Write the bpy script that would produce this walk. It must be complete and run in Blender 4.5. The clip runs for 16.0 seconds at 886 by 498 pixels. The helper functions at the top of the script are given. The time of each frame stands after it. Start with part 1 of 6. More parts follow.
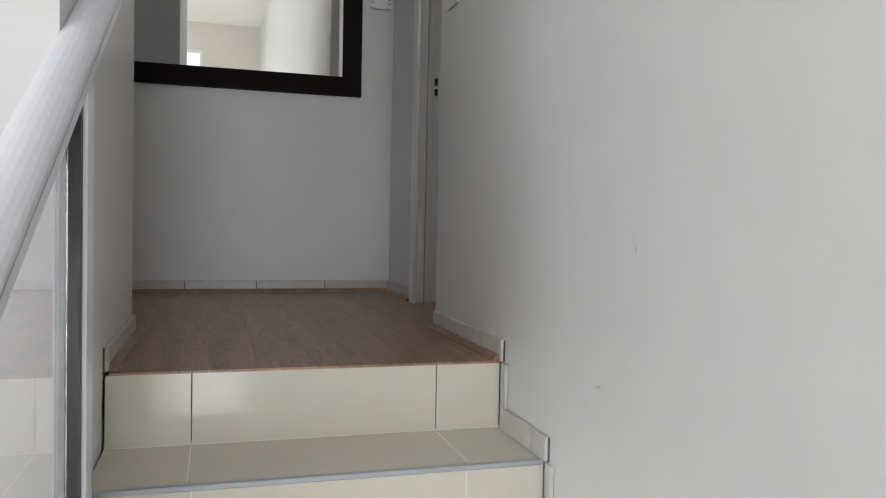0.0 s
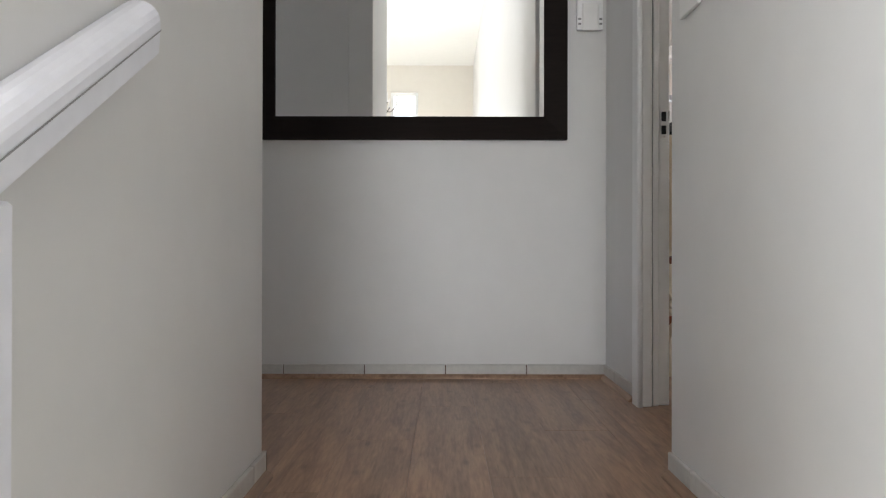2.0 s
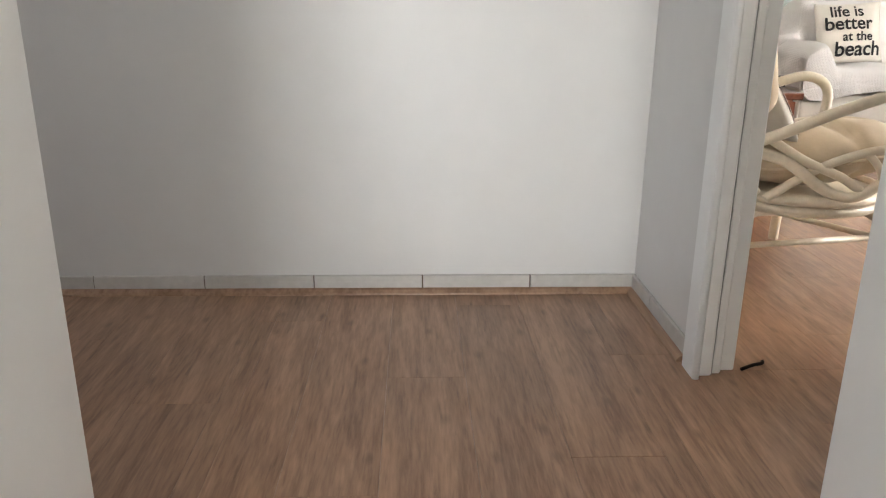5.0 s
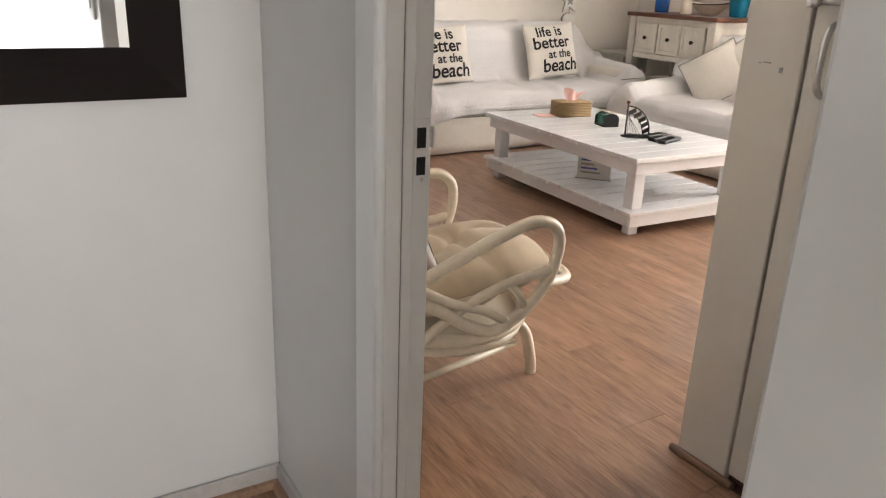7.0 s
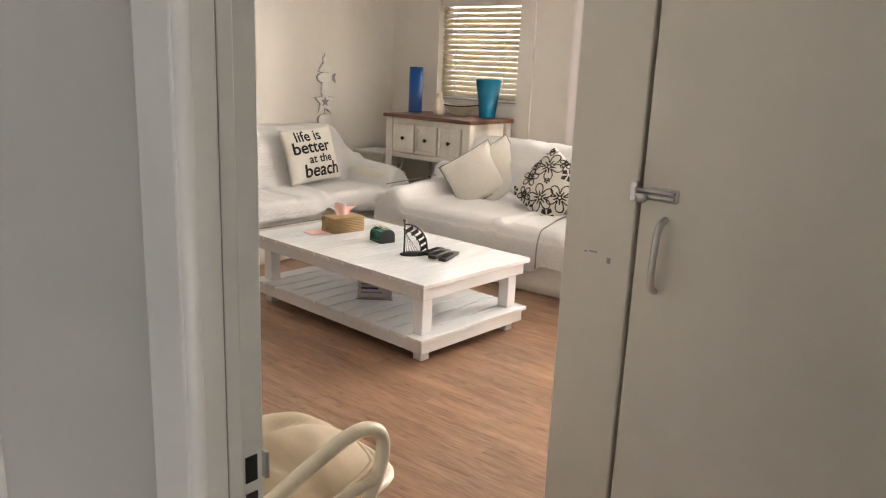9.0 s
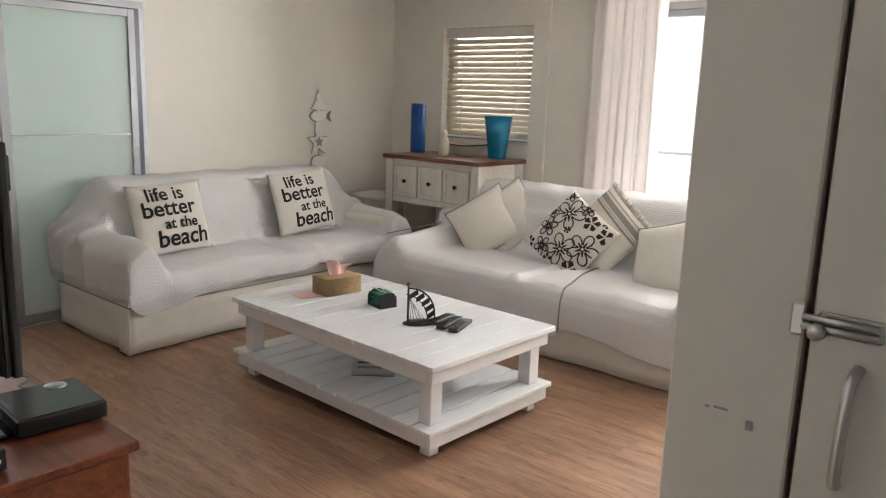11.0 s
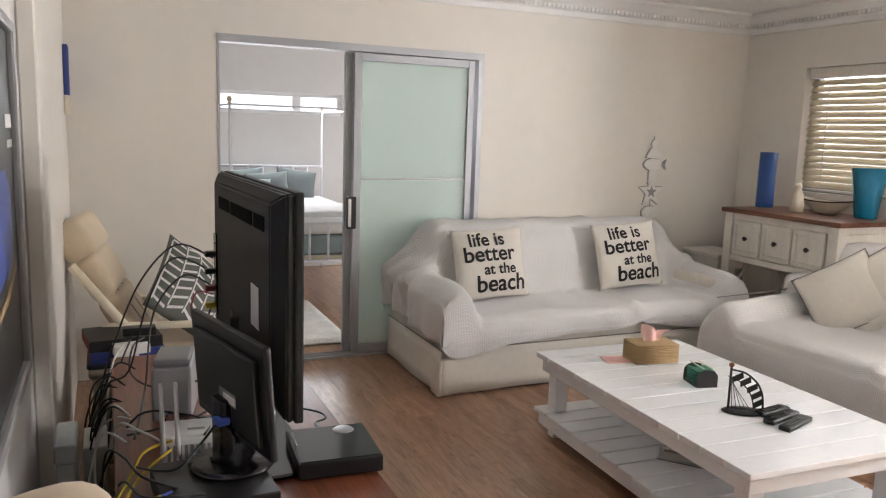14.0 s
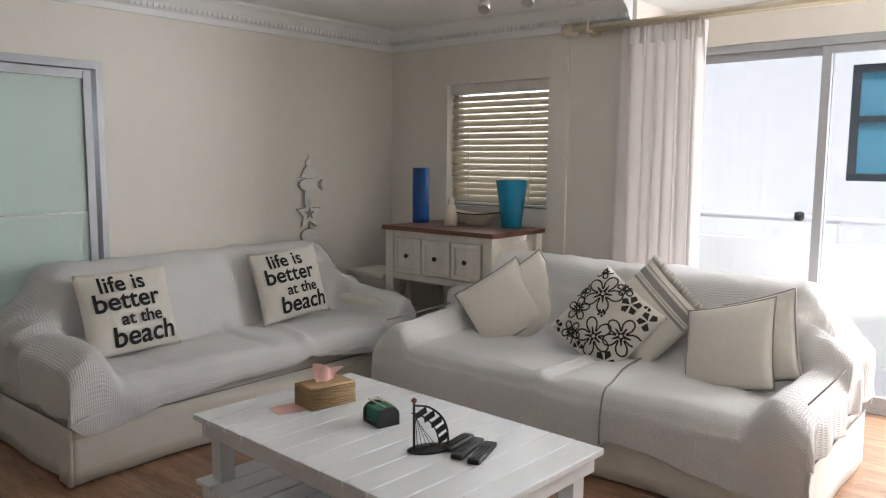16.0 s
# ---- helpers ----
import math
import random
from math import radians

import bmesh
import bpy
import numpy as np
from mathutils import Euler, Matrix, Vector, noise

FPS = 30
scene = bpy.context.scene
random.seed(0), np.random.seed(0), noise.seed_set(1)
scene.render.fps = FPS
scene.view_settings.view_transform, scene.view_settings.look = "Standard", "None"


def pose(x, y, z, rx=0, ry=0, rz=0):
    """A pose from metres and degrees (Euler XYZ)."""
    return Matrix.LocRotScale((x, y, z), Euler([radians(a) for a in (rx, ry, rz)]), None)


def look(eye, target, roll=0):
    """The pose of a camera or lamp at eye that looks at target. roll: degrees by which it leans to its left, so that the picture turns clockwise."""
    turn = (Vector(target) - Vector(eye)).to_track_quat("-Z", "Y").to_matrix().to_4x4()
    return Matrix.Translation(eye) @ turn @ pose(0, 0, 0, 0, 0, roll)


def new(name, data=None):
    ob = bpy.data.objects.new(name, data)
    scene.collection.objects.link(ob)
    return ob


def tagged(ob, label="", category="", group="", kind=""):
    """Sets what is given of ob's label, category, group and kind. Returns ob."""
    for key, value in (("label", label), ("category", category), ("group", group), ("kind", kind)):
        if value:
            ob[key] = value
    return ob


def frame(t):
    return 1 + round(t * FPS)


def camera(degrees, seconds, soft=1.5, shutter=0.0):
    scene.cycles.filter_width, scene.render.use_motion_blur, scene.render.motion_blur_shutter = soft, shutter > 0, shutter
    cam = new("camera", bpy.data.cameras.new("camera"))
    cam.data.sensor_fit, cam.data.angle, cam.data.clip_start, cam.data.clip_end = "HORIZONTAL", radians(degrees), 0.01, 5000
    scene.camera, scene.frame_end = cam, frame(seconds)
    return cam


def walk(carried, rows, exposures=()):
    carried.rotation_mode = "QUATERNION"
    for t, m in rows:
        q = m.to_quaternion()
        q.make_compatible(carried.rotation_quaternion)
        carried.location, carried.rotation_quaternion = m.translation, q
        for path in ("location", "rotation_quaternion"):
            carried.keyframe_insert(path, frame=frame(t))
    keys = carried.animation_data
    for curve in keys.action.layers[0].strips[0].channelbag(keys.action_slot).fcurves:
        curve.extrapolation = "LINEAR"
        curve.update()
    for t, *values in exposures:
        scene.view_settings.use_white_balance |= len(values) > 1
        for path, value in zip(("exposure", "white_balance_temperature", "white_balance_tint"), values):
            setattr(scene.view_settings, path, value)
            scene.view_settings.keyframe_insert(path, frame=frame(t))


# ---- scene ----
cam = camera(60.5, 16.0, soft=1.2)
PATH = [
    (0, (-0.865, -3.901, 0.356), (-0.296, -1.984, 0.292), 1.2),
    (0.5, (-0.764, -3.742, 0.365), (-0.492, -1.761, 0.318), 0.9),
    (1, (-0.705, -3.564, 0.378), (-0.643, -1.565, 0.36), 0.1),
    (1.5, (-0.672, -3.338, 0.442), (-0.676, -1.338, 0.459), 0.1),
    (2, (-0.685, -3.198, 0.533), (-0.687, -1.198, 0.539), 0.1),
    (2.5, (-0.678, -3.017, 0.604), (-0.709, -1.019, 0.522), 0.1),
    (3, (-0.685, -2.889, 0.68), (-0.764, -0.907, 0.427), 0.6),
    (3.2, (-0.689, -2.824, 0.682), (-0.78, -0.852, 0.363), 0.8),
    (5.5, (-0.695, -2.103, 0.985), (-0.456, -0.227, 0.333), 0.4),
    (6, (-0.649, -1.943, 1.097), (-0.114, -0.143, 0.409), 0.3),
    (6.5, (-0.58, -1.766, 1.133), (0.2, -0.052, 0.452), 2.0),
    (7, (-0.516, -1.624, 1.245), (0.46, -0.013, 0.574), 2.2),
    (7.5, (-0.475, -1.538, 1.28), (0.646, -0.007, 0.646), 2.0),
    (8, (-0.442, -1.362, 1.353), (0.836, 0.063, 0.772), 1.7),
    (8.5, (-0.434, -1.316, 1.463), (0.957, 0.017, 0.926), 1.8),
    (9, (-0.401, -1.247, 1.474), (1.086, 0.003, 0.999), 2.4),
    (9.2, (-0.373, -1.205, 1.48), (1.154, 0.004, 1.025), 2.1),
    (11.5, (0.18, -0.704, 1.488), (1.643, 0.613, 1.133), 2.2),
    (12, (0.274, -0.643, 1.485), (1.594, 0.819, 1.14), 2.6),
    (12.5, (0.311, -0.623, 1.503), (1.38, 1.034, 1.175), 2.8),
    (13, (0.309, -0.654, 1.508), (1.146, 1.134, 1.187), 2.8),
    (13.5, (0.319, -0.676, 1.507), (1.089, 1.144, 1.198), 2.4),
    (14, (0.332, -0.643, 1.51), (1.14, 1.16, 1.202), 1.9),
    (14.5, (0.365, -0.562, 1.499), (1.329, 1.161, 1.174), 1.1),
    (15, (0.456, -0.466, 1.477), (1.573, 1.158, 1.134), 1.4),
    (15.5, (0.575, -0.349, 1.487), (1.841, 1.171, 1.195), 1.2),
    (16, (0.627, -0.267, 1.501), (2.135, 1.025, 1.264), 0.4),
]
walk(cam, [(t, look(eye, target, roll)) for t, eye, target, roll in PATH], exposures=[(0, -0.58, 6150, 12), (1, -0.45, 6150, 13), (2, 0.12, 6300, 12), (2.5, 0.3, 6350, 11), (3.2, 0.58, 6450, 11), (5.5, 0.95, 6500, 11), (6, 0.85, 6500, 11), (6.5, 0.52, 6550, 14), (7.5, 0.48, 6800, 14), (9, 0.44, 6850, 12), (11.5, -0.08, 6210, 10), (12.5, -0.08, 6180, 10), (13, 0.06, 6280, 12), (14, 0.12, 6350, 13), (15.3, -0.03, 6310, 13), (16, -0.45, 6050, 10)])

# ---- light ----
world = bpy.data.worlds.new("world")
scene.world = world
world.use_nodes = True
wn = world.node_tree.nodes
sky = wn.new("ShaderNodeTexSky")
sky.sky_type = "NISHITA"
sky.sun_disc = False
sky.sun_elevation, sky.sun_rotation = radians(60), radians(237)
world.node_tree.links.new(sky.outputs[0], wn["Background"].inputs[0])
wn["Background"].inputs[1].default_value = 0.12
sun = new("sun", bpy.data.lights.new("sun", "SUN"))
sun.data.energy, sun.data.angle, sun.data.color = 5.0, radians(0.6), (1, 0.95, 0.88)
sun.matrix_world = look((0, 0, 0), (0.55, 0.35, -1.2))


EXL = 5.205


def opening_lamp(name, m, width, height, energy, color=(1, 1, 1)):
    """Area lamp set in an opening, seen or added, in place of sky light."""
    lamp = new(name, bpy.data.lights.new(name, "AREA"))
    lamp.data.shape, lamp.data.size, lamp.data.size_y = "RECTANGLE", width, height
    lamp.data.energy, lamp.data.color = energy, color
    lamp.matrix_world = m
    return lamp


opening_lamp("balcony_daylight", look((5.81, 0.03, 1.2), (0, 1.2, 1.0)), 0.86, 2.1, 142, (1.0, 0.98, 0.95))
opening_lamp("bedroom_daylight", look((2.0, 7.28, 1.74), (2.0, 5, 1.0)), 1.25, 0.2, 25, (0.95, 0.98, 1.0))
# Fill lamp added to brighten rug and bed from the unseen side.
opening_lamp("bedroom_side_fill", look((5.12, 6.0, 1.15), (1.9, 5.3, -0.8)), 1.6, 0.9, 52, (0.95, 0.98, 1.0))
opening_lamp("stair_daylight", look((-6.21, -6.0, 1.6), (0, -5.2, 1.0)), 4.0, 2.6, 215, (0.95, 0.98, 1.0))
opening_lamp("far_daylight", look((-1.3, -11.02, 0.35), (-0.95, -3.0, -4.0)), 1.7, 2.2, 270, (0.97, 0.99, 1.0))
# Added weak fill for the hall; no window is known at that end.
opening_lamp("hall_fill", look((-3.52, -0.7, 1.5), (0, -0.7, 1.0)), 1.0, 1.5, 1.5, (0.96, 0.98, 1.0))

opening_lamp("blind_daylight", look((EXL, 3.05, 1.6), (0, 3.05, 1.5)), 0.8, 0.78, 5, (1.0, 0.98, 0.93))

# ---- materials ----


def material(name, color, rough=0.6, metal=0.0, spread=0.0, scale=8.0, bump=0.0, bump_scale=60.0, stretch=(1, 1, 1), rand=0.0, spec=0.5, sheen=0.0, coat=0.0, island=0.0):
    """A plain surface with two scales of variation in its colour and fine relief."""
    m = bpy.data.materials.new(name)
    m.use_nodes = True
    n, l = m.node_tree.nodes, m.node_tree.links
    b = n["Principled BSDF"]
    b.inputs["Roughness"].default_value = rough
    b.inputs["Metallic"].default_value = metal
    b.inputs["Specular IOR Level"].default_value = spec
    b.inputs["Sheen Weight"].default_value = sheen
    b.inputs["Coat Weight"].default_value = coat
    b.inputs["Base Color"].default_value = (*color, 1)
    coord = n.new("ShaderNodeTexCoord")
    mapping = n.new("ShaderNodeMapping")
    mapping.inputs["Scale"].default_value = stretch
    l.new(coord.outputs["Object"], mapping.inputs[0])
    if spread or rand or island:
        big, fine = n.new("ShaderNodeTexNoise"), n.new("ShaderNodeTexNoise")
        big.inputs["Scale"].default_value, fine.inputs["Scale"].default_value = scale * 0.25, scale * 3
        big.inputs["Detail"].default_value = fine.inputs["Detail"].default_value = 4
        l.new(mapping.outputs[0], big.inputs["Vector"])
        l.new(mapping.outputs[0], fine.inputs["Vector"])
        both = n.new("ShaderNodeMath")
        both.operation = "ADD"
        l.new(big.outputs[0], both.inputs[0])
        l.new(fine.outputs[0], both.inputs[1])
        span = n.new("ShaderNodeMapRange")
        span.inputs["From Min"].default_value, span.inputs["From Max"].default_value = 0.6, 1.4
        span.inputs["To Min"].default_value, span.inputs["To Max"].default_value = 1 - spread, 1 + spread
        l.new(both.outputs[0], span.inputs[0])
        value = span.outputs[0]
        for amount, kind, socket in ((rand, "ShaderNodeObjectInfo", "Random"), (island, "ShaderNodeNewGeometry", "Random Per Island")):
            if amount:
                info, r, mul = n.new(kind), n.new("ShaderNodeMapRange"), n.new("ShaderNodeMath")
                r.inputs["To Min"].default_value, r.inputs["To Max"].default_value = 1 - amount, 1 + amount
                mul.operation = "MULTIPLY"
                l.new(info.outputs[socket], r.inputs[0])
                l.new(r.outputs[0], mul.inputs[0])
                l.new(value, mul.inputs[1])
                value = mul.outputs[0]
        hsv = n.new("ShaderNodeHueSaturation")
        hsv.inputs["Color"].default_value = (*color, 1)
        l.new(value, hsv.inputs["Value"])
        l.new(hsv.outputs[0], b.inputs["Base Color"])
    if bump:
        tex, bp = n.new("ShaderNodeTexNoise"), n.new("ShaderNodeBump")
        tex.inputs["Scale"].default_value, tex.inputs["Detail"].default_value = bump_scale, 5
        bp.inputs["Strength"].default_value, bp.inputs["Distance"].default_value = bump, 0.004
        l.new(mapping.outputs[0], tex.inputs["Vector"])
        l.new(tex.outputs[0], bp.inputs["Height"])
        l.new(bp.outputs[0], b.inputs["Normal"])
    return m


def wood_material(name, dark, light, rough=0.35, along=(9, 0.55, 9), rand=0.14, knots=True):
    """Planks with long grain, darker veins and knots, each plank a little different."""
    m = bpy.data.materials.new(name)
    m.use_nodes = True
    n, l = m.node_tree.nodes, m.node_tree.links
    b = n["Principled BSDF"]
    geo, info, add, mapping = n.new("ShaderNodeNewGeometry"), n.new("ShaderNodeObjectInfo"), n.new("ShaderNodeVectorMath"), n.new("ShaderNodeMapping")
    off = n.new("ShaderNodeVectorMath")
    off.operation = "SCALE"
    off.inputs[0].default_value = (37, 23, 11)
    l.new(info.outputs["Random"], off.inputs["Scale"])
    l.new(geo.outputs["Position"], add.inputs[0])
    l.new(off.outputs[0], add.inputs[1])
    mapping.inputs["Scale"].default_value = along
    l.new(add.outputs[0], mapping.inputs[0])
    grain, vein = n.new("ShaderNodeTexNoise"), n.new("ShaderNodeTexNoise")
    grain.inputs["Scale"].default_value, grain.inputs["Detail"].default_value, grain.inputs["Roughness"].default_value = 1.3, 8, 0.62
    grain.inputs["Distortion"].default_value = 0.8
    vein.inputs["Scale"].default_value, vein.inputs["Detail"].default_value = 9, 6
    l.new(mapping.outputs[0], grain.inputs["Vector"])
    l.new(mapping.outputs[0], vein.inputs["Vector"])
    ramp = n.new("ShaderNodeValToRGB")
    ramp.color_ramp.elements[0].color, ramp.color_ramp.elements[0].position = (*dark, 1), 0.36
    ramp.color_ramp.elements[1].color, ramp.color_ramp.elements[1].position = (*light, 1), 0.62
    mixed = n.new("ShaderNodeMath")
    mixed.operation = "MULTIPLY_ADD"
    mixed.inputs[1].default_value = 0.35
    l.new(vein.outputs[0], mixed.inputs[0])
    less = n.new("ShaderNodeMath")
    less.operation = "MULTIPLY"
    less.inputs[1].default_value = 0.65
    l.new(grain.outputs[0], less.inputs[0])
    l.new(less.outputs[0], mixed.inputs[2])
    l.new(mixed.outputs[0], ramp.inputs[0])
    hsv, r = n.new("ShaderNodeHueSaturation"), n.new("ShaderNodeMapRange")
    r.inputs["To Min"].default_value, r.inputs["To Max"].default_value = 1 - rand, 1 + rand
    l.new(info.outputs["Random"], r.inputs[0])
    l.new(r.outputs[0], hsv.inputs["Value"])
    l.new(ramp.outputs[0], hsv.inputs["Color"])
    out = hsv.outputs[0]
    if knots:
        spots, knot = n.new("ShaderNodeTexVoronoi"), n.new("ShaderNodeMapRange")
        stretch = n.new("ShaderNodeMapping")
        stretch.inputs["Scale"].default_value = (6.5, 3.0, 1)
        spots.voronoi_dimensions = "2D"
        spots.inputs["Scale"].default_value = 1.0
        l.new(add.outputs[0], stretch.inputs[0])
        l.new(stretch.outputs[0], spots.inputs["Vector"])
        l.new(spots.outputs["Distance"], knot.inputs[0])
        knot.inputs["From Min"].default_value, knot.inputs["From Max"].default_value = 0.02, 0.09
        knot.inputs["To Min"].default_value, knot.inputs["To Max"].default_value = 0.68, 1.0
        dim = n.new("ShaderNodeMix")
        dim.data_type, dim.blend_type = "RGBA", "MULTIPLY"
        dim.inputs["Factor"].default_value = 1
        l.new(out, dim.inputs["A"])
        l.new(knot.outputs[0], dim.inputs["B"])
        out = dim.outputs["Result"]
        fleck, cut, pores, dark2 = n.new("ShaderNodeTexNoise"), n.new("ShaderNodeMapRange"), n.new("ShaderNodeMapping"), n.new("ShaderNodeMix")
        pores.inputs["Scale"].default_value = (110, 9, 1)
        fleck.inputs["Scale"].default_value, fleck.inputs["Detail"].default_value, fleck.inputs["Roughness"].default_value = 1.0, 4, 0.6
        l.new(add.outputs[0], pores.inputs[0])
        l.new(pores.outputs[0], fleck.inputs["Vector"])
        l.new(fleck.outputs[0], cut.inputs[0])
        cut.inputs["From Min"].default_value, cut.inputs["From Max"].default_value = 0.30, 0.46
        cut.inputs["To Min"].default_value, cut.inputs["To Max"].default_value = 0.74, 1.0
        dark2.data_type, dark2.blend_type = "RGBA", "MULTIPLY"
        dark2.inputs["Factor"].default_value = 1
        l.new(out, dark2.inputs["A"])
        l.new(cut.outputs[0], dark2.inputs["B"])
        out = dark2.outputs["Result"]
    l.new(out, b.inputs["Base Color"])
    b.inputs["Roughness"].default_value = rough
    bp = n.new("ShaderNodeBump")
    bp.inputs["Strength"].default_value, bp.inputs["Distance"].default_value = 0.12, 0.002
    l.new(vein.outputs[0], bp.inputs["Height"])
    l.new(bp.outputs[0], b.inputs["Normal"])
    return m


def glass_material(name, color, rough=0.0, solid=0.0):
    m = bpy.data.materials.new(name)
    m.use_nodes = True
    b = m.node_tree.nodes["Principled BSDF"]
    b.inputs["Base Color"].default_value = (*color, 1)
    b.inputs["Roughness"].default_value = rough
    b.inputs["Transmission Weight"].default_value = 1 - solid
    b.inputs["IOR"].default_value = 1.45
    return m


M_WALL = material("warm_white_wall_paint", (0.74, 0.70, 0.635), 0.55, spread=0.03, scale=3, bump=0.06, bump_scale=120)
M_HALL = material("cool_white_wall_paint", (0.70, 0.69, 0.672), 0.42, spread=0.03, scale=3, bump=0.05, bump_scale=120)
M_CEIL = material("white_ceiling_paint", (0.8, 0.79, 0.77), 0.7, spread=0.02, scale=3)
M_GLOSS = material("white_gloss_paint", (0.84, 0.84, 0.83), 0.3, spread=0.04, scale=6, bump=0.08, bump_scale=40)
M_CUPBOARD = material("ivory_cupboard_paint", (0.66, 0.62, 0.55), 0.4, spread=0.03, scale=5, bump=0.04, bump_scale=60)
M_FLOOR = wood_material("oak_laminate", (0.21, 0.112, 0.066), (0.44, 0.262, 0.162), 0.30, along=(15, 1.5, 15), rand=0.10)
M_QUARTER = wood_material("laminate_beading", (0.2, 0.11, 0.06), (0.4, 0.25, 0.16), 0.4, knots=False)
M_GROUT = material("dark_joint", (0.12, 0.075, 0.05), 0.8)
M_SKIRT = material("grey_skirting_tile", (0.55, 0.53, 0.50), 0.3, spread=0.12, scale=14, rand=0.05, bump=0.03)
M_STEPTILE = material("cream_porcelain_tile", (0.66, 0.62, 0.52), 0.12, spread=0.03, scale=4, rand=0.02)
M_STEPGROUT = material("cream_grout", (0.78, 0.74, 0.66), 0.8, spread=0.05)
M_ALU = material("satin_aluminium", (0.42, 0.43, 0.45), 0.48, metal=0.35, spread=0.03, scale=20)
M_STEEL = material("brushed_steel", (0.6, 0.59, 0.57), 0.28, metal=1.0, spread=0.06, scale=30)
M_WHITEMETAL = material("white_powder_coated_metal", (0.76, 0.76, 0.8), 0.3, spread=0.04, scale=14, bump=0.03)
M_DARKWOOD = material("espresso_wood", (0.010, 0.006, 0.0045), 0.62, spread=0.3, scale=6, bump=0.1, bump_scale=30, stretch=(0.6, 6, 6), spec=0.12)
M_BLACK = material("black_plastic", (0.014, 0.014, 0.015), 0.4, spread=0.2, scale=30, bump=0.03)
M_BLACKGLOSS = material("gloss_black_plastic", (0.008, 0.008, 0.009), 0.12, spread=0.1)
M_FROST = glass_material("frosted_green_glass", (0.87, 0.98, 0.93), 0.5, solid=0.42)
M_CLEAR = glass_material("clear_glass", (1, 1, 1), 0.0)
M_MIRROR = material("mirror_silver", (0.92, 0.93, 0.92), 0.0, metal=1.0)
M_SOFA = material("off_white_waffle_throw", (0.74, 0.71, 0.68), 0.9, spread=0.05, scale=10, bump=0.1, bump_scale=90, sheen=0.2)
M_PLASTER = material("white_exterior_render", (0.88, 0.88, 0.88), 0.8, spread=0.03, scale=2, bump=0.1, bump_scale=40)
M_TABLE = material("white_table_enamel", (0.86, 0.875, 0.89), 0.17, spread=0.03, scale=12, bump=0.05, bump_scale=30)
M_REDWOOD = wood_material("mahogany_top", (0.10, 0.028, 0.013), (0.24, 0.075, 0.035), 0.28, along=(9, 0.6, 9), rand=0.03, knots=False)

M_LINEN = material("cream_slipcover_cotton", (0.72, 0.68, 0.61), 0.9, spread=0.05, scale=9, bump=0.08, bump_scale=200, sheen=0.2)
M_CREAM = material("cream_cushion_cotton", (0.73, 0.69, 0.62), 0.9, spread=0.05, scale=9, bump=0.08, bump_scale=250, sheen=0.2)
M_BEIGE = material("beige_cushion_canvas", (0.56, 0.45, 0.315), 0.9, spread=0.07, scale=9, bump=0.1, bump_scale=160, sheen=0.2)
M_PIPING = material("dark_piping_cord", (0.07, 0.06, 0.055), 0.8)
M_GREYPIPE = material("grey_piping_cord", (0.30, 0.28, 0.26), 0.8)
M_INK = material("black_print", (0.012, 0.012, 0.012), 0.8)
M_INKBROWN = material("dark_brown_print", (0.035, 0.026, 0.022), 0.85)
M_CANE = material("white_painted_cane", (0.74, 0.66, 0.52), 0.4, spread=0.09, scale=18, bump=0.08, bump_scale=50)
M_DISTRESS = material("distressed_white_paint", (0.70, 0.66, 0.59), 0.55, spread=0.14, scale=16, bump=0.12, bump_scale=50, stretch=(3, 3, 0.7))
M_SIDETOP = wood_material("reddish_brown_top", (0.085, 0.028, 0.014), (0.19, 0.07, 0.035), 0.3, along=(9, 0.7, 9), rand=0.0, knots=False)
M_BRONZE = material("dark_bronze_knob", (0.06, 0.05, 0.045), 0.35, metal=0.9)
M_VASE1 = glass_material("cobalt_blue_glass", (0.02, 0.16, 0.62), 0.08, solid=0.35)
M_VASE2 = glass_material("turquoise_glass", (0.01, 0.34, 0.56), 0.15, solid=0.45)
M_CERAMIC = material("cream_ceramic", (0.68, 0.62, 0.5), 0.3, spread=0.06)
M_JUTE = material("woven_jute", (0.40, 0.27, 0.14), 0.9, spread=0.22, scale=30, bump=0.5, bump_scale=120, stretch=(1, 1, 2))
M_TISSUE = material("pink_tissue", (0.86, 0.55, 0.50), 0.9, spread=0.04)
M_TEAL = material("muted_teal_cotton", (0.165, 0.19, 0.19), 0.9, spread=0.06, scale=8, bump=0.06)
M_PALETEAL = material("pale_teal_cotton", (0.28, 0.335, 0.335), 0.9, spread=0.06, scale=8, bump=0.06)
M_BEDLINEN = material("white_bed_linen", (0.80, 0.79, 0.78), 0.9, spread=0.04, scale=8, bump=0.1, bump_scale=40)
M_RUG = material("ivory_shaggy_rug", (0.78, 0.76, 0.70), 0.95, spread=0.2, scale=20, bump=0.9, bump_scale=60)
M_NAVY = material("navy_blue_board", (0.03, 0.05, 0.22), 0.6, spread=0.05)
M_GREY = material("grey_plastic", (0.30, 0.30, 0.30), 0.45, spread=0.06, scale=10)
M_SILVER = material("silver_painted_plastic", (0.42, 0.42, 0.43), 0.35, metal=0.4, spread=0.06)
M_PAPER = material("white_paper", (0.74, 0.73, 0.70), 0.8, spread=0.03)
M_YELLOW = material("yellow_cable_jacket", (0.62, 0.45, 0.03), 0.5)
M_BLUE = material("blue_plastic", (0.03, 0.07, 0.38), 0.4)
M_RED = material("dark_red_card", (0.20, 0.03, 0.03), 0.6, spread=0.1)
M_GREENGLASS = glass_material("green_glass_coasters", (0.05, 0.42, 0.28), 0.1, solid=0.4)
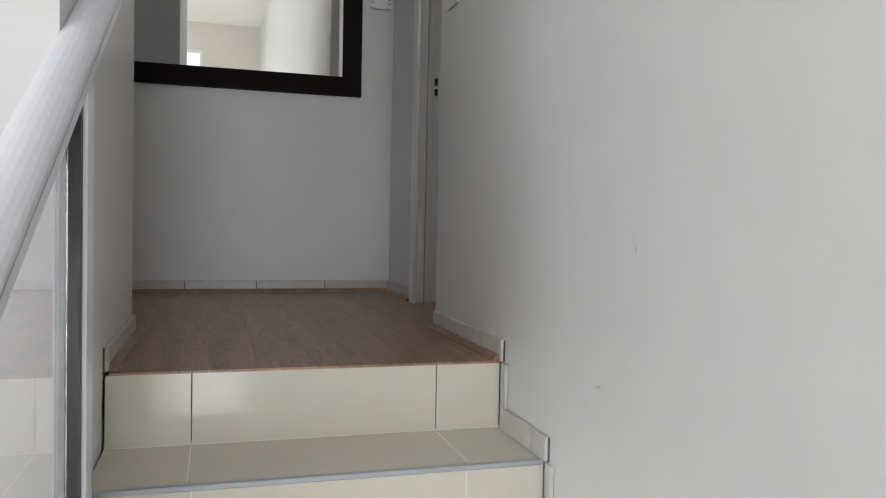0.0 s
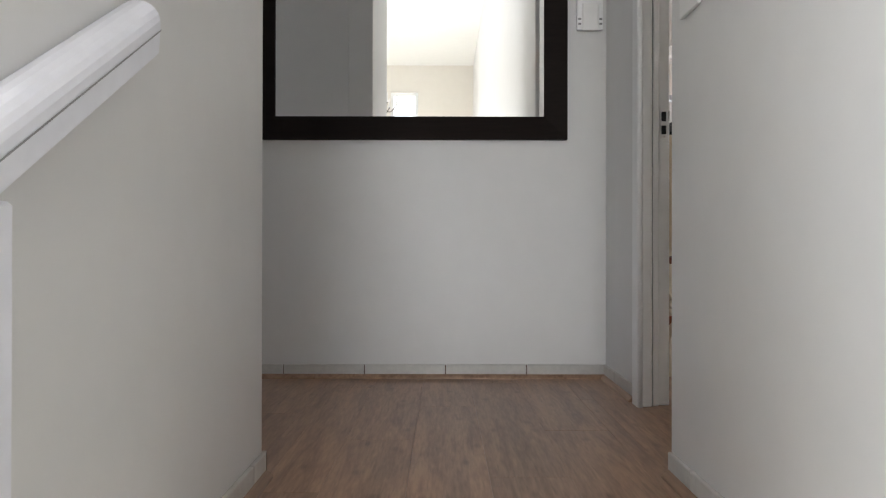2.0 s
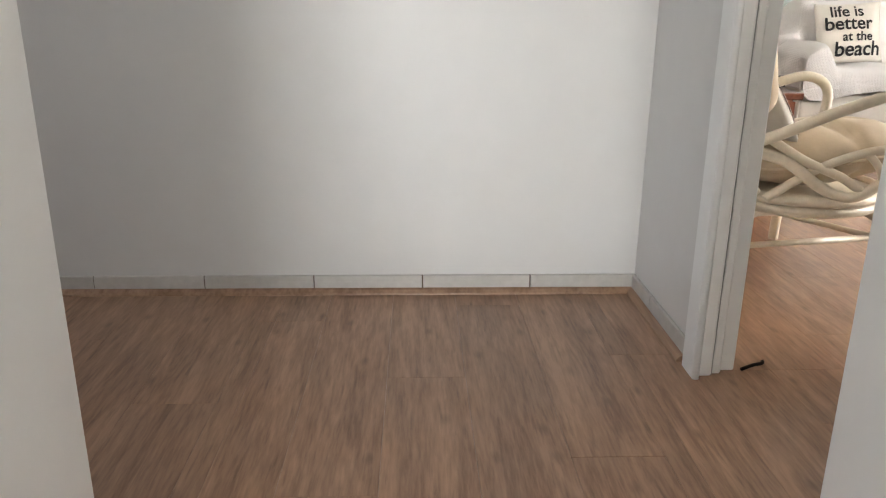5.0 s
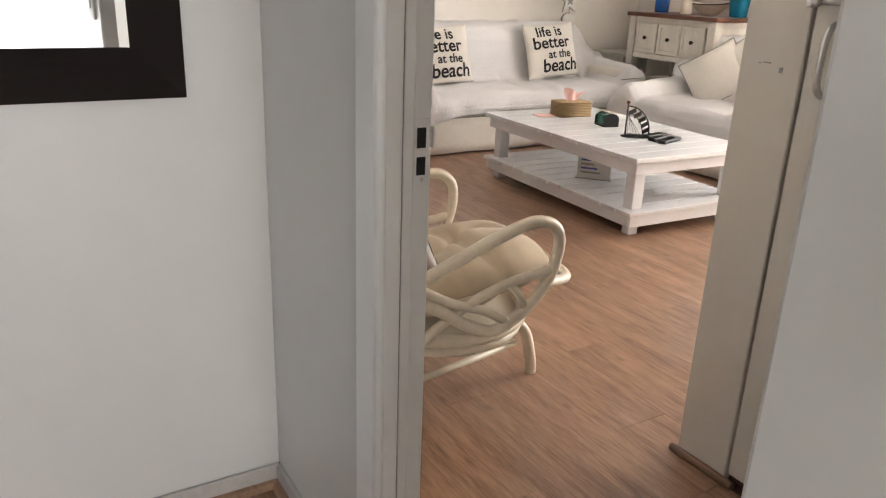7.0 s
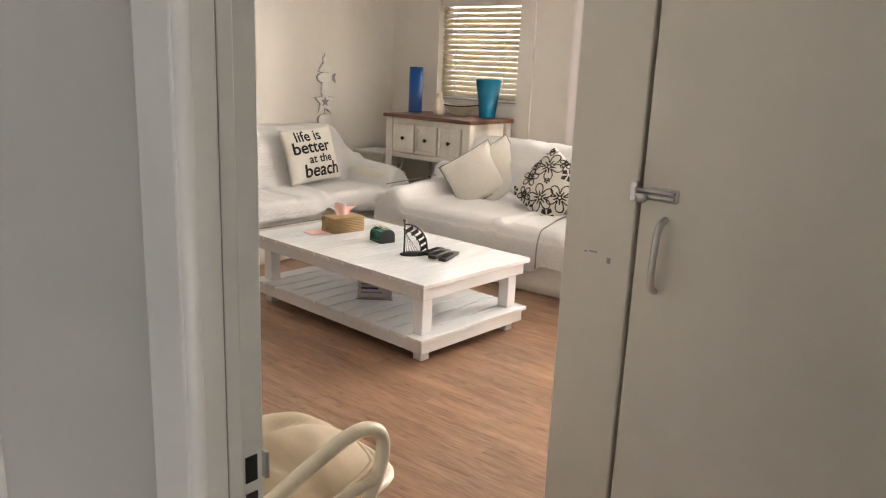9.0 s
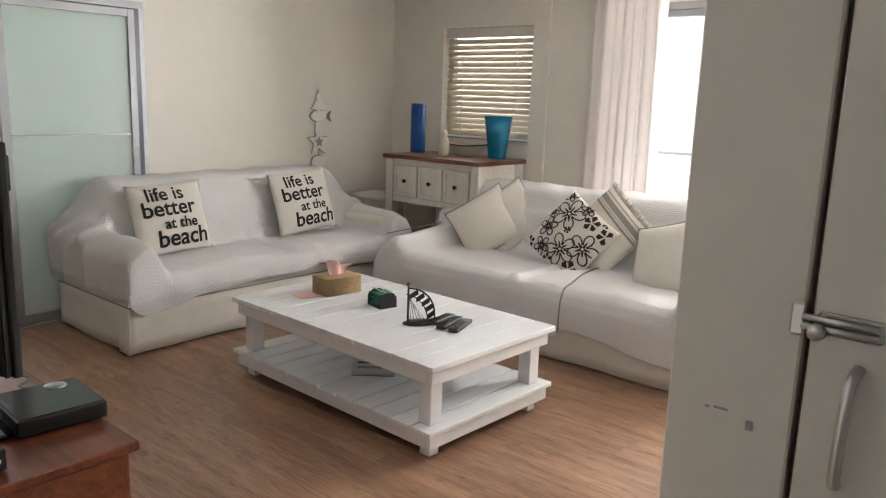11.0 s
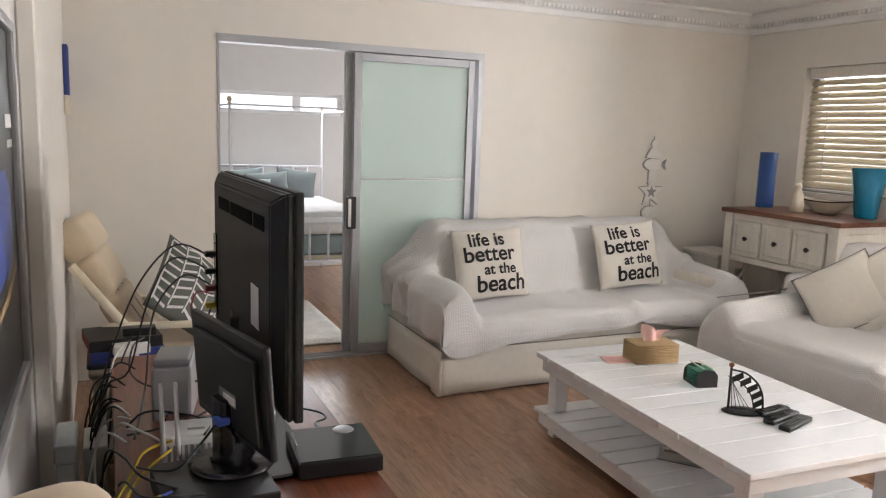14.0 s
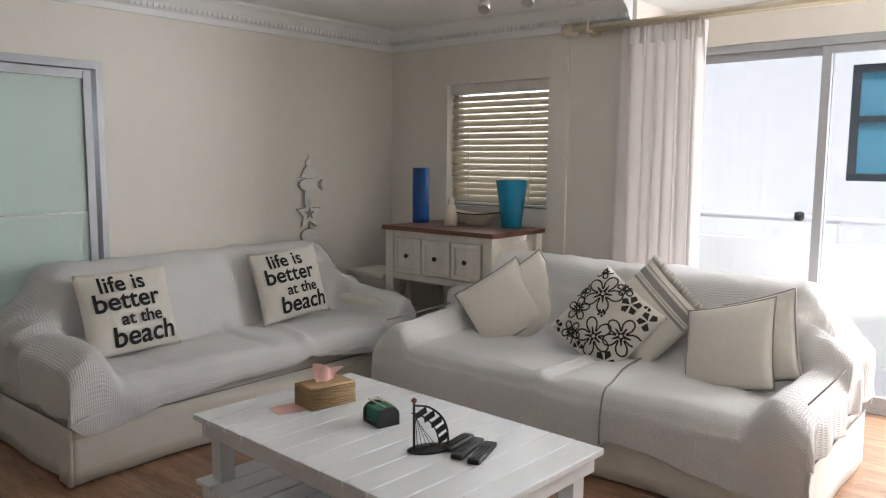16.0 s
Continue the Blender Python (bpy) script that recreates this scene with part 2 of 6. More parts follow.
M_WICKER = material("cream_wicker", (0.50, 0.44, 0.34), 0.8, spread=0.25, scale=40, bump=0.7, bump_scale=150)
M_SLATE = material("anthracite_frame", (0.04, 0.05, 0.06), 0.4)
M_SKYGLASS = material("blue_window_glass", (0.10, 0.30, 0.42), 0.08, spread=0.05, scale=2)
M_POLE = material("cream_wooden_pole", (0.62, 0.54, 0.40), 0.45, spread=0.08, scale=14)


def thin_cloth(name, color, through_share=0.5, bump_scale=300.0):
    """Cloth or slats that let part of the light through."""
    m = bpy.data.materials.new(name)
    m.use_nodes = True
    n, l = m.node_tree.nodes, m.node_tree.links
    d, t, mix, tex, bp = n["Principled BSDF"], n.new("ShaderNodeBsdfTranslucent"), n.new("ShaderNodeMixShader"), n.new("ShaderNodeTexNoise"), n.new("ShaderNodeBump")
    d.inputs["Base Color"].default_value = t.inputs["Color"].default_value = (*color, 1)
    d.inputs["Roughness"].default_value = 0.8
    tex.inputs["Scale"].default_value = bump_scale
    bp.inputs["Strength"].default_value = 0.06
    l.new(tex.outputs[0], bp.inputs["Height"])
    l.new(bp.outputs[0], d.inputs["Normal"])
    mix.inputs[0].default_value = through_share
    l.new(d.outputs[0], mix.inputs[1])
    l.new(t.outputs[0], mix.inputs[2])
    l.new(mix.outputs[0], n["Material Output"].inputs[0])
    return m


M_CURTAIN = thin_cloth("sheer_white_curtain", (0.80, 0.755, 0.735), 0.42)
M_SLAT = thin_cloth("cream_blind_slat", (0.70, 0.63, 0.49), 0.28)


def waffle_material(name, color):
    """Cotton waffle weave: a fine raised grid in the cloth's own coordinates."""
    m = bpy.data.materials.new(name)
    m.use_nodes = True
    n, l = m.node_tree.nodes, m.node_tree.links
    b, uv, waves = n["Principled BSDF"], n.new("ShaderNodeUVMap"), []
    uv.uv_map = "cloth"
    noise_tex, hsv, span = n.new("ShaderNodeTexNoise"), n.new("ShaderNodeHueSaturation"), n.new("ShaderNodeMapRange")
    noise_tex.inputs["Scale"].default_value, noise_tex.inputs["Detail"].default_value = 3.0, 6
    l.new(uv.outputs[0], noise_tex.inputs["Vector"])
    span.inputs["To Min"].default_value, span.inputs["To Max"].default_value = 0.93, 1.07
    l.new(noise_tex.outputs[0], span.inputs[0])
    l.new(span.outputs[0], hsv.inputs["Value"])
    hsv.inputs["Color"].default_value = (*color, 1)
    l.new(hsv.outputs[0], b.inputs["Base Color"])
    b.inputs["Roughness"].default_value, b.inputs["Sheen Weight"].default_value = 0.92, 0.15
    for direction in ("X", "Y"):
        w = n.new("ShaderNodeTexWave")
        w.bands_direction = direction
        w.inputs["Scale"].default_value = 30.0
        w.inputs["Distortion"].default_value = 0.4
        l.new(uv.outputs[0], w.inputs["Vector"])
        waves.append(w)
    top, bp = n.new("ShaderNodeMath"), n.new("ShaderNodeBump")
    top.operation = "MAXIMUM"
    l.new(waves[0].outputs["Fac"], top.inputs[0])
    l.new(waves[1].outputs["Fac"], top.inputs[1])
    bp.inputs["Strength"].default_value, bp.inputs["Distance"].default_value = 0.6, 0.004
    l.new(top.outputs[0], bp.inputs["Height"])
    l.new(bp.outputs[0], b.inputs["Normal"])
    return m


M_THROW = waffle_material("white_waffle_throw", (0.75, 0.735, 0.725))

# ---- mesh helpers ----


def add_box(bm, x0, x1, y0, y1, z0, z1, bevel=0.0, m=None, segments=1):
    out = bmesh.ops.create_cube(bm, size=1.0)
    vs = out["verts"]
    for v in vs:
        v.co = Vector(((x0 + x1) / 2 + v.co.x * (x1 - x0), (y0 + y1) / 2 + v.co.y * (y1 - y0), (z0 + z1) / 2 + v.co.z * (z1 - z0)))
    if bevel:
        es = list({e for v in vs for e in v.link_edges})
        r = bmesh.ops.bevel(bm, geom=es, offset=bevel, segments=segments, affect="EDGES", profile=0.6)
        vs = list({v for f in r["faces"] for v in f.verts} | {v for v in vs if v.is_valid})
    if m is not None:
        bmesh.ops.transform(bm, matrix=m, verts=[v for v in vs if v.is_valid])
    return vs


def box(x0, x1, y0, y1, z0, z1, bevel=0.0, segments=1):
    bm = bmesh.new()
    add_box(bm, x0, x1, y0, y1, z0, z1, bevel, segments=segments)
    return bm


def boxes(*spans, bevel=0.0):
    bm = bmesh.new()
    for s in spans:
        add_box(bm, *s, bevel=bevel)
    return bm


def add_tube(bm, points, radius, sides=8, closed=False):
    """A round bar along points; radius is a number or a list."""
    pts = [Vector(p) for p in points]
    rings, count = [], len(pts)
    up = None
    for i, p in enumerate(pts):
        a = pts[(i - 1) % count] if closed or i > 0 else p
        b = pts[(i + 1) % count] if closed or i < count - 1 else p
        d = (b - a).normalized()
        if up is None:
            up = d.orthogonal().normalized()
        up = (up - d * up.dot(d)).normalized()
        side = d.cross(up)
        r = radius[i] if isinstance(radius, (list, tuple)) else radius
        rings.append([bm.verts.new(p + (up * math.cos(2 * math.pi * k / sides) + side * math.sin(2 * math.pi * k / sides)) * r) for k in range(sides)])
    for i in range(count if closed else count - 1):
        a, b = rings[i], rings[(i + 1) % count]
        for k in range(sides):
            bm.faces.new((a[k], a[(k + 1) % sides], b[(k + 1) % sides], b[k])).smooth = True
    if not closed:
        bm.faces.new(rings[0][::-1])
        bm.faces.new(rings[-1])


def tube(points, radius, sides=8, closed=False):
    bm = bmesh.new()
    add_tube(bm, points, radius, sides, closed)
    return bm


def curve_points(points, per=6, closed=False):
    """Catmull-Rom through points."""
    p = [Vector(q) for q in points]
    out, n = [], len(p)
    for i in range(n if closed else n - 1):
        a, b, c, d = (p[(i + k) % n] if closed else p[min(max(i + k, 0), n - 1)] for k in (-1, 0, 1, 2))
        for s in range(per):
            t = s / per
            out.append(0.5 * (2 * b + (c - a) * t + (2 * a - 5 * b + 4 * c - d) * t * t + (3 * b - a - 3 * c + d) * t ** 3))
    if not closed:
        out.append(p[-1])
    return out


def lathe(profile, sides=24, m=None):
    """A turned shape from (radius, height) pairs."""
    bm = bmesh.new()
    rings = [[bm.verts.new((r * math.cos(2 * math.pi * k / sides), r * math.sin(2 * math.pi * k / sides), z)) for k in range(sides)] for r, z in profile]
    for a, b in zip(rings, rings[1:]):
        for k in range(sides):
            bm.faces.new((a[k], a[(k + 1) % sides], b[(k + 1) % sides], b[k])).smooth = True
    if profile[0][0] > 1e-4:
        bm.faces.new(rings[0][::-1])
    if profile[-1][0] > 1e-4:
        bm.faces.new(rings[-1])
    bmesh.ops.remove_doubles(bm, verts=bm.verts, dist=1e-5)
    if m is not None:
        bmesh.ops.transform(bm, matrix=m, verts=bm.verts)
    return bm


def extrude_profile(profile, axis, a, b):
    """A moulding: a closed outline of (out, up) pairs drawn along an axis, out being across it."""
    bm = bmesh.new()
    ends = []
    for s in (a, b):
        ends.append([bm.verts.new((s, u, v) if axis == "x" else (u, s, v)) for u, v in profile])
    n = len(profile)
    for k in range(n):
        bm.faces.new((ends[0][k], ends[0][(k + 1) % n], ends[1][(k + 1) % n], ends[1][k]))
    bm.faces.new(ends[0][::-1])
    bm.faces.new(ends[1])
    bmesh.ops.recalc_face_normals(bm, faces=bm.faces)
    return bm


def link(name, bm, mat, smooth=False):
    bmesh.ops.recalc_face_normals(bm, faces=bm.faces)
    me = bpy.data.meshes.new(name)
    bm.to_mesh(me)
    bm.free()
    me.materials.append(mat)
    if smooth:
        for p in me.polygons:
            p.use_smooth = True
    return new(name, me)


def part(name, bm, mat, parent, label="", smooth=False):
    ob = link(name, bm, mat, smooth)
    ob.parent = parent
    if label:
        ob["label"] = label
    return ob


def thing(name, label, category, group="", at=(0, 0, 0), turn=0.0):
    ob = tagged(new(name), label, category, group)
    ob.matrix_world = pose(*at, 0, 0, turn)
    return ob


def setting(name, bm, mat, label, category="wall", smooth=False):
    return tagged(link(name, bm, mat, smooth), label, category, kind="structure")


# ---- structure ----
NY, EX, WX, TOP = 4.08, 5.06, 0.15, 2.48
HALL_TOP = 2.50
LOW = -0.88

setting("floor", box(-3.5, 5.71, -1.5, 4.24, -0.12, -0.006), M_GROUT, "subfloor under oak laminate planks", "floor")
setting("floor_stair_head", box(-1.11, -0.141, -2.017, -1.501, -0.17, -0.006), M_GROUT, "subfloor under oak laminate at the stair head", "floor")
setting("wall_mirror", box(-3.5, -0.001, 0.0, 0.16, 0, HALL_TOP), M_HALL, "smooth off-white painted wall behind the mirror")
setting("wall_west", box(0.0, 0.095, -0.545, 4.24, 0, 2.9), M_HALL, "off-white painted wall between hall and lounge")
setting("wall_west_step", box(0.096, WX, 2.1, NY - 0.001, 0, TOP, 0.006), M_WALL, "warm white wall pier standing proud of the wall")
setting("wall_south", boxes((1.20, 5.63, -0.59, -0.42, 0, 2.9)), M_WALL, "off-white painted wall closing the lounge")
setting("wall_right", box(-0.14, 0.06, -11.0, -1.376, LOW, 4.2, 0.006), M_HALL, "smooth off-white painted stair wall")
setting("wall_lobby_end", box(1.21, 1.8, -1.39, -0.591, 0, HALL_TOP), M_HALL, "plain wall behind the built-in cupboard")
setting("wall_niche", box(0.061, 1.8, -1.55, -1.39, 0, HALL_TOP), M_HALL, "off-white painted wall of the hall niche")
setting("wall_left", box(-1.26, -1.115, -2.53, -1.40, LOW, 4.2), M_HALL, "smooth off-white painted wall beside the stair")
setting("wall_hall_back", box(-3.5, -1.261, -1.56, -1.40, 0, HALL_TOP), M_HALL, "off-white painted wall at the back of the hall")
# Unseen end wall; its opening is made up for the hall fill lamp.
setting("wall_hall_end", boxes((-3.66, -3.501, -1.56, -1.25, 0, HALL_TOP), (-3.66, -3.501, -0.15, 0.16, 0, HALL_TOP), (-3.66, -3.501, -1.25, -0.15, 0, 0.7), (-3.66, -3.501, -1.25, -0.15, 2.3, HALL_TOP)), M_HALL, "off-white painted unseen end wall of the hall with an added light opening")
setting("ceiling_hall", box(-3.66, 1.8, -1.6, -0.591, HALL_TOP, HALL_TOP + 0.15), M_CEIL, "flat white painted hall ceiling", "ceiling")
setting("ceiling_mirror_bay", box(-3.66, -0.001, -0.590, 0.16, HALL_TOP, HALL_TOP + 0.15), M_CEIL, "flat white painted ceiling before the mirror", "ceiling")
setting("wall_stair_head", box(-1.099, -0.141, -2.03, -1.6, HALL_TOP, 4.0), M_HALL, "off-white bulkhead above the stair head")
# living room
setting("wall_north", boxes((0.0, 0.955, NY, NY + 0.16, 0, 2.9), (0.955, 2.70, NY, NY + 0.16, 2.03, 2.9), (2.70, EX + 0.8, NY, NY + 0.16, 0, 2.9)), M_WALL, "warm white painted wall with sliding door opening")
WY0, WY1, WZ0, WZ1 = 2.60, 3.50, 1.15, 2.05
setting("wall_east", boxes((EX, EX + 0.16, 2.45, WY0, 0, 2.9), (EX, EX + 0.16, WY1, NY, 0, 2.9), (EX, EX + 0.16, WY0, WY1, 0, WZ0), (EX, EX + 0.16, WY0, WY1, WZ1, 2.9)), M_WALL, "warm white painted wall with a small window")
setting("wall_return", box(5.078, 5.79, 1.98, 2.449, 0, 2.9), M_WALL, "white painted side of the balcony door recess")
setting("wall_balcony", boxes((5.63, 5.79, -0.42, 1.979, 2.24, 2.9), (5.63, 5.79, -0.59, -0.421, 0, 2.9)), M_WALL, "white painted wall above the balcony door")
setting("ceiling_lounge", box(0.0, 5.79, -0.59, NY + 0.16, TOP + 0.001, TOP + 0.15), M_CEIL, "flat white painted lounge ceiling", "ceiling")
# bedroom beyond the sliding door
setting("floor_bedroom", box(-1.2, 5.1, NY + 0.161, 7.55, -0.12, -0.004), M_FLOOR, "brown laminate bedroom floor", "floor")
setting("wall_bedroom_back", boxes((-1.2, 1.34, 7.4, 7.55, 0, 2.8), (2.69, 5.1, 7.4, 7.55, 0, 2.8), (1.34, 2.69, 7.4, 7.55, 0, 1.625), (1.34, 2.69, 7.4, 7.55, 1.85, 2.8)), M_HALL, "pale grey painted bedroom wall with a strip window")
setting("wall_bedroom_left", box(-1.36, -1.201, NY + 0.161, 7.55, 0, 2.8), M_HALL, "pale painted bedroom side wall")
# Out of view; the gap is cut only to hold the added side lamp.
setting("wall_bedroom_right", boxes((5.101, 5.26, NY + 0.161, 5.15, 0, 2.8), (5.101, 5.26, 6.85, 7.55, 0, 2.8), (5.101, 5.26, 5.15, 6.85, 0, 0.65), (5.101, 5.26, 5.15, 6.85, 2.15, 2.8)), M_HALL, "pale painted bedroom side wall")
setting("ceiling_bedroom", box(-1.36, 5.26, NY + 0.161, 7.55, 2.66, 2.8), M_CEIL, "flat white bedroom ceiling", "ceiling")
# stair room behind the walk
setting("floor_lower", box(-6.2, 0.0, -11.2, -3.19, LOW - 0.15, LOW), M_STEPTILE, "cream tiled lower floor", "floor")
setting("wall_far", boxes((-6.2, -1.68, -11.16, -11.0, 1.5, 4.2), (-6.2, -2.2, -11.16, -11.0, LOW, 1.5), (-1.17, 0.06, -11.16, -11.0, 1.5, 4.2), (-0.4, 0.06, -11.16, -11.0, LOW, 1.5), (-1.68, -1.17, -11.16, -11.0, 1.5, 2.6), (-1.68, -1.17, -11.16, -11.0, 3.5, 4.2)), M_WALL, "pale painted far wall of the stair room")
setting("wall_stair_west", boxes((-6.36, -6.2, -11.16, -8.1, LOW, 4.2), (-6.36, -6.2, -3.9, -1.6, LOW, 4.2), (-6.36, -6.2, -8.1, -3.9, LOW, 0.25), (-6.36, -6.2, -8.1, -3.9, 2.95, 4.2)), M_WALL, "pale painted wall of the stair room")
setting("wall_stair_north", box(-6.2, -1.261, -2.42, -2.26, LOW, HALL_TOP), M_WALL, "pale painted wall beside the stair")
setting("ceiling_stair", box(-6.36, 0.06, -11.16, -1.6, 4.0, 4.15), M_CEIL, "high white ceiling over the stair room", "ceiling")


# ---- stair and hall ----
def steps():
    """Tiled stair: each riser and tread cut into tiles with pale joints."""
    x0, x1 = -1.11, -0.145
    core = bmesh.new()
    for i in range(4):
        y1 = -2.03 - 0.29 * i
        add_box(core, x0, x1, y1 - 0.2896, y1 + (0.4 if i == 0 else 0.0004), LOW, -0.176 * (i + 1) - 0.0005)
    add_box(core, x0, x1, -2.0296, -1.63, LOW + 0.5, -0.172)
    stair = setting("stairs", core, M_STEPGROUT, "cream porcelain tiled stair with pale joints", "stairs")
    for i in range(5):
        y, top = -2.03 - 0.29 * i, -0.176 * i
        cuts = (x0, x0 + 0.19, x0 + 0.79, x1) if i % 2 == 0 else (x0, x0 + 0.2, x0 + 0.78, x1)
        for a, b in zip(cuts, cuts[1:]):
            part("riser_tile", box(a + 0.0012, b - 0.0012, y, y + 0.0115, top - 0.176 + 0.002, top - 0.012 if i else top - 0.006, 0.0006), M_STEPTILE, stair)
            if i < 4:
                part("tread_tile", box(a + 0.0012, b - 0.0012, y - 0.284, y - 0.001, top - 0.188, top - 0.176, 0.0006), M_STEPTILE, stair)
        if i:
            part("nosing", box(x0, x1, y - 0.004, y + 0.012, top - 0.011, top + 0.001, 0.002), M_ALU, stair, "thin metal step edging")


steps()


def handrail():
    """White metal balustrade along the open side of the stair: rail, posts, glass."""
    rail = thing("stair_balustrade", "white metal stair balustrade with glass panels", "balustrade", at=(-1.09, -2.2, 0))
    slope = 0.595
    top, low = Vector((0, 0, 0.833)), Vector((0, -1.7, 0.833 - 1.7 * slope))
    profile = [(-0.028, -0.040), (0.030, -0.040), (0.032, -0.008)] + [(0.032 * math.cos(a), 0.030 * math.sin(a)) for a in np.linspace(0.1, math.pi - 0.1, 11)] + [(-0.030, -0.008)]
    bm = bmesh.new()
    ends = [[bm.verts.new((p.x + u, p.y, p.z + v)) for u, v in profile] for p in (top, low)]
    n = len(profile)
    for k in range(n):
        bm.faces.new((ends[0][k], ends[0][(k + 1) % n], ends[1][(k + 1) % n], ends[1][k]))
    bm.faces.new(ends[0][::-1])
    bm.faces.new(ends[1])
    part("handrail", bm, M_WHITEMETAL, rail, "white oval handrail, lightly chipped")
    bm = bmesh.new()
    seam = [bm.verts.new((0.0330, p.y, p.z + dz)) for p in (top, low) for dz in (-0.011, -0.0085)]
    bm.faces.new((seam[0], seam[1], seam[3], seam[2]))
    part("seam", bm, M_GREY, rail, "thin dark seam along the handrail")
    for y in (-0.365, -1.45):
        z = 0.833 + y * slope - 0.04
        part("post", box(-0.022, 0.028, y - 0.034, y + 0.034, LOW if y < -1 else -0.37, z, 0.004), M_WHITEMETAL, rail)
    part("gasket", box(-0.006, 0.022, -0.418, -0.400, -0.45, 0.53), M_BLACK, rail, "black rubber glazing strip")
    g = bmesh.new()
    vs = [g.verts.new((x, y, z)) for x in (-0.004, 0.004) for y, z in ((-0.419, -0.45), (-1.41, -1.04), (-1.41, -0.08), (-0.419, 0.51))]
    g.faces.new(vs[:4]), g.faces.new(vs[4:][::-1])
    for k in range(4):
        g.faces.new((vs[k], vs[(k + 1) % 4], vs[4 + (k + 1) % 4], vs[4 + k]))
    pane = part("glass_panel", g, M_CLEAR, rail, "clear glass balustrade panel")
    pane.visible_shadow = False


handrail()


def wall_mirror():
    """Large mirror in a dark frame, a little proud of the wall."""
    m = thing("wall_mirror_framed", "large mirror in a wide espresso wood frame", "mirror", at=(-0.83, -0.002, 1.0))
    w, h, b = 1.32, 1.05, 0.097
    x0, x1 = -w / 2, w / 2
    for name, quad in (("frame_bottom", ((x0, 0), (x1, 0), (x1 - b, b), (x0 + b, b))), ("frame_top", ((x0, h), (x1, h), (x1 - b, h - b), (x0 + b, h - b))),
                       ("frame_side", ((x0, 0), (x0, h), (x0 + b, h - b), (x0 + b, b))), ("frame_side", ((x1, 0), (x1, h), (x1 - b, h - b), (x1 - b, b)))):
        bm = bmesh.new()
        back = [bm.verts.new((x, 0, z)) for x, z in quad]
        front = [bm.verts.new((x, -0.032 if i < 2 else -0.020, z)) for i, (x, z) in enumerate(quad)]
        bm.faces.new(back), bm.faces.new(front)
        for k in range(4):
            bm.faces.new((back[k], back[(k + 1) % 4], front[(k + 1) % 4], front[k]))
        part(name, bm, M_DARKWOOD, m)
    part("mirror_glass", box(x0 + b - 0.004, x1 - b + 0.004, -0.012, -0.001, b - 0.004, h - b + 0.004), M_MIRROR, m, "bevelled mirror glass")
    e = 0.018
    bev = bmesh.new()
    for x in (x1 - b,):
        vs = [bev.verts.new(c) for c in ((x - e, -0.0125, b), (x, -0.017, b), (x, -0.017, h - b), (x - e, -0.0125, h - b))]
        bev.faces.new(vs)
    part("bevel", bev, M_MIRROR, m)


wall_mirror()


def door_lining():
    """White painted lining and architrave on the end of the wall, with a lock keep."""
    d = setting("door_frame", box(-0.012, 0.030, -0.592, -0.5455, 0, 2.10, 0.004), M_GLOSS, "white gloss painted door lining with worn paint", "door frame")
    part("architrave", box(-0.024, -0.0125, -0.600, -0.530, 0.0, 2.10, 0.004, 2), M_GLOSS, d)
    part("architrave_bead", tube([(-0.014, -0.601, 0.0), (-0.014, -0.601, 2.10)], 0.009, 10), M_GLOSS, d)
    part("joint", box(0.0302, 0.0335, -0.5850, -0.5455, 0, 2.10), M_GREY, d, "dark open joint in the lining")
    part("lining_stop", box(0.034, 0.058, -0.580, -0.5455, 0, 2.10, 0.004), M_GLOSS, d)
    part("lining_inner", box(0.059, 0.098, -0.562, -0.5455, 0, 2.10, 0.003), M_GLOSS, d)
    keep = part("lock_keep", box(0.062, 0.094, -0.5645, -0.5622, 0.925, 1.035, 0.001), M_GLOSS, d, "painted-over lock keep")
    part("keep_hole", box(0.069, 0.085, -0.5660, -0.5635, 0.985, 1.018), M_BLACK, keep)
    part("keep_hole", box(0.069, 0.085, -0.5660, -0.5635, 0.94, 0.97), M_BLACK, keep)
    part("keep_lip", box(0.092, 0.097, -0.574, -0.5622, 0.985, 1.02, 0.001), M_STEEL, keep)
    part("screw", box(0.076, 0.082, -0.566, -0.564, 0.929, 0.935, 0.001), M_STEEL, keep)


door_lining()


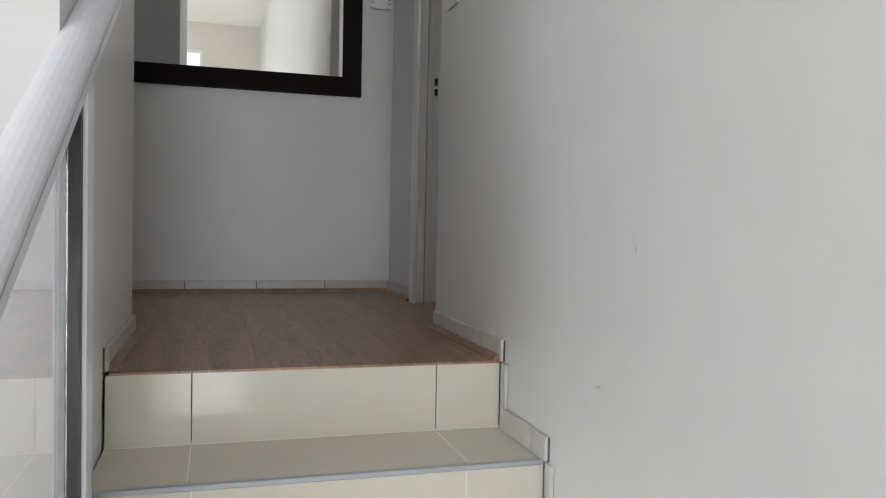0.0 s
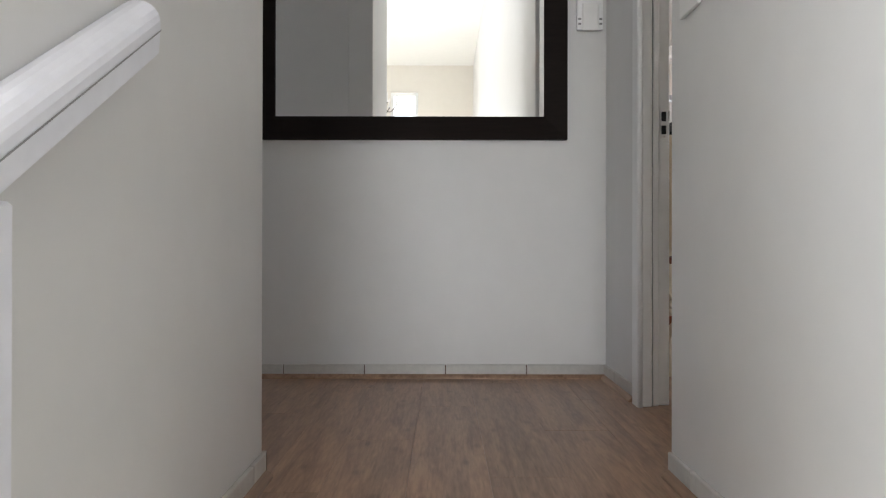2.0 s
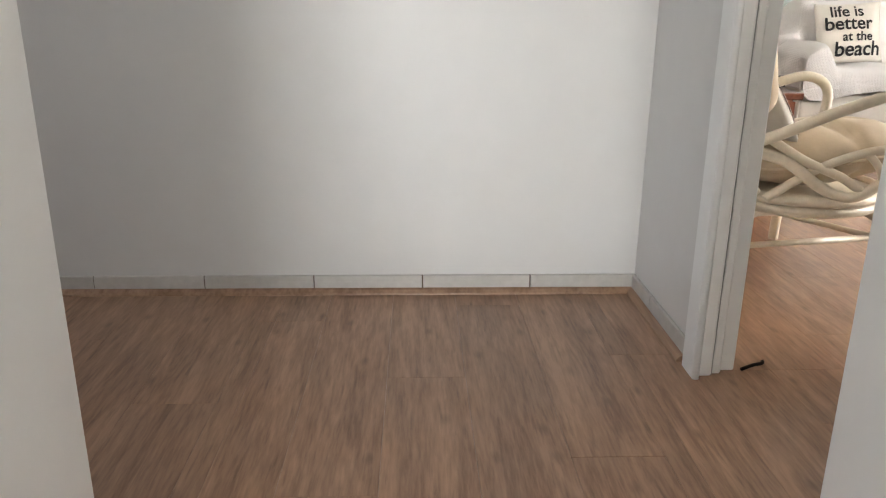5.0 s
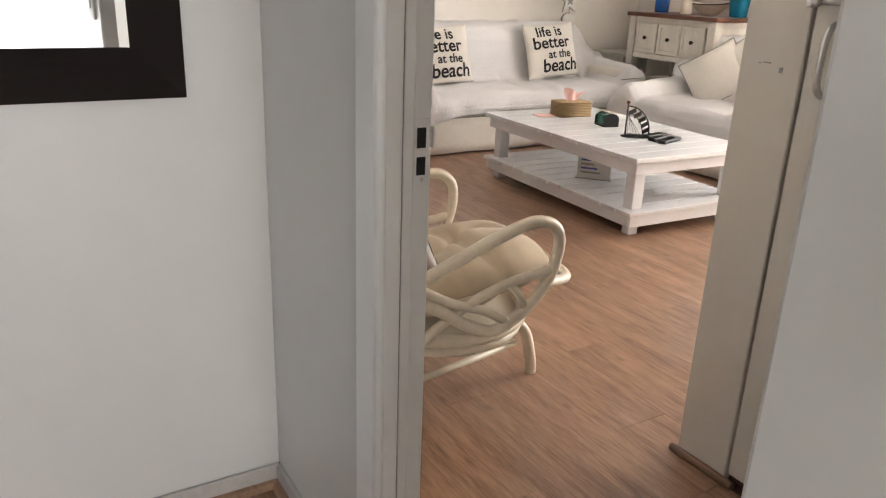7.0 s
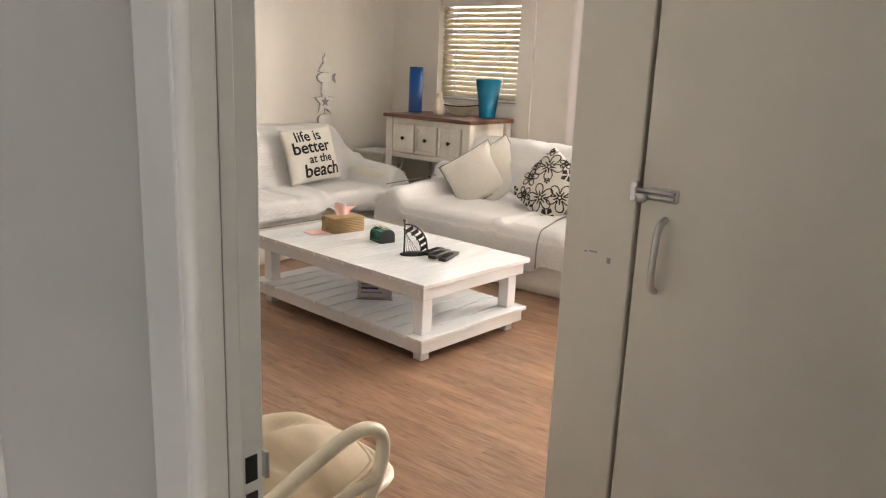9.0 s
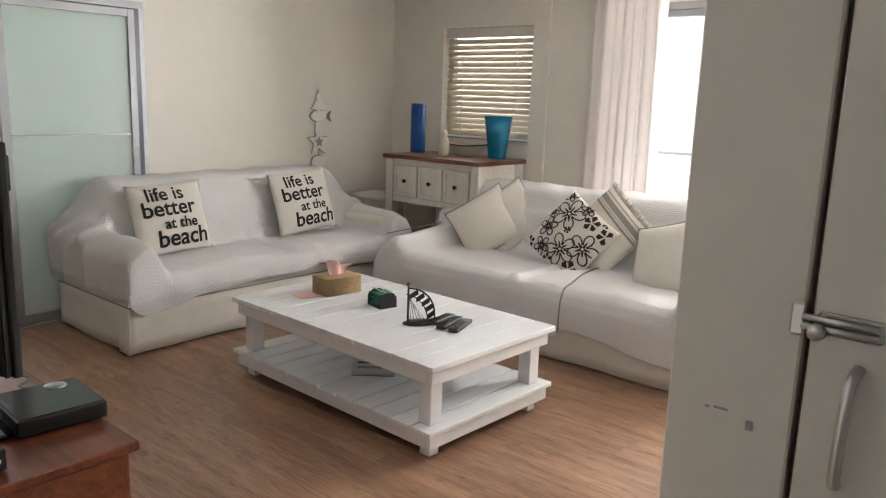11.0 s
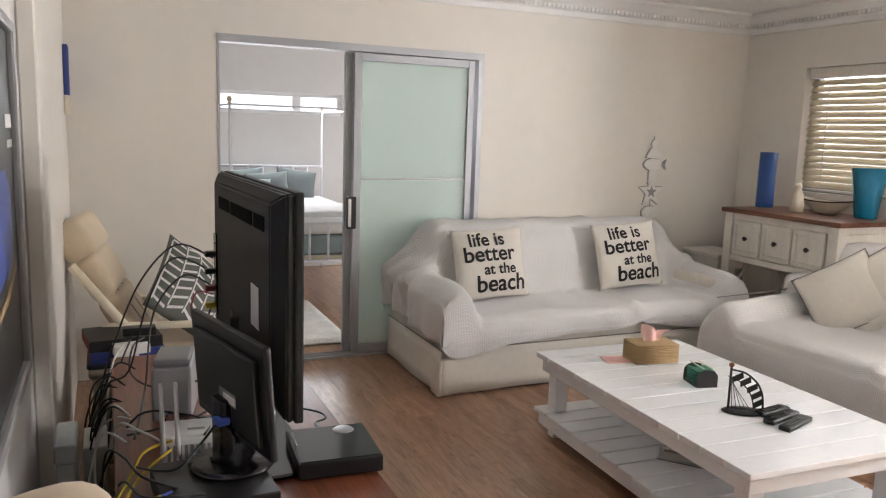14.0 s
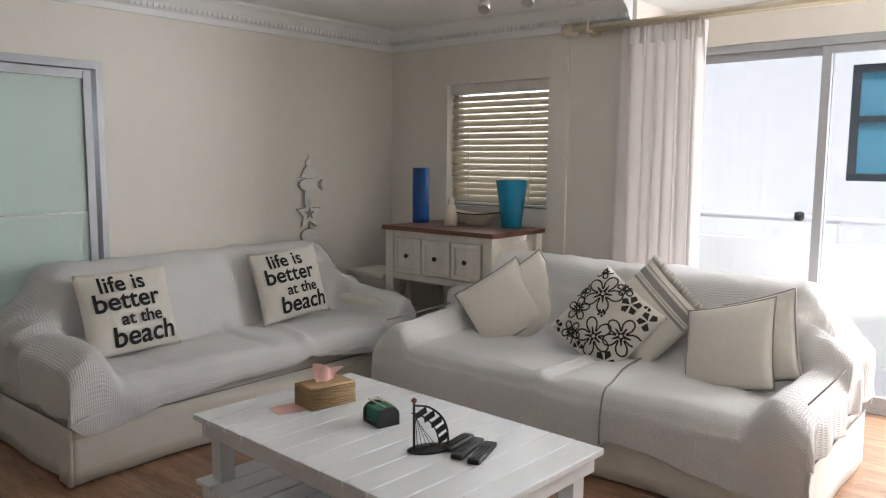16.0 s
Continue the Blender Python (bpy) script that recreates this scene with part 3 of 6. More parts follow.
def cupboard():
    """Built-in cupboard that faces the passage: side post, one tall door with a bolt and a handle."""
    c = thing("built_in_cupboard", "ivory painted built-in cupboard with a plain tall door", "cupboard", at=(1.037, -0.387, 0))
    part("post", box(0.004, 0.16, -0.165, 0.0, 0.0, 2.49, 0.003), M_CUPBOARD, c, "ivory painted cupboard post, scuffed")
    part("frame_back", box(0.024, 0.16, -0.96, -0.166, 0.0, 2.49), M_GROUT, c)
    door = part("door", box(0.003, 0.022, -0.94, -0.174, 0.03, 2.3, 0.003), M_CUPBOARD, c, "plain ivory cupboard door")
    part("top_panel", box(0.003, 0.022, -0.94, -0.174, 2.305, 2.49), M_CUPBOARD, c)
    handle = tube(curve_points([(0.003, -0.232, 1.185), (-0.022, -0.230, 1.17), (-0.028, -0.228, 1.11), (-0.022, -0.226, 1.05), (0.003, -0.224, 1.033)], 5), 0.0075, 8)
    part("handle", handle, M_STEEL, door, "bowed brushed steel handle")
    bolt = part("bolt", box(-0.0005, 0.003, -0.255, -0.180, 1.220, 1.248, 0.004), M_STEEL, door, "steel door bolt")
    add = bmesh.new()
    add_tube(add, [(-0.008, -0.250, 1.240), (-0.008, -0.165, 1.240)], 0.0045)
    add_tube(add, [(-0.008, -0.250, 1.229), (-0.008, -0.165, 1.229)], 0.0045)
    part("bolt_bar", add, M_STEEL, door, "twin steel bolt bars")
    part("bolt_keep", box(-0.006, 0.003, -0.168, -0.150, 1.214, 1.256, 0.003), M_STEEL, c, "steel bolt keep")
    part("bolt_knob", lathe([(0.0, -0.012), (0.010, -0.010), (0.011, 0.0), (0.006, 0.008)], 12, pose(-0.014, -0.185, 1.226, 0, 90, 0)), M_STEEL, door)
    for s in ((0.002, 0.0035, -0.118, -0.110, 1.07, 1.082), (0.002, 0.0035, -0.085, -0.066, 1.088, 1.091), (0.002, 0.0035, -0.06, -0.054, 1.086, 1.089)):
        part("scuff", box(*s), M_GREY, c, "small chipped paint mark")
    part("base_beading", tube([(-0.006, -0.20, 0.008), (-0.006, 0.012, 0.008)], 0.012, 8), M_QUARTER, c, "worn wooden beading at the base")


cupboard()


def plates():
    i = thing("wall_intercom", "small white plastic intercom unit on the wall", "intercom", at=(-0.075, -0.001, 1.46))
    part("body", box(-0.055, 0.055, -0.026, 0.0, 0.0, 0.14, 0.008, 2), M_GLOSS, i)
    part("flap", box(-0.034, 0.034, -0.034, -0.0262, -0.006, 0.11, 0.005, 2), M_CEIL, i)
    for x in (-0.044, 0.044):
        for z in (0.02, 0.04):
            part("button", box(x - 0.006, x + 0.006, -0.030, -0.0262, z, z + 0.008, 0.001), M_GREY, i)
    s = thing("light_switch", "white plastic light switch plate on the wall", "light switch", at=(-0.1405, -1.53, 1.06))
    part("plate", box(-0.010, 0.0, -0.06, 0.06, 0.0, 0.12, 0.004, 2), M_CEIL, s)
    part("rocker", box(-0.015, -0.0102, -0.02, 0.02, 0.035, 0.085, 0.003), M_CEIL, s)


plates()


M_CHAIN = material("dark_nickel", (0.16, 0.15, 0.14), 0.35, metal=0.8, spread=0.1)


def chandelier():
    """Hanging lamp in the stair room, seen in the mirror."""
    c = thing("chandelier", "small chrome chandelier with glass arms on a chain", "chandelier", at=(-1.75, -9.47, 3.05))
    part("ceiling_rose", lathe([(0.0, 0.95), (0.09, 0.948), (0.1, 0.92), (0.03, 0.90)], 16), M_CHAIN, c)
    part("chain", tube(curve_points([(0, 0, 0.92), (0.03, 0, 0.75), (-0.03, 0, 0.55), (0.025, 0, 0.3), (0, 0, 0.1)], 6), 0.012), M_CHAIN, c)
    part("hub", lathe([(0.0, -0.2), (0.04, -0.16), (0.025, 0.0), (0.05, 0.06), (0.0, 0.12)], 12), M_CHAIN, c)
    for k in range(6):
        a = k * math.pi / 3
        ca, sa = math.cos(a), math.sin(a)
        part("arm", tube(curve_points([(0.03 * ca, 0.03 * sa, -0.1), (0.16 * ca, 0.16 * sa, -0.2), (0.28 * ca, 0.28 * sa, -0.08)], 5), 0.009, 6), M_CHAIN, c)
        part("candle", lathe([(0.03, -0.08), (0.03, -0.06), (0.012, -0.055), (0.012, 0.06), (0.0, 0.09)], 10, pose(0.28 * ca, 0.28 * sa, 0)), M_CEIL, c)


chandelier()
w = setting("window_stair", boxes((-1.68, -1.17, -11.1, -11.04, 2.6, 2.66), (-1.68, -1.17, -11.1, -11.04, 3.44, 3.5), (-1.68, -1.63, -11.1, -11.04, 2.66, 3.44), (-1.22, -1.17, -11.1, -11.04, 2.66, 3.44)), M_GLOSS, "white framed window in the stair room", "window")
part("pane", box(-1.63, -1.22, -11.075, -11.07, 2.66, 3.44), M_CLEAR, w).visible_shadow = False


# ---- lounge: openings and trim ----
def cornices():
    prof = lambda sgn, base: [(base, TOP - 0.15), (base + sgn * 0.022, TOP - 0.15), (base + sgn * 0.026, TOP - 0.115), (base + sgn * 0.05, TOP - 0.10), (base + sgn * 0.055, TOP - 0.075), (base + sgn * 0.10, TOP - 0.035), (base + sgn * 0.13, TOP - 0.02), (base + sgn * 0.13, TOP), (base, TOP)]
    runs = (("cornice_north", "x", -1, NY, WX, EX), ("cornice_east", "y", -1, EX, 2.0, NY - 0.002), ("cornice_south", "x", 1, -0.42, 1.24, 5.63), ("cornice_west", "y", 1, 0.105, -0.4, 2.1))
    for name, axis, sgn, base, a, b in runs:
        c = setting(name, extrude_profile(prof(sgn, base - sgn * 0.001), axis, a, b), M_CEIL, "white moulded plaster cornice with dentils", "cornice")
        dent = bmesh.new()
        n = int((b - a) / 0.036)
        for i in range(n):
            s = a + 0.012 + i * 0.036
            lo, hi = sorted((base + sgn * 0.03, base + sgn * 0.060))
            span = (s, s + 0.022, lo, hi) if axis == "x" else (lo, hi, s, s + 0.022)
            add_box(dent, *span, TOP - 0.105, TOP - 0.078)
        tagged(part("dentils", dent, M_CEIL, c), kind="stuff")


cornices()


def sliding_door():
    """Aluminium sliding door to the bedroom: frame, one frosted leaf shut, the other slid behind it."""
    x0, x1, z1 = 0.955, 2.70, 2.03
    d = setting("door_sliding", boxes((x0, x1, NY - 0.015, NY + 0.10, z1 - 0.045, z1), (x0, x0 + 0.014, NY - 0.006, NY + 0.10, 0, z1 - 0.0455), (x1 - 0.035, x1, NY - 0.015, NY + 0.10, 0, z1 - 0.0455)), M_ALU, "satin aluminium frame of an open sliding door", "sliding door")
    part("track", boxes((x0 + 0.036, x1 - 0.036, NY - 0.012, NY + 0.10, -0.002, 0.012), (x0 + 0.036, x1 - 0.036, NY + 0.018, NY + 0.024, 0.0125, 0.022), (x0 + 0.036, x1 - 0.036, NY + 0.068, NY + 0.074, 0.0125, 0.022)), M_ALU, d, "aluminium floor track")
    for y, a, b, sep in ((NY + 0.005, 1.80, 2.645, 0.0), (NY + 0.055, 1.755, 2.635, 0.0)):
        leaf = part("leaf", boxes((a, a + 0.05, y, y + 0.034, 0.024, z1 - 0.05), (b - 0.045, b, y, y + 0.034, 0.024, z1 - 0.05), (a + 0.0505, b - 0.0455, y, y + 0.034, 0.024, 0.075), (a + 0.0505, b - 0.0455, y, y + 0.034, z1 - 0.10, z1 - 0.05), bevel=0.002), M_ALU, d, "aluminium framed frosted glass leaf")
        part("pane", box(a + 0.045, b - 0.04, y + 0.014, y + 0.020, 0.07, z1 - 0.095), M_FROST, leaf, "pale green frosted glass")
        part("clear_line", box(a + 0.0505, b - 0.0455, y + 0.0125, y + 0.0138, 1.176, 1.186), M_SILVER, leaf, "thin clear line across the frosting")
    h = part("pull_handle", box(1.752, 1.812, NY - 0.034, NY + 0.004, 0.86, 1.07, 0.006), M_BLACK, d, "black pull handle")
    part("handle_plate", box(1.756, 1.776, NY - 0.037, NY - 0.0345, 0.875, 1.055, 0.001), M_PAPER, h)


sliding_door()


def blind_window():
    w = setting("window_blind", boxes((EX + 0.09, EX + 0.14, WY0, WY1, WZ0, WZ0 + 0.045), (EX + 0.09, EX + 0.14, WY0, WY1, WZ1 - 0.045, WZ1), (EX + 0.09, EX + 0.14, WY0, WY0 + 0.045, WZ0 + 0.0455, WZ1 - 0.0455), (EX + 0.09, EX + 0.14, WY1 - 0.045, WY1, WZ0 + 0.0455, WZ1 - 0.0455)), M_ALU, "small aluminium window behind a slatted blind", "window")
    part("pane", box(EX + 0.112, EX + 0.118, WY0 + 0.045, WY1 - 0.045, WZ0 + 0.045, WZ1 - 0.045), M_CLEAR, w).visible_shadow = False
    b = thing("venetian_blind", "cream slatted blind, lowered and half open, in the window", "blind", at=(EX + 0.075, (WY0 + WY1) / 2, WZ0))
    half, h = (WY1 - WY0) / 2 - 0.006, WZ1 - WZ0
    part("valance", box(-0.045, 0.02, -half, half, h - 0.075, h - 0.002, 0.004), M_DISTRESS, b, "white painted blind valance")
    part("bottom_rail", box(-0.025, 0.025, -half, half, 0.010, 0.026, 0.003), M_CEIL, b)
    slat = None
    for i in range(17):
        z = 0.056 + i * 0.046
        if slat is None:
            bm = bmesh.new()
            rows = [[bm.verts.new((u, y, v)) for u, v in ((-0.026, 0.0), (0.0, 0.005), (0.026, 0.0), (0.026, 0.0028), (0.0, 0.0078), (-0.026, 0.0028))] for y in (-half, half)]
            for k in range(6):
                bm.faces.new((rows[0][k], rows[0][(k + 1) % 6], rows[1][(k + 1) % 6], rows[1][k]))
            bm.faces.new(rows[0][::-1]), bm.faces.new(rows[1])
            slat = part("slat", bm, M_SLAT, b)
            ob = slat
        else:
            ob = new("slat", slat.data)
            ob.parent = b
        ob.matrix_local = pose(0.0, random.uniform(-0.002, 0.002), z, 0, -53 + random.uniform(-1.0, 1.0), 0)
    for y in (-half * 0.62, half * 0.62):
        part("ladder_cord", box(-0.028, -0.026, y - 0.004, y + 0.004, 0.02, h - 0.07), M_PAPER, b)


blind_window()


def balcony_door():
    x, top = 5.65, 2.24
    y0, y1 = -0.42, 1.979
    d = setting("door_balcony", boxes((x, x + 0.11, y0, y1, top - 0.05, top), (x, x + 0.11, y0, y1, 0, 0.03), (x, x + 0.11, y0, y0 + 0.05, 0.0305, top - 0.0505), (x, x + 0.11, y1 - 0.05, y1, 0.0305, top - 0.0505)), M_ALU, "aluminium balcony sliding door with clear glass", "sliding door")
    for k, (a, b) in enumerate(((y0 + 0.05, 1.05), (0.99, y1 - 0.05))):
        xx = x + 0.012 + 0.045 * k
        leaf = part("leaf", boxes((xx, xx + 0.035, a, a + 0.055, 0.032, top - 0.052), (xx, xx + 0.035, b - 0.055, b, 0.032, top - 0.052), (xx, xx + 0.035, a + 0.0555, b - 0.0555, 0.032, 0.10), (xx, xx + 0.035, a + 0.0555, b - 0.0555, top - 0.10, top - 0.052), bevel=0.002), M_ALU, d, "aluminium framed glass leaf")
        part("pane", box(xx + 0.014, xx + 0.020, a + 0.05, b - 0.05, 0.095, top - 0.095), M_CLEAR, leaf).visible_shadow = False


balcony_door()


def balcony():
    setting("balcony_floor", box(5.791, 8.0, -4, 8, -0.3, -0.03), M_PLASTER, "pale tiled balcony floor in full sun", "balcony")
    b = thing("balcony_rail", "white painted balcony wall with a metal rail", "balcony rail", at=(6.95, 2, -0.03))
    part("parapet", box(0.0, 0.14, -6, 6, 0, 0.90), M_PLASTER, b)
    part("rail", tube([(0.05, -6, 1.08), (0.05, 6, 1.08)], 0.028, 10), M_WHITEMETAL, b)
    for y in range(-5, 6, 2):
        part("rail_post", tube([(0.05, y + 0.2, 0.895), (0.05, y + 0.2, 1.06)], 0.016, 8), M_WHITEMETAL, b)
    part("rail_end", lathe([(0, -0.04), (0.035, -0.03), (0.04, 0.0), (0.035, 0.03), (0, 0.04)], 12, pose(0.0, -0.52, 1.10)), M_BLACK, b, "black rail knob")
    h = thing("neighbouring_house", "white rendered house wall with a dark framed window", "house", at=(8.4, 1.50, -0.73))
    part("wall", boxes((0, 0.3, -8, -0.82, -3, 7), (0, 0.3, 0.0, 6, -3, 7), (0, 0.3, -0.82, 0.0, -3, 2.05), (0, 0.3, -0.82, 0.0, 3.1, 7)), M_PLASTER, h)
    win = part("window", boxes((0.02, 0.10, -0.82, 0.0, 2.05, 2.12), (0.02, 0.10, -0.82, 0, 3.03, 3.1), (0.02, 0.10, -0.82, -0.75, 2.12, 3.03), (0.02, 0.10, -0.07, 0.0, 2.12, 3.03), (0.02, 0.10, -0.75, -0.07, 2.58, 2.64)), M_SLATE, h, "anthracite window frame")
    part("pane", box(0.05, 0.06, -0.75, -0.07, 2.12, 2.58), M_SKYGLASS, win)
    part("pane", box(0.05, 0.06, -0.75, -0.07, 2.64, 3.03), M_SKYGLASS, win)
    # Made-up sunlit block, so that the blind has brightness behind it.
    far = thing("blind_backdrop_block", "added white block that makes a bright background behind the blind", "house", at=(9.0, 9.0, -0.5))
    part("wall", box(0, 8, -1, 5, -3, 5.2), M_PLASTER, far)


balcony()
setting("ground", box(-60, 60, -60, 60, -4.0, -3.5), M_PLASTER, "pale paved ground far below", "ground")


def curtain():
    """A pleated sheer curtain drawn back on a wooden pole."""
    c = thing("curtain", "sheer white pinch-pleated curtain drawn to one side", "curtain", at=(5.02, 1.508, 0.02))
    bm = bmesh.new()
    nu, nz, wide, tall = 110, 40, 0.53, 2.285
    grid = []
    for j in range(nz + 1):
        f = j / nz
        z = f * tall
        row = []
        head = max(0.0, (z - tall + 0.22) / 0.22)
        for i in range(nu + 1):
            u = i / nu
            ph = u * 2 * math.pi * 7 + 0.6 * math.sin(3 * u * math.pi + 1) + (1 - f) * 0.5 * math.sin(u * 9)
            amp = 0.036 * (1 - 0.75 * head) * (0.75 + 0.25 * math.sin(u * 17))
            spread = 1 + 0.10 * (1 - f)
            row.append(bm.verts.new((amp * math.sin(ph) + 0.012 * math.sin(2 * ph + 1) + head * 0.010 * math.sin(ph * 3), (u - 0.5) * wide * spread + wide / 2 + 0.012 * math.cos(ph) * (1 - head), z)))
        grid.append(row)
    for a, b in zip(grid, grid[1:]):
        for i in range(nu):
            bm.faces.new((a[i], a[i + 1], b[i + 1], b[i])).smooth = True
    part("cloth", bm, M_CURTAIN, c)
    for k in range(7):
        part("pleat", box(-0.02, 0.02, 0.03 + k * 0.073, 0.046 + k * 0.073, tall - 0.10, tall + 0.012, 0.004), M_CURTAIN, c, "pinched pleat of the heading")
    p = thing("curtain_pole", "cream wooden curtain pole with a turned finial", "curtain pole", at=(5.02, 2.385, 2.331))
    part("pole", tube([(0, -0.02, 0), (0, -2.95, 0)], 0.024, 12), M_POLE, p)
    part("second_pole", tube([(-0.05, -0.02, -0.002), (-0.05, -2.95, -0.002)], 0.016, 12), M_POLE, p)
    part("finial", lathe([(0.0, 0.11), (0.032, 0.09), (0.045, 0.06), (0.03, 0.03), (0.042, 0.02), (0.042, 0.0), (0.024, -0.02)], 16, pose(-0.02, -0.02, 0, -90, 0, 0)), M_POLE, p)
    part("bracket", box(-0.07, 0.05, -0.14, -0.115, -0.03, 0.03, 0.006), M_POLE, p)
    part("bracket_arm", box(0.0505, 0.0545, -0.17, -0.085, -0.05, 0.05), M_POLE, p)


curtain()


# ---- lounge: sofas ----
def smooth(a, b, t):
    t = min(max((t - a) / (b - a), 0.0), 1.0)
    return t * t * (3 - 2 * t)


def rounded_box(x0, x1, y0, y1, z0, z1, r, seg=4):
    return box(x0, x1, y0, y1, z0, z1, r, seg)


def sofa(label, length, depth, high, at, turn, seed, hem, fold_at, seat=0.47, rise=0.165, flap=None):
    """A slipcovered sofa under a waffle throw. It faces -y; x along its length."""
    s = thing("sofa", label, "sofa", "white sofas of the lounge", at, turn)
    L, D, arm, bz = length / 2, depth, 0.20, high
    part("base", rounded_box(-L + 0.02, L - 0.02, 0.03, D - 0.02, 0.03, 0.33, 0.03), M_LINEN, s, "cream slipcover body", smooth=True)
    part("backrest", rounded_box(-L + 0.30, L - 0.30, D - 0.29, D - 0.02, 0.34, bz, 0.09, 5), M_LINEN, s, smooth=True)
    for sx in (-1, 1):
        a, b = sorted((sx * (L - arm - 0.01), sx * (L - 0.012)))
        part("arm", rounded_box(a, b, 0.05, D - 0.06, 0.335, seat + rise - 0.03, 0.07, 5), M_LINEN, s, smooth=True)
    for k in range(2):
        a = -L + arm + 0.02 + k * (L - arm - 0.02)
        part("seat_cushion", rounded_box(a, a + L - arm - 0.025, 0.03, D - 0.26, 0.335, seat - 0.012, 0.045, 4), M_LINEN, s, smooth=True)
    # skirt with soft folds and a kick pleat at each front corner
    bm = bmesh.new()
    ring = []
    run = [(-L, D - 0.02), (-L, 0.0), (L, 0.0), (L, D - 0.02)]
    for (xa, ya), (xb, yb) in zip(run, run[1:]):
        n = max(int(math.hypot(xb - xa, yb - ya) / 0.03), 2)
        for i in range(n):
            t = i / n
            ring.append((xa + (xb - xa) * t, ya + (yb - ya) * t))
    ring.append(run[-1])
    rows = []
    for j in range(5):
        f = j / 4
        z = 0.27 * (1 - f) + 0.012 * f
        row = []
        for i, (x, y) in enumerate(ring):
            out = 0.008 * f * (1 + math.sin(i * 0.31 + seed) * 0.5 + 0.4 * math.sin(i * 0.12))
            cx = 0.022 * f * max(0, 1 - abs(abs(x) - L) * 9) if y < 0.10 else 0
            nx = (1 if x > L - 1e-3 else -1 if x < -L + 1e-3 else 0)
            ny = -1 if y < 1e-3 else 0
            row.append(bm.verts.new((x + nx * (out + cx), y + ny * (out + cx), z + 0.002 * math.sin(i * 0.3))))
        rows.append(row)
    for a, b in zip(rows, rows[1:]):
        for i in range(len(ring) - 1):
            bm.faces.new((a[i], a[i + 1], b[i + 1], b[i])).smooth = True
    skirt = part("skirt", bm, M_LINEN, s, "cream skirt with corner pleats")
    mod = skirt.modifiers.new("thick", "SOLIDIFY")
    mod.thickness = 0.006
    part("piping", tube([(x * 1.002, y - 0.003 if y < 0.01 else y, 0.274) for x, y in ring], 0.004, 5), M_GREYPIPE, s, "dark piping above the skirt")
    for sx in (-1, 1):
        part("kick_pleat", tube([(sx * (L + 0.003), -0.004, 0.268), (sx * (L + 0.012), -0.012, 0.13), (sx * (L + 0.026), -0.026, 0.014)], [0.006, 0.010, 0.016], 6), M_LINEN, s, "pressed corner pleat of the skirt")
        part("end_piping", tube([(sx * (L - 0.006), 0.03, 0.55), (sx * (L - 0.004), D * 0.5, 0.565), (sx * (L - 0.006), D - 0.05, 0.60)], 0.004, 5), M_GREYPIPE, s, "dark piping along the arm panel")
        part("foot", box(sx * (L - 0.06) - 0.025, sx * (L - 0.06) + 0.025, 0.05, 0.10, 0.0, 0.03), M_DARKWOOD, s)
    # throw
    def section(a):
        """Profile of the throw across the sofa; a is 0 on the seat, 1 on an arm."""
        top = seat + rise * a
        lean = 0.05 * (1 - a)
        return [(D + 0.012, 0.50), (D + 0.014, 0.80), (D + 0.008, bz + 0.01), (D - 0.06, bz + 0.04), (D - 0.17, bz + 0.045), (D - 0.27, bz + 0.015), (D - 0.325, bz - 0.10), (D - 0.35, 0.70 + 0.05 * a), (D - 0.375 - 0.05 * a, 0.56 + 0.09 * a), (D - 0.42 - 0.05 * a, top + 0.012), (D * 0.45, top + 0.010 - lean * 0.2), (0.09, top), (0.012, top - 0.016), (-0.022, top - 0.065), (-0.030, 0.35)]
    nu, cols = 150, []
    ext = 0.24
    total = length + 2 * ext
    for i in range(nu + 1):
        u = -L - ext + total * i / nu
        xin = max(min(u, L - 0.02), -L + 0.02)
        over = max(abs(u) - (L - 0.02), 0.0)
        d_end = L - abs(xin)
        a = 1 - smooth(arm - 0.07, arm + 0.05, d_end)
        pts = section(a)
        h = hem(u)
        tail = [(-0.034, 0.35 - (0.35 - h) * k / 4) for k in range(1, 5)]
        line = curve_points([(0, y, z) for y, z in pts + tail], 4)
        col = []
        back_drop = 0.34 * (1 - smooth(0.02, 0.26, d_end))
        for j, p in enumerate(line):
            z = p.z
            y = p.y
            if z > 0.66 and y > D - 0.40:
                z = 0.64 + (z - 0.64) * (1 - back_drop / 0.36)
            z -= 0.05 * (1 - smooth(0.0, 0.10, d_end)) * (1 if z > 0.45 else 0.3)
            x = xin
            if over > 0:
                z -= min(over * 1.0, max(z - 0.30, 0.0))
                x += math.copysign(min(over, 0.035), u)
            crease = max(0.0, 1 - 5.5 * abs(noise.noise(Vector((u * 2.6 + seed * 2, y * 2.2 + u, z * 2.4))))) * 0.009
            w = noise.noise(Vector((u * 2.3 + seed, y * 3.1, z * 3.0))) * 0.013 + noise.noise(Vector((u * 7 + seed, y * 6, z * 5))) * 0.006
            hang = math.copysign(0.016, u) * (math.sin(y * 24 + 3 * z + seed) + 0.6 * math.sin(y * 41 + seed)) * smooth(0.01, 0.10, over)
            if (u < 0 or length > 2.6) and y > D - 0.50:
                hang += math.copysign(0.055, u) * math.exp(-((z - 0.66) / 0.11) ** 2) * (1 - smooth(0.0, 0.16, d_end)) * (1 + 0.45 * math.sin(z * 40 + y * 30))
            fold = 0.022 * math.exp(-((u - fold_at - 0.10 * (y - 0.2)) / 0.035) ** 2) * (1 if z < 0.55 else 0.35)
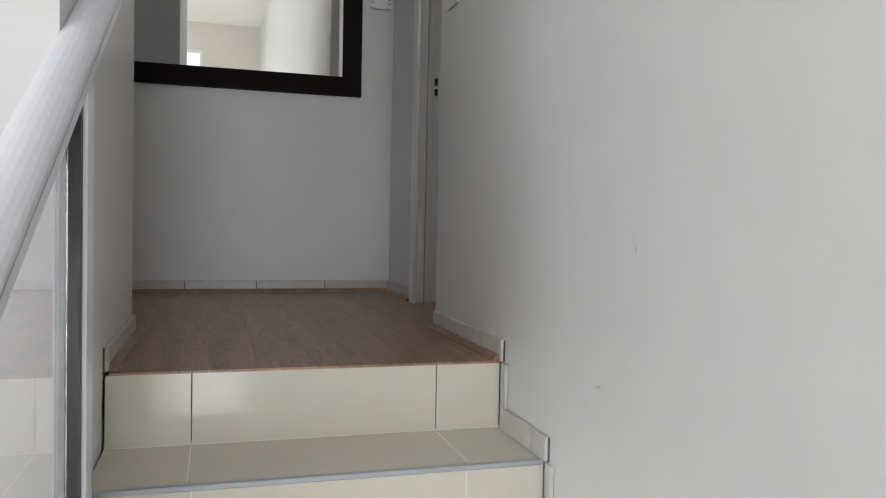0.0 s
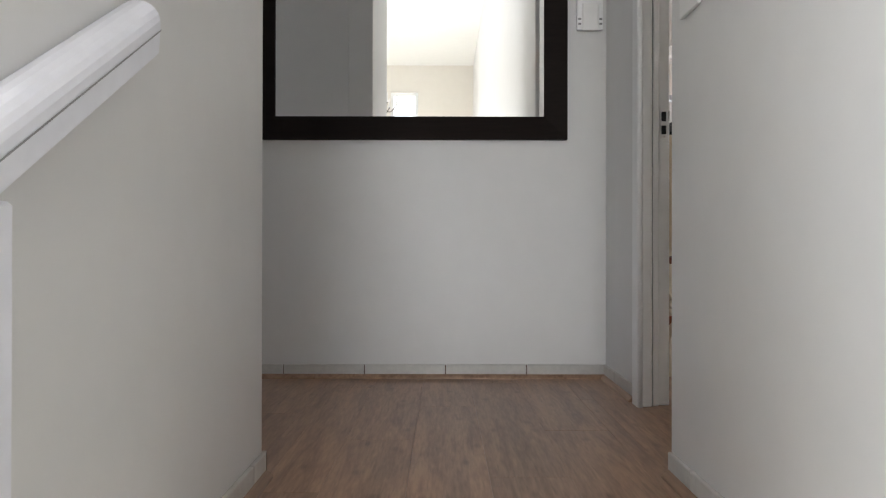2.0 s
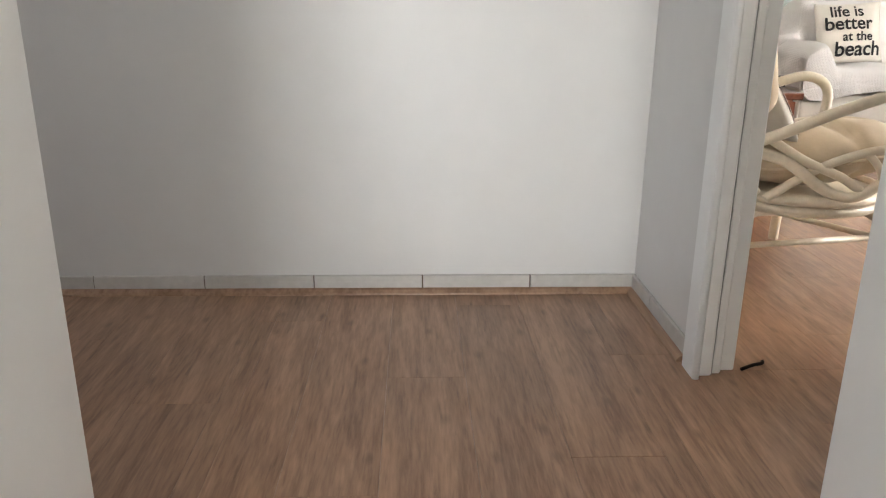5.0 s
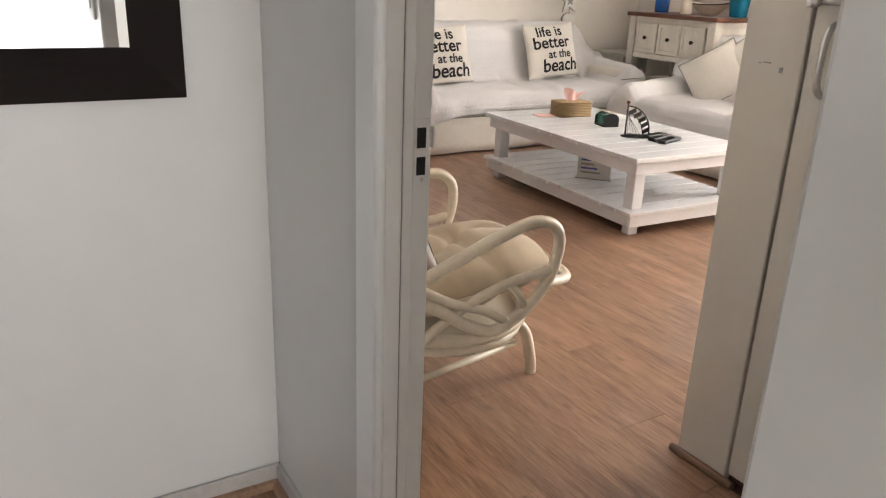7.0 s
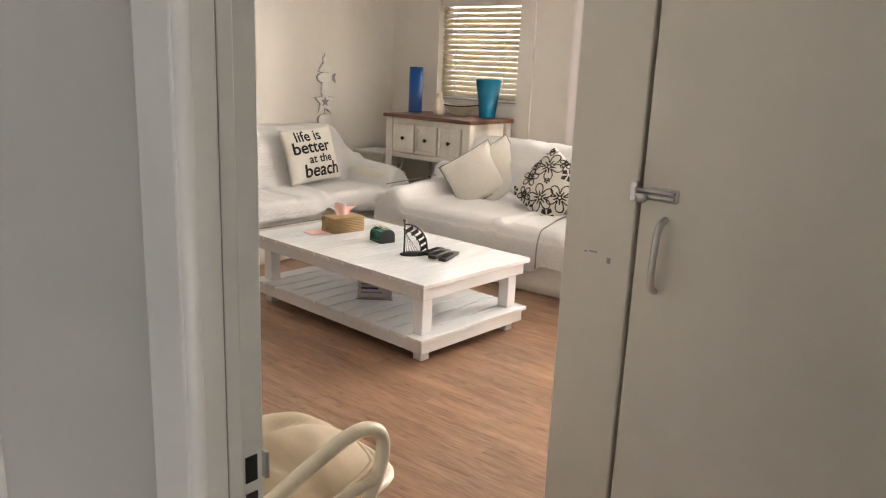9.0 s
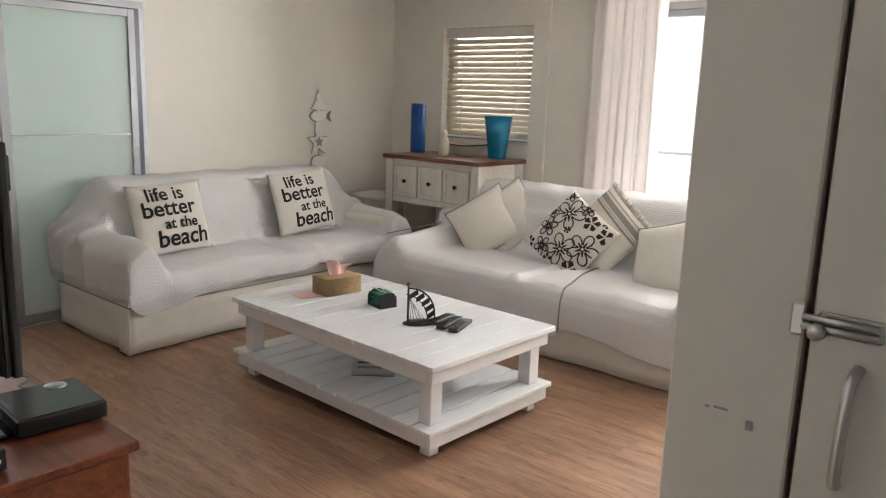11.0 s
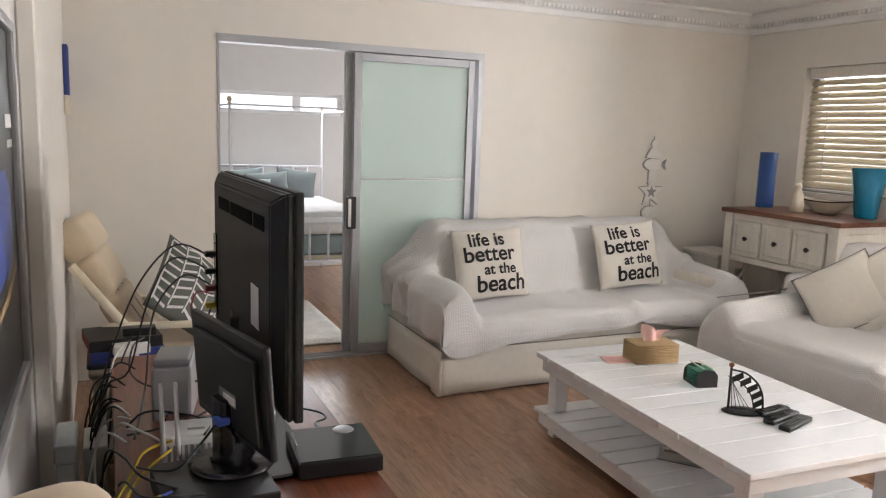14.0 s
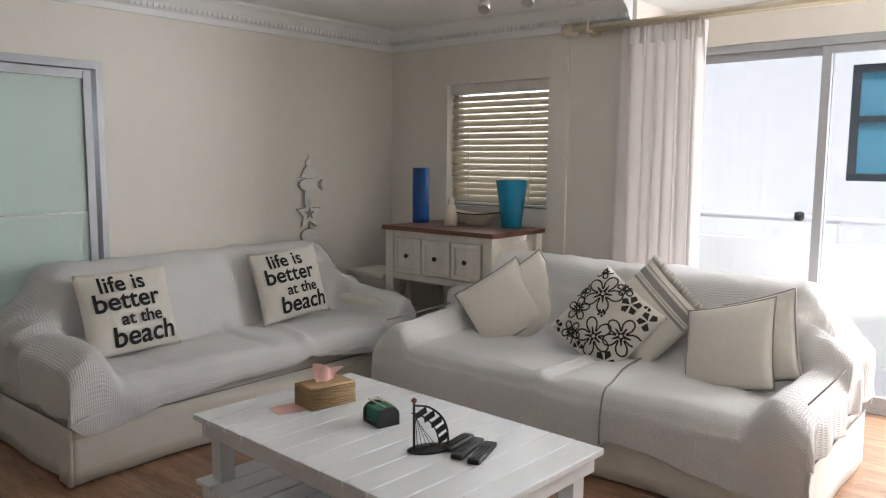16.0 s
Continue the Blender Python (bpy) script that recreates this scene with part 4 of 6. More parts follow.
            ripple = (0.007 * math.sin(u * 13 + 2 * math.sin(u * 4 + seed)) + 0.004 * math.sin(u * 29)) * smooth(0.46, 0.34, z) if y < 0.05 else 0
            fold -= 0.020 * math.exp(-(u / 0.03) ** 2) * (1 if 0.02 < y < D - 0.38 and z < 0.55 else 0)
            col.append(Vector((x + hang + (0.01 * noise.noise(Vector((z * 8, y * 5, seed))) if over > 0 else 0), y - ripple - (0.012 if y < 0 else 0), z + (abs(w) * 1.2 + crease if y > -0.01 and over == 0 else 0) + fold)))
        cols.append(col)
    bm = bmesh.new()
    uvl = bm.loops.layers.uv.new("cloth")
    vs = [[bm.verts.new(p) for p in col] for col in cols]
    for i in range(nu):
        for j in range(len(vs[0]) - 1):
            f = bm.faces.new((vs[i][j], vs[i + 1][j], vs[i + 1][j + 1], vs[i][j + 1]))
            f.smooth = True
            for lp, (a, b) in zip(f.loops, ((i, j), (i + 1, j), (i + 1, j + 1), (i, j + 1))):
                lp[uvl].uv = (a * total / nu, b * 0.026)
    t = part("throw", bm, M_THROW, s, "white waffle-weave throw draped over the sofa")
    mod = t.modifiers.new("thick", "SOLIDIFY")
    mod.thickness, mod.offset = 0.006, 1
    if flap:
        flap(s, L, D)
    return s


hem1 = lambda u: 0.285 + 0.035 * smooth(-0.9, -0.2, u) - 0.05 * math.exp(-((u + 1.0) / 0.16) ** 2) + 0.025 * math.exp(-((u - 0.28) / 0.18) ** 2) - 0.03 * math.exp(-((u - 0.75) / 0.3) ** 2) + 0.05 * smooth(-1.06, -1.16, u)
hem2 = lambda u: 0.14 + 0.02 * math.sin(u * 1.4 + 0.5) + 0.05 * smooth(0.27, 0.33, u) - 0.07 * smooth(0.4, 1.0, u)
sofa("white throw-covered sofa with a cream slipcover against the wall", 2.24, 0.90, 0.865, (3.17, 3.16, 0), 0, 3, hem1, 0.25, 0.45, 0.165)


def second_panel(s, L, D):
    """The overlapping edge of the second throw on the seat."""
    part("throw_edge", tube(curve_points([(0.20, D - 0.46, 0.462), (0.22, 0.35, 0.462), (0.28, 0.10, 0.452), (0.29, 0.0, 0.43), (0.30, -0.052, 0.34), (0.30, -0.056, 0.19)], 5), 0.005, 5), M_GREYPIPE, s, "bound edge of the throw")


sofa("white throw-covered sofa before the balcony door", 2.34, 1.06, 0.845, (3.73, 1.685, 0), -90, 8, hem2, -0.05, 0.435, 0.10, second_panel)


# ---- lounge: tables ----
def coffee_table():
    t = thing("coffee_table", "white painted slatted coffee table with a lower shelf", "table", at=(2.24, 1.083, 0), turn=-2.1)
    w, l = 0.865, 1.46
    n = 12
    cuts = [i * l / n for i in range(n + 1)]
    for i in range(n):
        part("top_plank", box(0, w, cuts[i] + 0.0018, cuts[i + 1] - 0.0018, 0.400, 0.426, 0.0025), M_TABLE, t)
    part("top_batten", boxes((0.05, w - 0.05, 0.05, l - 0.05, 0.384, 0.3995)), M_TABLE, t)
    part("apron", box(0.025, w - 0.025, 0.025, 0.05, 0.334, 0.3995, 0.003), M_TABLE, t)
    part("apron", box(0.025, w - 0.025, l - 0.05, l - 0.025, 0.334, 0.3995, 0.003), M_TABLE, t)
    part("apron", box(0.025, 0.0495, 0.0505, l - 0.0505, 0.334, 0.3995, 0.003), M_TABLE, t)
    part("apron", box(w - 0.05, w - 0.025, 0.0505, l - 0.0505, 0.334, 0.3995, 0.003), M_TABLE, t)
    for x in (0.052, w - 0.122):
        for y in (0.052, l - 0.122):
            part("leg", box(x, x + 0.07, y, y + 0.07, 0.141, 0.3835, 0.003), M_TABLE, t)
            part("foot", box(x + 0.005, x + 0.065, y + 0.005, y + 0.065, 0.0, 0.0545, 0.004), M_TABLE, t)
    for i in range(n):
        part("shelf_plank", box(0.0, w, cuts[i] + 0.005, cuts[i + 1] - 0.005, 0.119, 0.140, 0.0025), M_TABLE, t)
    for y in (0.02, l - 0.045):
        part("shelf_rail", box(0.02, w - 0.02, y, y + 0.025, 0.055, 0.1185, 0.003), M_TABLE, t)
    for x in (0.02, w - 0.045):
        part("shelf_rail", box(x, x + 0.025, 0.046, l - 0.046, 0.055, 0.1185, 0.003), M_TABLE, t)


coffee_table()


def sideboard():
    s = thing("sideboard", "distressed white console table with a brown wooden top", "sideboard", at=(4.45, 2.60, 0))
    d, l, h = 0.58, 0.95, 0.998
    part("top", box(-0.02, d, -0.02, l + 0.02, h, h + 0.032, 0.006, 2), M_SIDETOP, s, "reddish brown wooden top")
    part("carcass", box(0.022, d - 0.02, 0.03, l - 0.03, h - 0.33, h - 0.0005), M_DISTRESS, s)
    part("side_panel", box(0.09, d - 0.09, 0.022, 0.0295, h - 0.28, h - 0.05, 0.003), M_DISTRESS, s)
    for x in (0.0, d - 0.08):
        for y in (0.0, l - 0.075):
            part("leg", box(x, x + 0.075, y, y + 0.075, 0.0, h - 0.0005, 0.004), M_DISTRESS, s)
    part("rail", box(0.012, 0.0215, 0.076, l - 0.076, h - 0.045, h - 0.001, 0.002), M_DISTRESS, s)
    part("rail", box(0.004, 0.0215, 0.076, l - 0.076, h - 0.345, h - 0.30, 0.004), M_DISTRESS, s)
    part("lower_shelf", box(0.02, d - 0.02, 0.03, l - 0.03, 0.16, 0.185, 0.003), M_DISTRESS, s)
    part("back_panel", box(d - 0.03, d - 0.021, 0.076, l - 0.076, 0.2, h - 0.34), M_DISTRESS, s)
    wide = (l - 0.17) / 3
    for k in range(3):
        a = 0.085 + k * wide
        dr = part("drawer", box(0.004, 0.0215, a + 0.008, a + wide - 0.008, h - 0.292, h - 0.05, 0.003), M_DISTRESS, s, "distressed white drawer front")
        part("drawer_rim", boxes((-0.004, 0.0035, a + 0.008, a + wide - 0.008, h - 0.292, h - 0.262), (-0.004, 0.0035, a + 0.008, a + wide - 0.008, h - 0.08, h - 0.05), (-0.004, 0.0035, a + 0.008, a + 0.04, h - 0.2615, h - 0.0805), (-0.004, 0.0035, a + wide - 0.04, a + wide - 0.008, h - 0.2615, h - 0.0805), bevel=0.002), M_DISTRESS, dr)
        part("knob", lathe([(0.0, 0.03), (0.014, 0.027), (0.017, 0.02), (0.009, 0.012), (0.008, 0.0)], 14, pose(0.004, a + wide / 2, h - 0.172, 0, -90, 0)), M_BRONZE, dr, "dark bronze knob")


sideboard()


def side_table():
    s = thing("side_table", "small white painted side table beside the sofa", "side table", at=(4.47, 3.60, 0))
    part("top", box(0, 0.33, 0, 0.40, 0.635, 0.665, 0.005), M_DISTRESS, s)
    part("apron", box(0.02, 0.31, 0.02, 0.38, 0.55, 0.6345), M_DISTRESS, s)
    for x in (0.012, 0.27):
        for y in (0.012, 0.34):
            part("leg", box(x, x + 0.05, y, y + 0.05, 0, 0.6345, 0.003), M_DISTRESS, s)
    for y in (0.03, 0.36):
        part("brace", tube([(0.04, y, 0.30), (0.29, y, 0.54)], 0.014, 6), M_DISTRESS, s)


side_table()


# ---- cushions ----
def pillow_shape(w, h, thick, u, v):
    """Height of a pillow's face at u, v in -1..1."""
    return thick / 2 * max(0.0, (1 - abs(u) ** 2.2) * (1 - abs(v) ** 2.2)) ** 0.6


def pillow_mesh(w, h, thick, seed, n=22):
    bm = bmesh.new()
    sheets = []
    for side in (1, -1):
        g = []
        for j in range(n + 1):
            row = []
            for i in range(n + 1):
                u, v = 2 * i / n - 1, 2 * j / n - 1
                pinch = 1 - 0.055 * ((1 - v * v) * abs(u) ** 3), 1 - 0.055 * ((1 - u * u) * abs(v) ** 3)
                wob = 0.012 * noise.noise(Vector((u * 1.8 + seed, v * 1.8, side * 2.0)))
                row.append(bm.verts.new((u * w / 2 * pinch[0], v * h / 2 * pinch[1], side * (pillow_shape(w, h, thick, u, v) * (1 + 4 * wob)))))
            g.append(row)
        sheets.append(g)
        for a, b in zip(g, g[1:]):
            for i in range(n):
                bm.faces.new((a[i], a[i + 1], b[i + 1], b[i])).smooth = True
    bmesh.ops.remove_doubles(bm, verts=bm.verts, dist=1e-5)
    return bm


def rim(w, h, n=14):
    out = []
    for k in range(4):
        for i in range(n):
            t = 2 * i / n - 1
            u, v = ((t, -1), (1, t), (-t, 1), (-1, -t))[k]
            out.append((u * w / 2 * (1 - 0.055 * ((1 - v * v) * abs(u) ** 3)), v * h / 2 * (1 - 0.055 * ((1 - u * u) * abs(v) ** 3)), 0))
    return out


def cushion(label, m, w, h, thick, mat, seed, pipe=None, group=""):
    c = tagged(new("cushion"), label, "cushion", group)
    c.matrix_world = m
    part("cover", pillow_mesh(w, h, thick, seed), mat, c)
    if pipe:
        part("piping", tube(rim(w, h), 0.0045, 5, closed=True), pipe, c)
    return c


def lettering(c, lines, w, h, thick):
    """Printed words that follow the pillow's swell."""
    for text, size, x, y in lines:
        cu = bpy.data.curves.new("words", "FONT")
        cu.body, cu.size, cu.offset = text, size * 1.05, size * 0.019
        ob = bpy.data.objects.new("words", cu)
        scene.collection.objects.link(ob)
        me = bpy.data.meshes.new_from_object(ob.evaluated_get(bpy.context.evaluated_depsgraph_get()))
        bpy.data.objects.remove(ob)
        bm = bmesh.new()
        bm.from_mesh(me)
        bmesh.ops.triangulate(bm, faces=bm.faces)
        for v in bm.verts:
            px, py = v.co.x + x, v.co.y + y
            v.co = Vector((px, py, pillow_shape(w, h, thick, 2 * px / w, 2 * py / h) * 1.03 + 0.004))
        left = set(bm.faces)
        while left:
            glyph, todo = set(), [left.pop()]
            while todo:
                f = todo.pop()
                glyph.add(f)
                for e in f.edges:
                    for g in e.link_faces:
                        if g in left:
                            left.discard(g)
                            todo.append(g)
            one = bmesh.new()
            new_v = {}
            for f in glyph:
                for v in f.verts:
                    if v not in new_v:
                        new_v[v] = one.verts.new(v.co)
                one.faces.new([new_v[v] for v in f.verts])
            part("letter", one, M_INK, c)
        bm.free()


def beach_cushion(m, seed):
    w, h, th = 0.50, 0.455, 0.15
    c = cushion("cream cushion with black printed words on the sofa", m, w, h, th, M_CREAM, seed, group="printed cushions")
    lettering(c, (("life is", 0.113, -0.151, 0.110), ("better", 0.130, -0.193, 0.013), ("at the", 0.090, -0.073, -0.071), ("beach", 0.139, -0.127, -0.177)), w, h, th)


def lean(x, y, z, rz, tilt, spin=0.0):
    """A pillow stood on its edge: faces -y turned by rz, leaning back by tilt."""
    return pose(x, y, z, 0, 0, rz) @ pose(0, 0, 0, 90 - tilt, 0, 0) @ pose(0, 0, 0, 0, 0, spin)


beach_cushion(lean(2.55, 3.575, 0.685, -4, 16, 3), 1)
beach_cushion(lean(3.615, 3.575, 0.705, -6, 16, 5), 5)


def flower(bm, cx, cy, r, turn, surface, thick):
    """A five-petalled outline flower in ribbons."""
    for k in range(5):
        a = turn + k * 2 * math.pi / 5
        loop = []
        for s in range(15):
            t = s / 14 * 2 - 1
            rad = r * (0.25 + 0.75 * math.cos(t * math.pi / 2) ** 0.55)
            ang = a + t * 0.56
            loop.append((cx + rad * math.cos(ang), cy + rad * math.sin(ang)))
        for (x0, y0), (x1, y1) in zip(loop, loop[1:]):
            d = Vector((x1 - x0, y1 - y0))
            if d.length < 1e-5:
                continue
            nrm = Vector((-d.y, d.x)).normalized() * thick
            ps = [(x0 + nrm.x, y0 + nrm.y), (x1 + nrm.x, y1 + nrm.y), (x1 - nrm.x, y1 - nrm.y), (x0 - nrm.x, y0 - nrm.y)]
            if all(surface(*p) is not None for p in ps):
                bm.faces.new([bm.verts.new((*p, surface(*p))) for p in ps])
        line = [(cx + q * r * math.cos(a), cy + q * r * math.sin(a)) for q in (0.08, 0.3, 0.5)]
        for (x0, y0), (x1, y1), wd in zip(line, line[1:], (thick * 2.2, thick * 1.4)):
            nrm = Vector((-(y1 - y0), x1 - x0)).normalized() * wd
            ps = [(x0 + nrm.x, y0 + nrm.y), (x1 + nrm.x * 0.5, y1 + nrm.y * 0.5), (x1 - nrm.x * 0.5, y1 - nrm.y * 0.5), (x0 - nrm.x, y0 - nrm.y)]
            if all(surface(*p) is not None for p in ps):
                bm.faces.new([bm.verts.new((*p, surface(*p))) for p in ps])


def patterned_cushion():
    w = h = 0.47
    th = 0.15
    c = cushion("off-white cushion with dark brown outlined flowers", lean(4.28, 1.69, 0.625, -84, 26, 56), w, h, th, M_CREAM, 9)

    def surface(x, y):
        if abs(x) > w * 0.485 or abs(y) > h * 0.485:
            return None
        return pillow_shape(w, h, th, 2 * x / w, 2 * y / h) * 1.03 + 0.004

    bm = bmesh.new()
    for cx, cy, r, a in ((0.10, 0.10, 0.112, 0.2), (-0.10, -0.035, 0.105, 0.9), (0.0, -0.145, 0.10, 0.1), (-0.05, 0.15, 0.07, 0.5), (-0.17, 0.09, 0.062, 1.1), (0.20, 0.205, 0.05, 0.3), (0.205, 0.03, 0.05, 0.7), (0.04, 0.21, 0.045, 0.2)):
        flower(bm, cx, cy, r, a, surface, 0.0046)
    tagged(part("flower_print", bm, M_INKBROWN, c, "dark brown flower print"), kind="stuff")
    bm = bmesh.new()
    for cx, cy, r, a in ((0.155, -0.06, 0.058, 0.4), (0.15, -0.185, 0.055, 1.0), (-0.155, -0.165, 0.06, 0.2), (-0.205, 0.0, 0.038, 0.5), (-0.205, -0.215, 0.035, 0.8), (0.02, 0.02, 0.026, 0.2), (-0.205, 0.19, 0.04, 0.6), (0.215, -0.13, 0.03, 0.1)):
        for k in range(5):
            a2 = a + k * 2 * math.pi / 5
            ps = [(cx + q * r * math.cos(a2 + d), cy + q * r * math.sin(a2 + d)) for q, d in ((0.1, 0), (0.8, -0.45), (1.0, 0), (0.8, 0.45))]
            if all(surface(*p) is not None for p in ps):
                bm.faces.new([bm.verts.new((*p, surface(*p) + 0.0006)) for p in ps])
    tagged(part("leaf_print", bm, M_INKBROWN, c, "solid dark leaf print"), kind="stuff")


patterned_cushion()


def striped_cushion():
    w = h = 0.46
    th = 0.13
    c = cushion("off-white cushion with grey stripes along one side", lean(4.39, 1.52, 0.665, -88, 22, 50), w, h, th, M_CREAM, 12)
    bm = bmesh.new()
    for x0, x1 in ((0.10, 0.115), (0.125, 0.128), (0.14, 0.175), (0.19, 0.196)):
        for i in range(16):
            ya, yb = -0.21 + 0.42 * i / 16, -0.21 + 0.42 * (i + 1) / 16
            bm.faces.new([bm.verts.new((x, y, pillow_shape(w, h, th, 2 * x / w, 2 * y / h) * 1.03 + 0.003)) for x, y in ((x0, ya), (x1, ya), (x1, yb), (x0, yb))])
    tagged(part("stripes", bm, M_GREYPIPE, c, "woven grey stripes"), kind="stuff")
    # gathered frill along the striped side
    bm = bmesh.new()
    inner, outer = [], []
    for i in range(61):
        y = (i / 60 - 0.5) * h
        inner.append(bm.verts.new((w / 2 - 0.012, y * 0.97, 0.004 * math.sin(i * 1.9))))
        outer.append(bm.verts.new((w / 2 + 0.032 + 0.004 * math.sin(i * 0.8), y, 0.013 * math.sin(i * 1.9))))
    for i in range(60):
        bm.faces.new((inner[i], inner[i + 1], outer[i + 1], outer[i])).smooth = True
    frill = part("frill", bm, M_CREAM, c, "gathered cotton frill")
    frill.modifiers.new("thick", "SOLIDIFY").thickness = 0.002


striped_cushion()
cushion("plain cream cushion with dark piping", lean(4.32, 2.42, 0.62, -66, 24, 36), 0.45, 0.43, 0.15, M_CREAM, 21, M_GREYPIPE, "plain cream cushions")
cushion("plain cream cushion with dark piping, tucked behind another", lean(4.42, 2.30, 0.655, -68, 20, 38), 0.45, 0.44, 0.13, M_CREAM, 22, M_GREYPIPE, "plain cream cushions")
cushion("plain cream cushion with dark piping", lean(4.24, 1.015, 0.605, -108, 26, 19), 0.48, 0.45, 0.16, M_CREAM, 23, M_GREYPIPE, "plain cream cushions")
cushion("plain cream cushion with dark piping, tucked behind another", lean(4.34, 0.93, 0.635, -110, 22, 22), 0.46, 0.44, 0.13, M_CREAM, 24, M_GREYPIPE, "plain cream cushions")


# ---- things on the tables ----
def tissue_box():
    t = thing("tissue_box", "woven jute tissue box with a pink tissue", "tissue box", at=(2.755, 2.23, 0.427), turn=-9)
    bm = box(-0.11, 0.11, -0.064, 0.064, 0.0, 0.10, 0.012, 3)
    part("body", bm, M_JUTE, t, smooth=True)
    for z in [0.008 + 0.0105 * k for k in range(9)]:
        part("jute_cord", tube([(-0.11, -0.066, z), (0.11, -0.066, z), (0.112, 0.066, z), (-0.112, 0.066, z)], 0.0052, 5, closed=True), M_JUTE, t)
    bm = bmesh.new()
    g = []
    for j in range(7):
        f = j / 6
        g.append([bm.verts.new(((i / 8 - 0.5) * (0.085 + 0.05 * f) + 0.03 * f * f, 0.020 * math.sin(i * 1.1 + 2 * f) * (0.4 + f) + 0.015 * f, 0.098 + 0.085 * f * (0.85 + 0.15 * math.sin(i * 0.9 + 0.5)) - 0.028 * f * f * (i / 8))) for i in range(9)])
    for a, b in zip(g, g[1:]):
        for i in range(8):
            bm.faces.new((a[i], a[i + 1], b[i + 1], b[i])).smooth = True
    part("tissue", bm, M_TISSUE, t, "crumpled pink tissue")
    l = thing("pink_napkin", "flat pink paper napkin under the tissue box", "napkin", at=(2.60, 2.29, 0.4265), turn=-14)
    part("sheet", box(-0.07, 0.07, -0.055, 0.055, 0, 0.004, 0.001), M_TISSUE, l)


tissue_box()


def coasters():
    c = thing("coaster_holder", "black arched coaster holder with green glass coasters", "coasters", at=(2.745, 1.875, 0.427), turn=-14)
    arch = [(-0.05, 0.0)] + [(0.05 * -math.cos(a), 0.045 + 0.035 * math.sin(a)) for a in np.linspace(0, math.pi, 11)] + [(0.05, 0.0)]
    for y in (-0.062, 0.052):
        bm = bmesh.new()
        f0 = [bm.verts.new((u, y, v)) for u, v in arch]
        f1 = [bm.verts.new((u, y + 0.008, v)) for u, v in arch]
        bm.faces.new(f0), bm.faces.new(f1[::-1])
        for k in range(len(arch)):
            bm.faces.new((f0[k], f0[(k + 1) % len(arch)], f1[(k + 1) % len(arch)], f1[k]))
        part("end_plate", bm, M_BLACK, c)
    part("base", box(-0.05, 0.05, -0.0535, 0.0515, 0, 0.010), M_BLACK, c)
    for k in range(5):
        part("coaster", box(-0.044, 0.044, -0.050, 0.048, 0.014 + 0.012 * k, 0.022 + 0.012 * k, 0.002), M_GREENGLASS, c)
    for x in (-0.02, 0.02):
        part("gold_rod", tube([(x, -0.066, 0.086), (x, 0.066, 0.086)], 0.003, 6), M_POLE, c)


coasters()


def sail_holder():
    s = thing("remote_holder", "black metal remote holder shaped like a sail", "remote holder", at=(2.655, 1.53, 0.427), turn=-30)
    part("base", lathe([(0.0, 0.0), (0.055, 0.0), (0.058, 0.006), (0.05, 0.012), (0.0, 0.014)], 20, pose(0, 0, 0) @ Matrix.Diagonal((1.5, 0.8, 1, 1))), M_BLACK, s)
    part("mast", tube([(-0.06, 0, 0.01), (-0.06, 0, 0.185)], 0.005, 8), M_BLACK, s)
    part("mast_top", lathe([(0.0, -0.012), (0.010, -0.006), (0.011, 0.004), (0.0, 0.012)], 10, pose(-0.06, 0, 0.195)), M_REDWOOD, s, "small wooden ball on the mast")
    edge = curve_points([(-0.055, 0.0, 0.175), (0.0, 0.012, 0.16), (0.05, 0.02, 0.12), (0.075, 0.02, 0.07), (0.08, 0.015, 0.012)], 5)
    inner = [(p.x - 0.045 + 0.01 * k / len(edge), p.y - 0.005, max(p.z - 0.022, 0.012)) for k, p in enumerate(edge)]
    part("sail_edge", tube(edge, 0.0045, 6), M_BLACK, s)
    part("sail_inner", tube(inner[3:], 0.003, 6), M_BLACK, s)
    for k in range(4, len(edge) - 1, 3):
        bm = bmesh.new()
        a, b = edge[k], Vector(inner[k])
        bm.faces.new([bm.verts.new(p) for p in (a, b, b + Vector((0.004, 0, -0.022)), a + Vector((0.004, 0, -0.024)))])
        pl = part("sail_plate", bm, M_BLACK, s)
        pl.modifiers.new("thick", "SOLIDIFY").thickness = 0.003
    for k in range(5):
        part("rigging", tube([(-0.058, 0, 0.17 - 0.01 * k), (-0.045 + 0.018 * k, 0.004, 0.012)], 0.0014, 4), M_BLACK, s)


sail_holder()


def remote(x, y, z, turn, length=0.17):
    r = thing("remote_control", "black plastic remote control on the table", "remote control", "remote controls", (x, y, z), turn)
    part("case", box(-length / 2, length / 2, -0.024, 0.024, 0, 0.02, 0.007, 2), M_BLACK, r, smooth=True)
    for i in range(8):
        for j in range(3):
            part("key", box(-length / 2 + 0.018 + i * 0.016, -length / 2 + 0.028 + i * 0.016, -0.016 + j * 0.012, -0.008 + j * 0.012, 0.0195, 0.0225, 0.001), M_BLACKGLOSS, r)


remote(2.765, 1.485, 0.427, 8, 0.17)
remote(2.745, 1.42, 0.427, 14, 0.20)
remote(2.745, 1.352, 0.427, 18, 0.20)


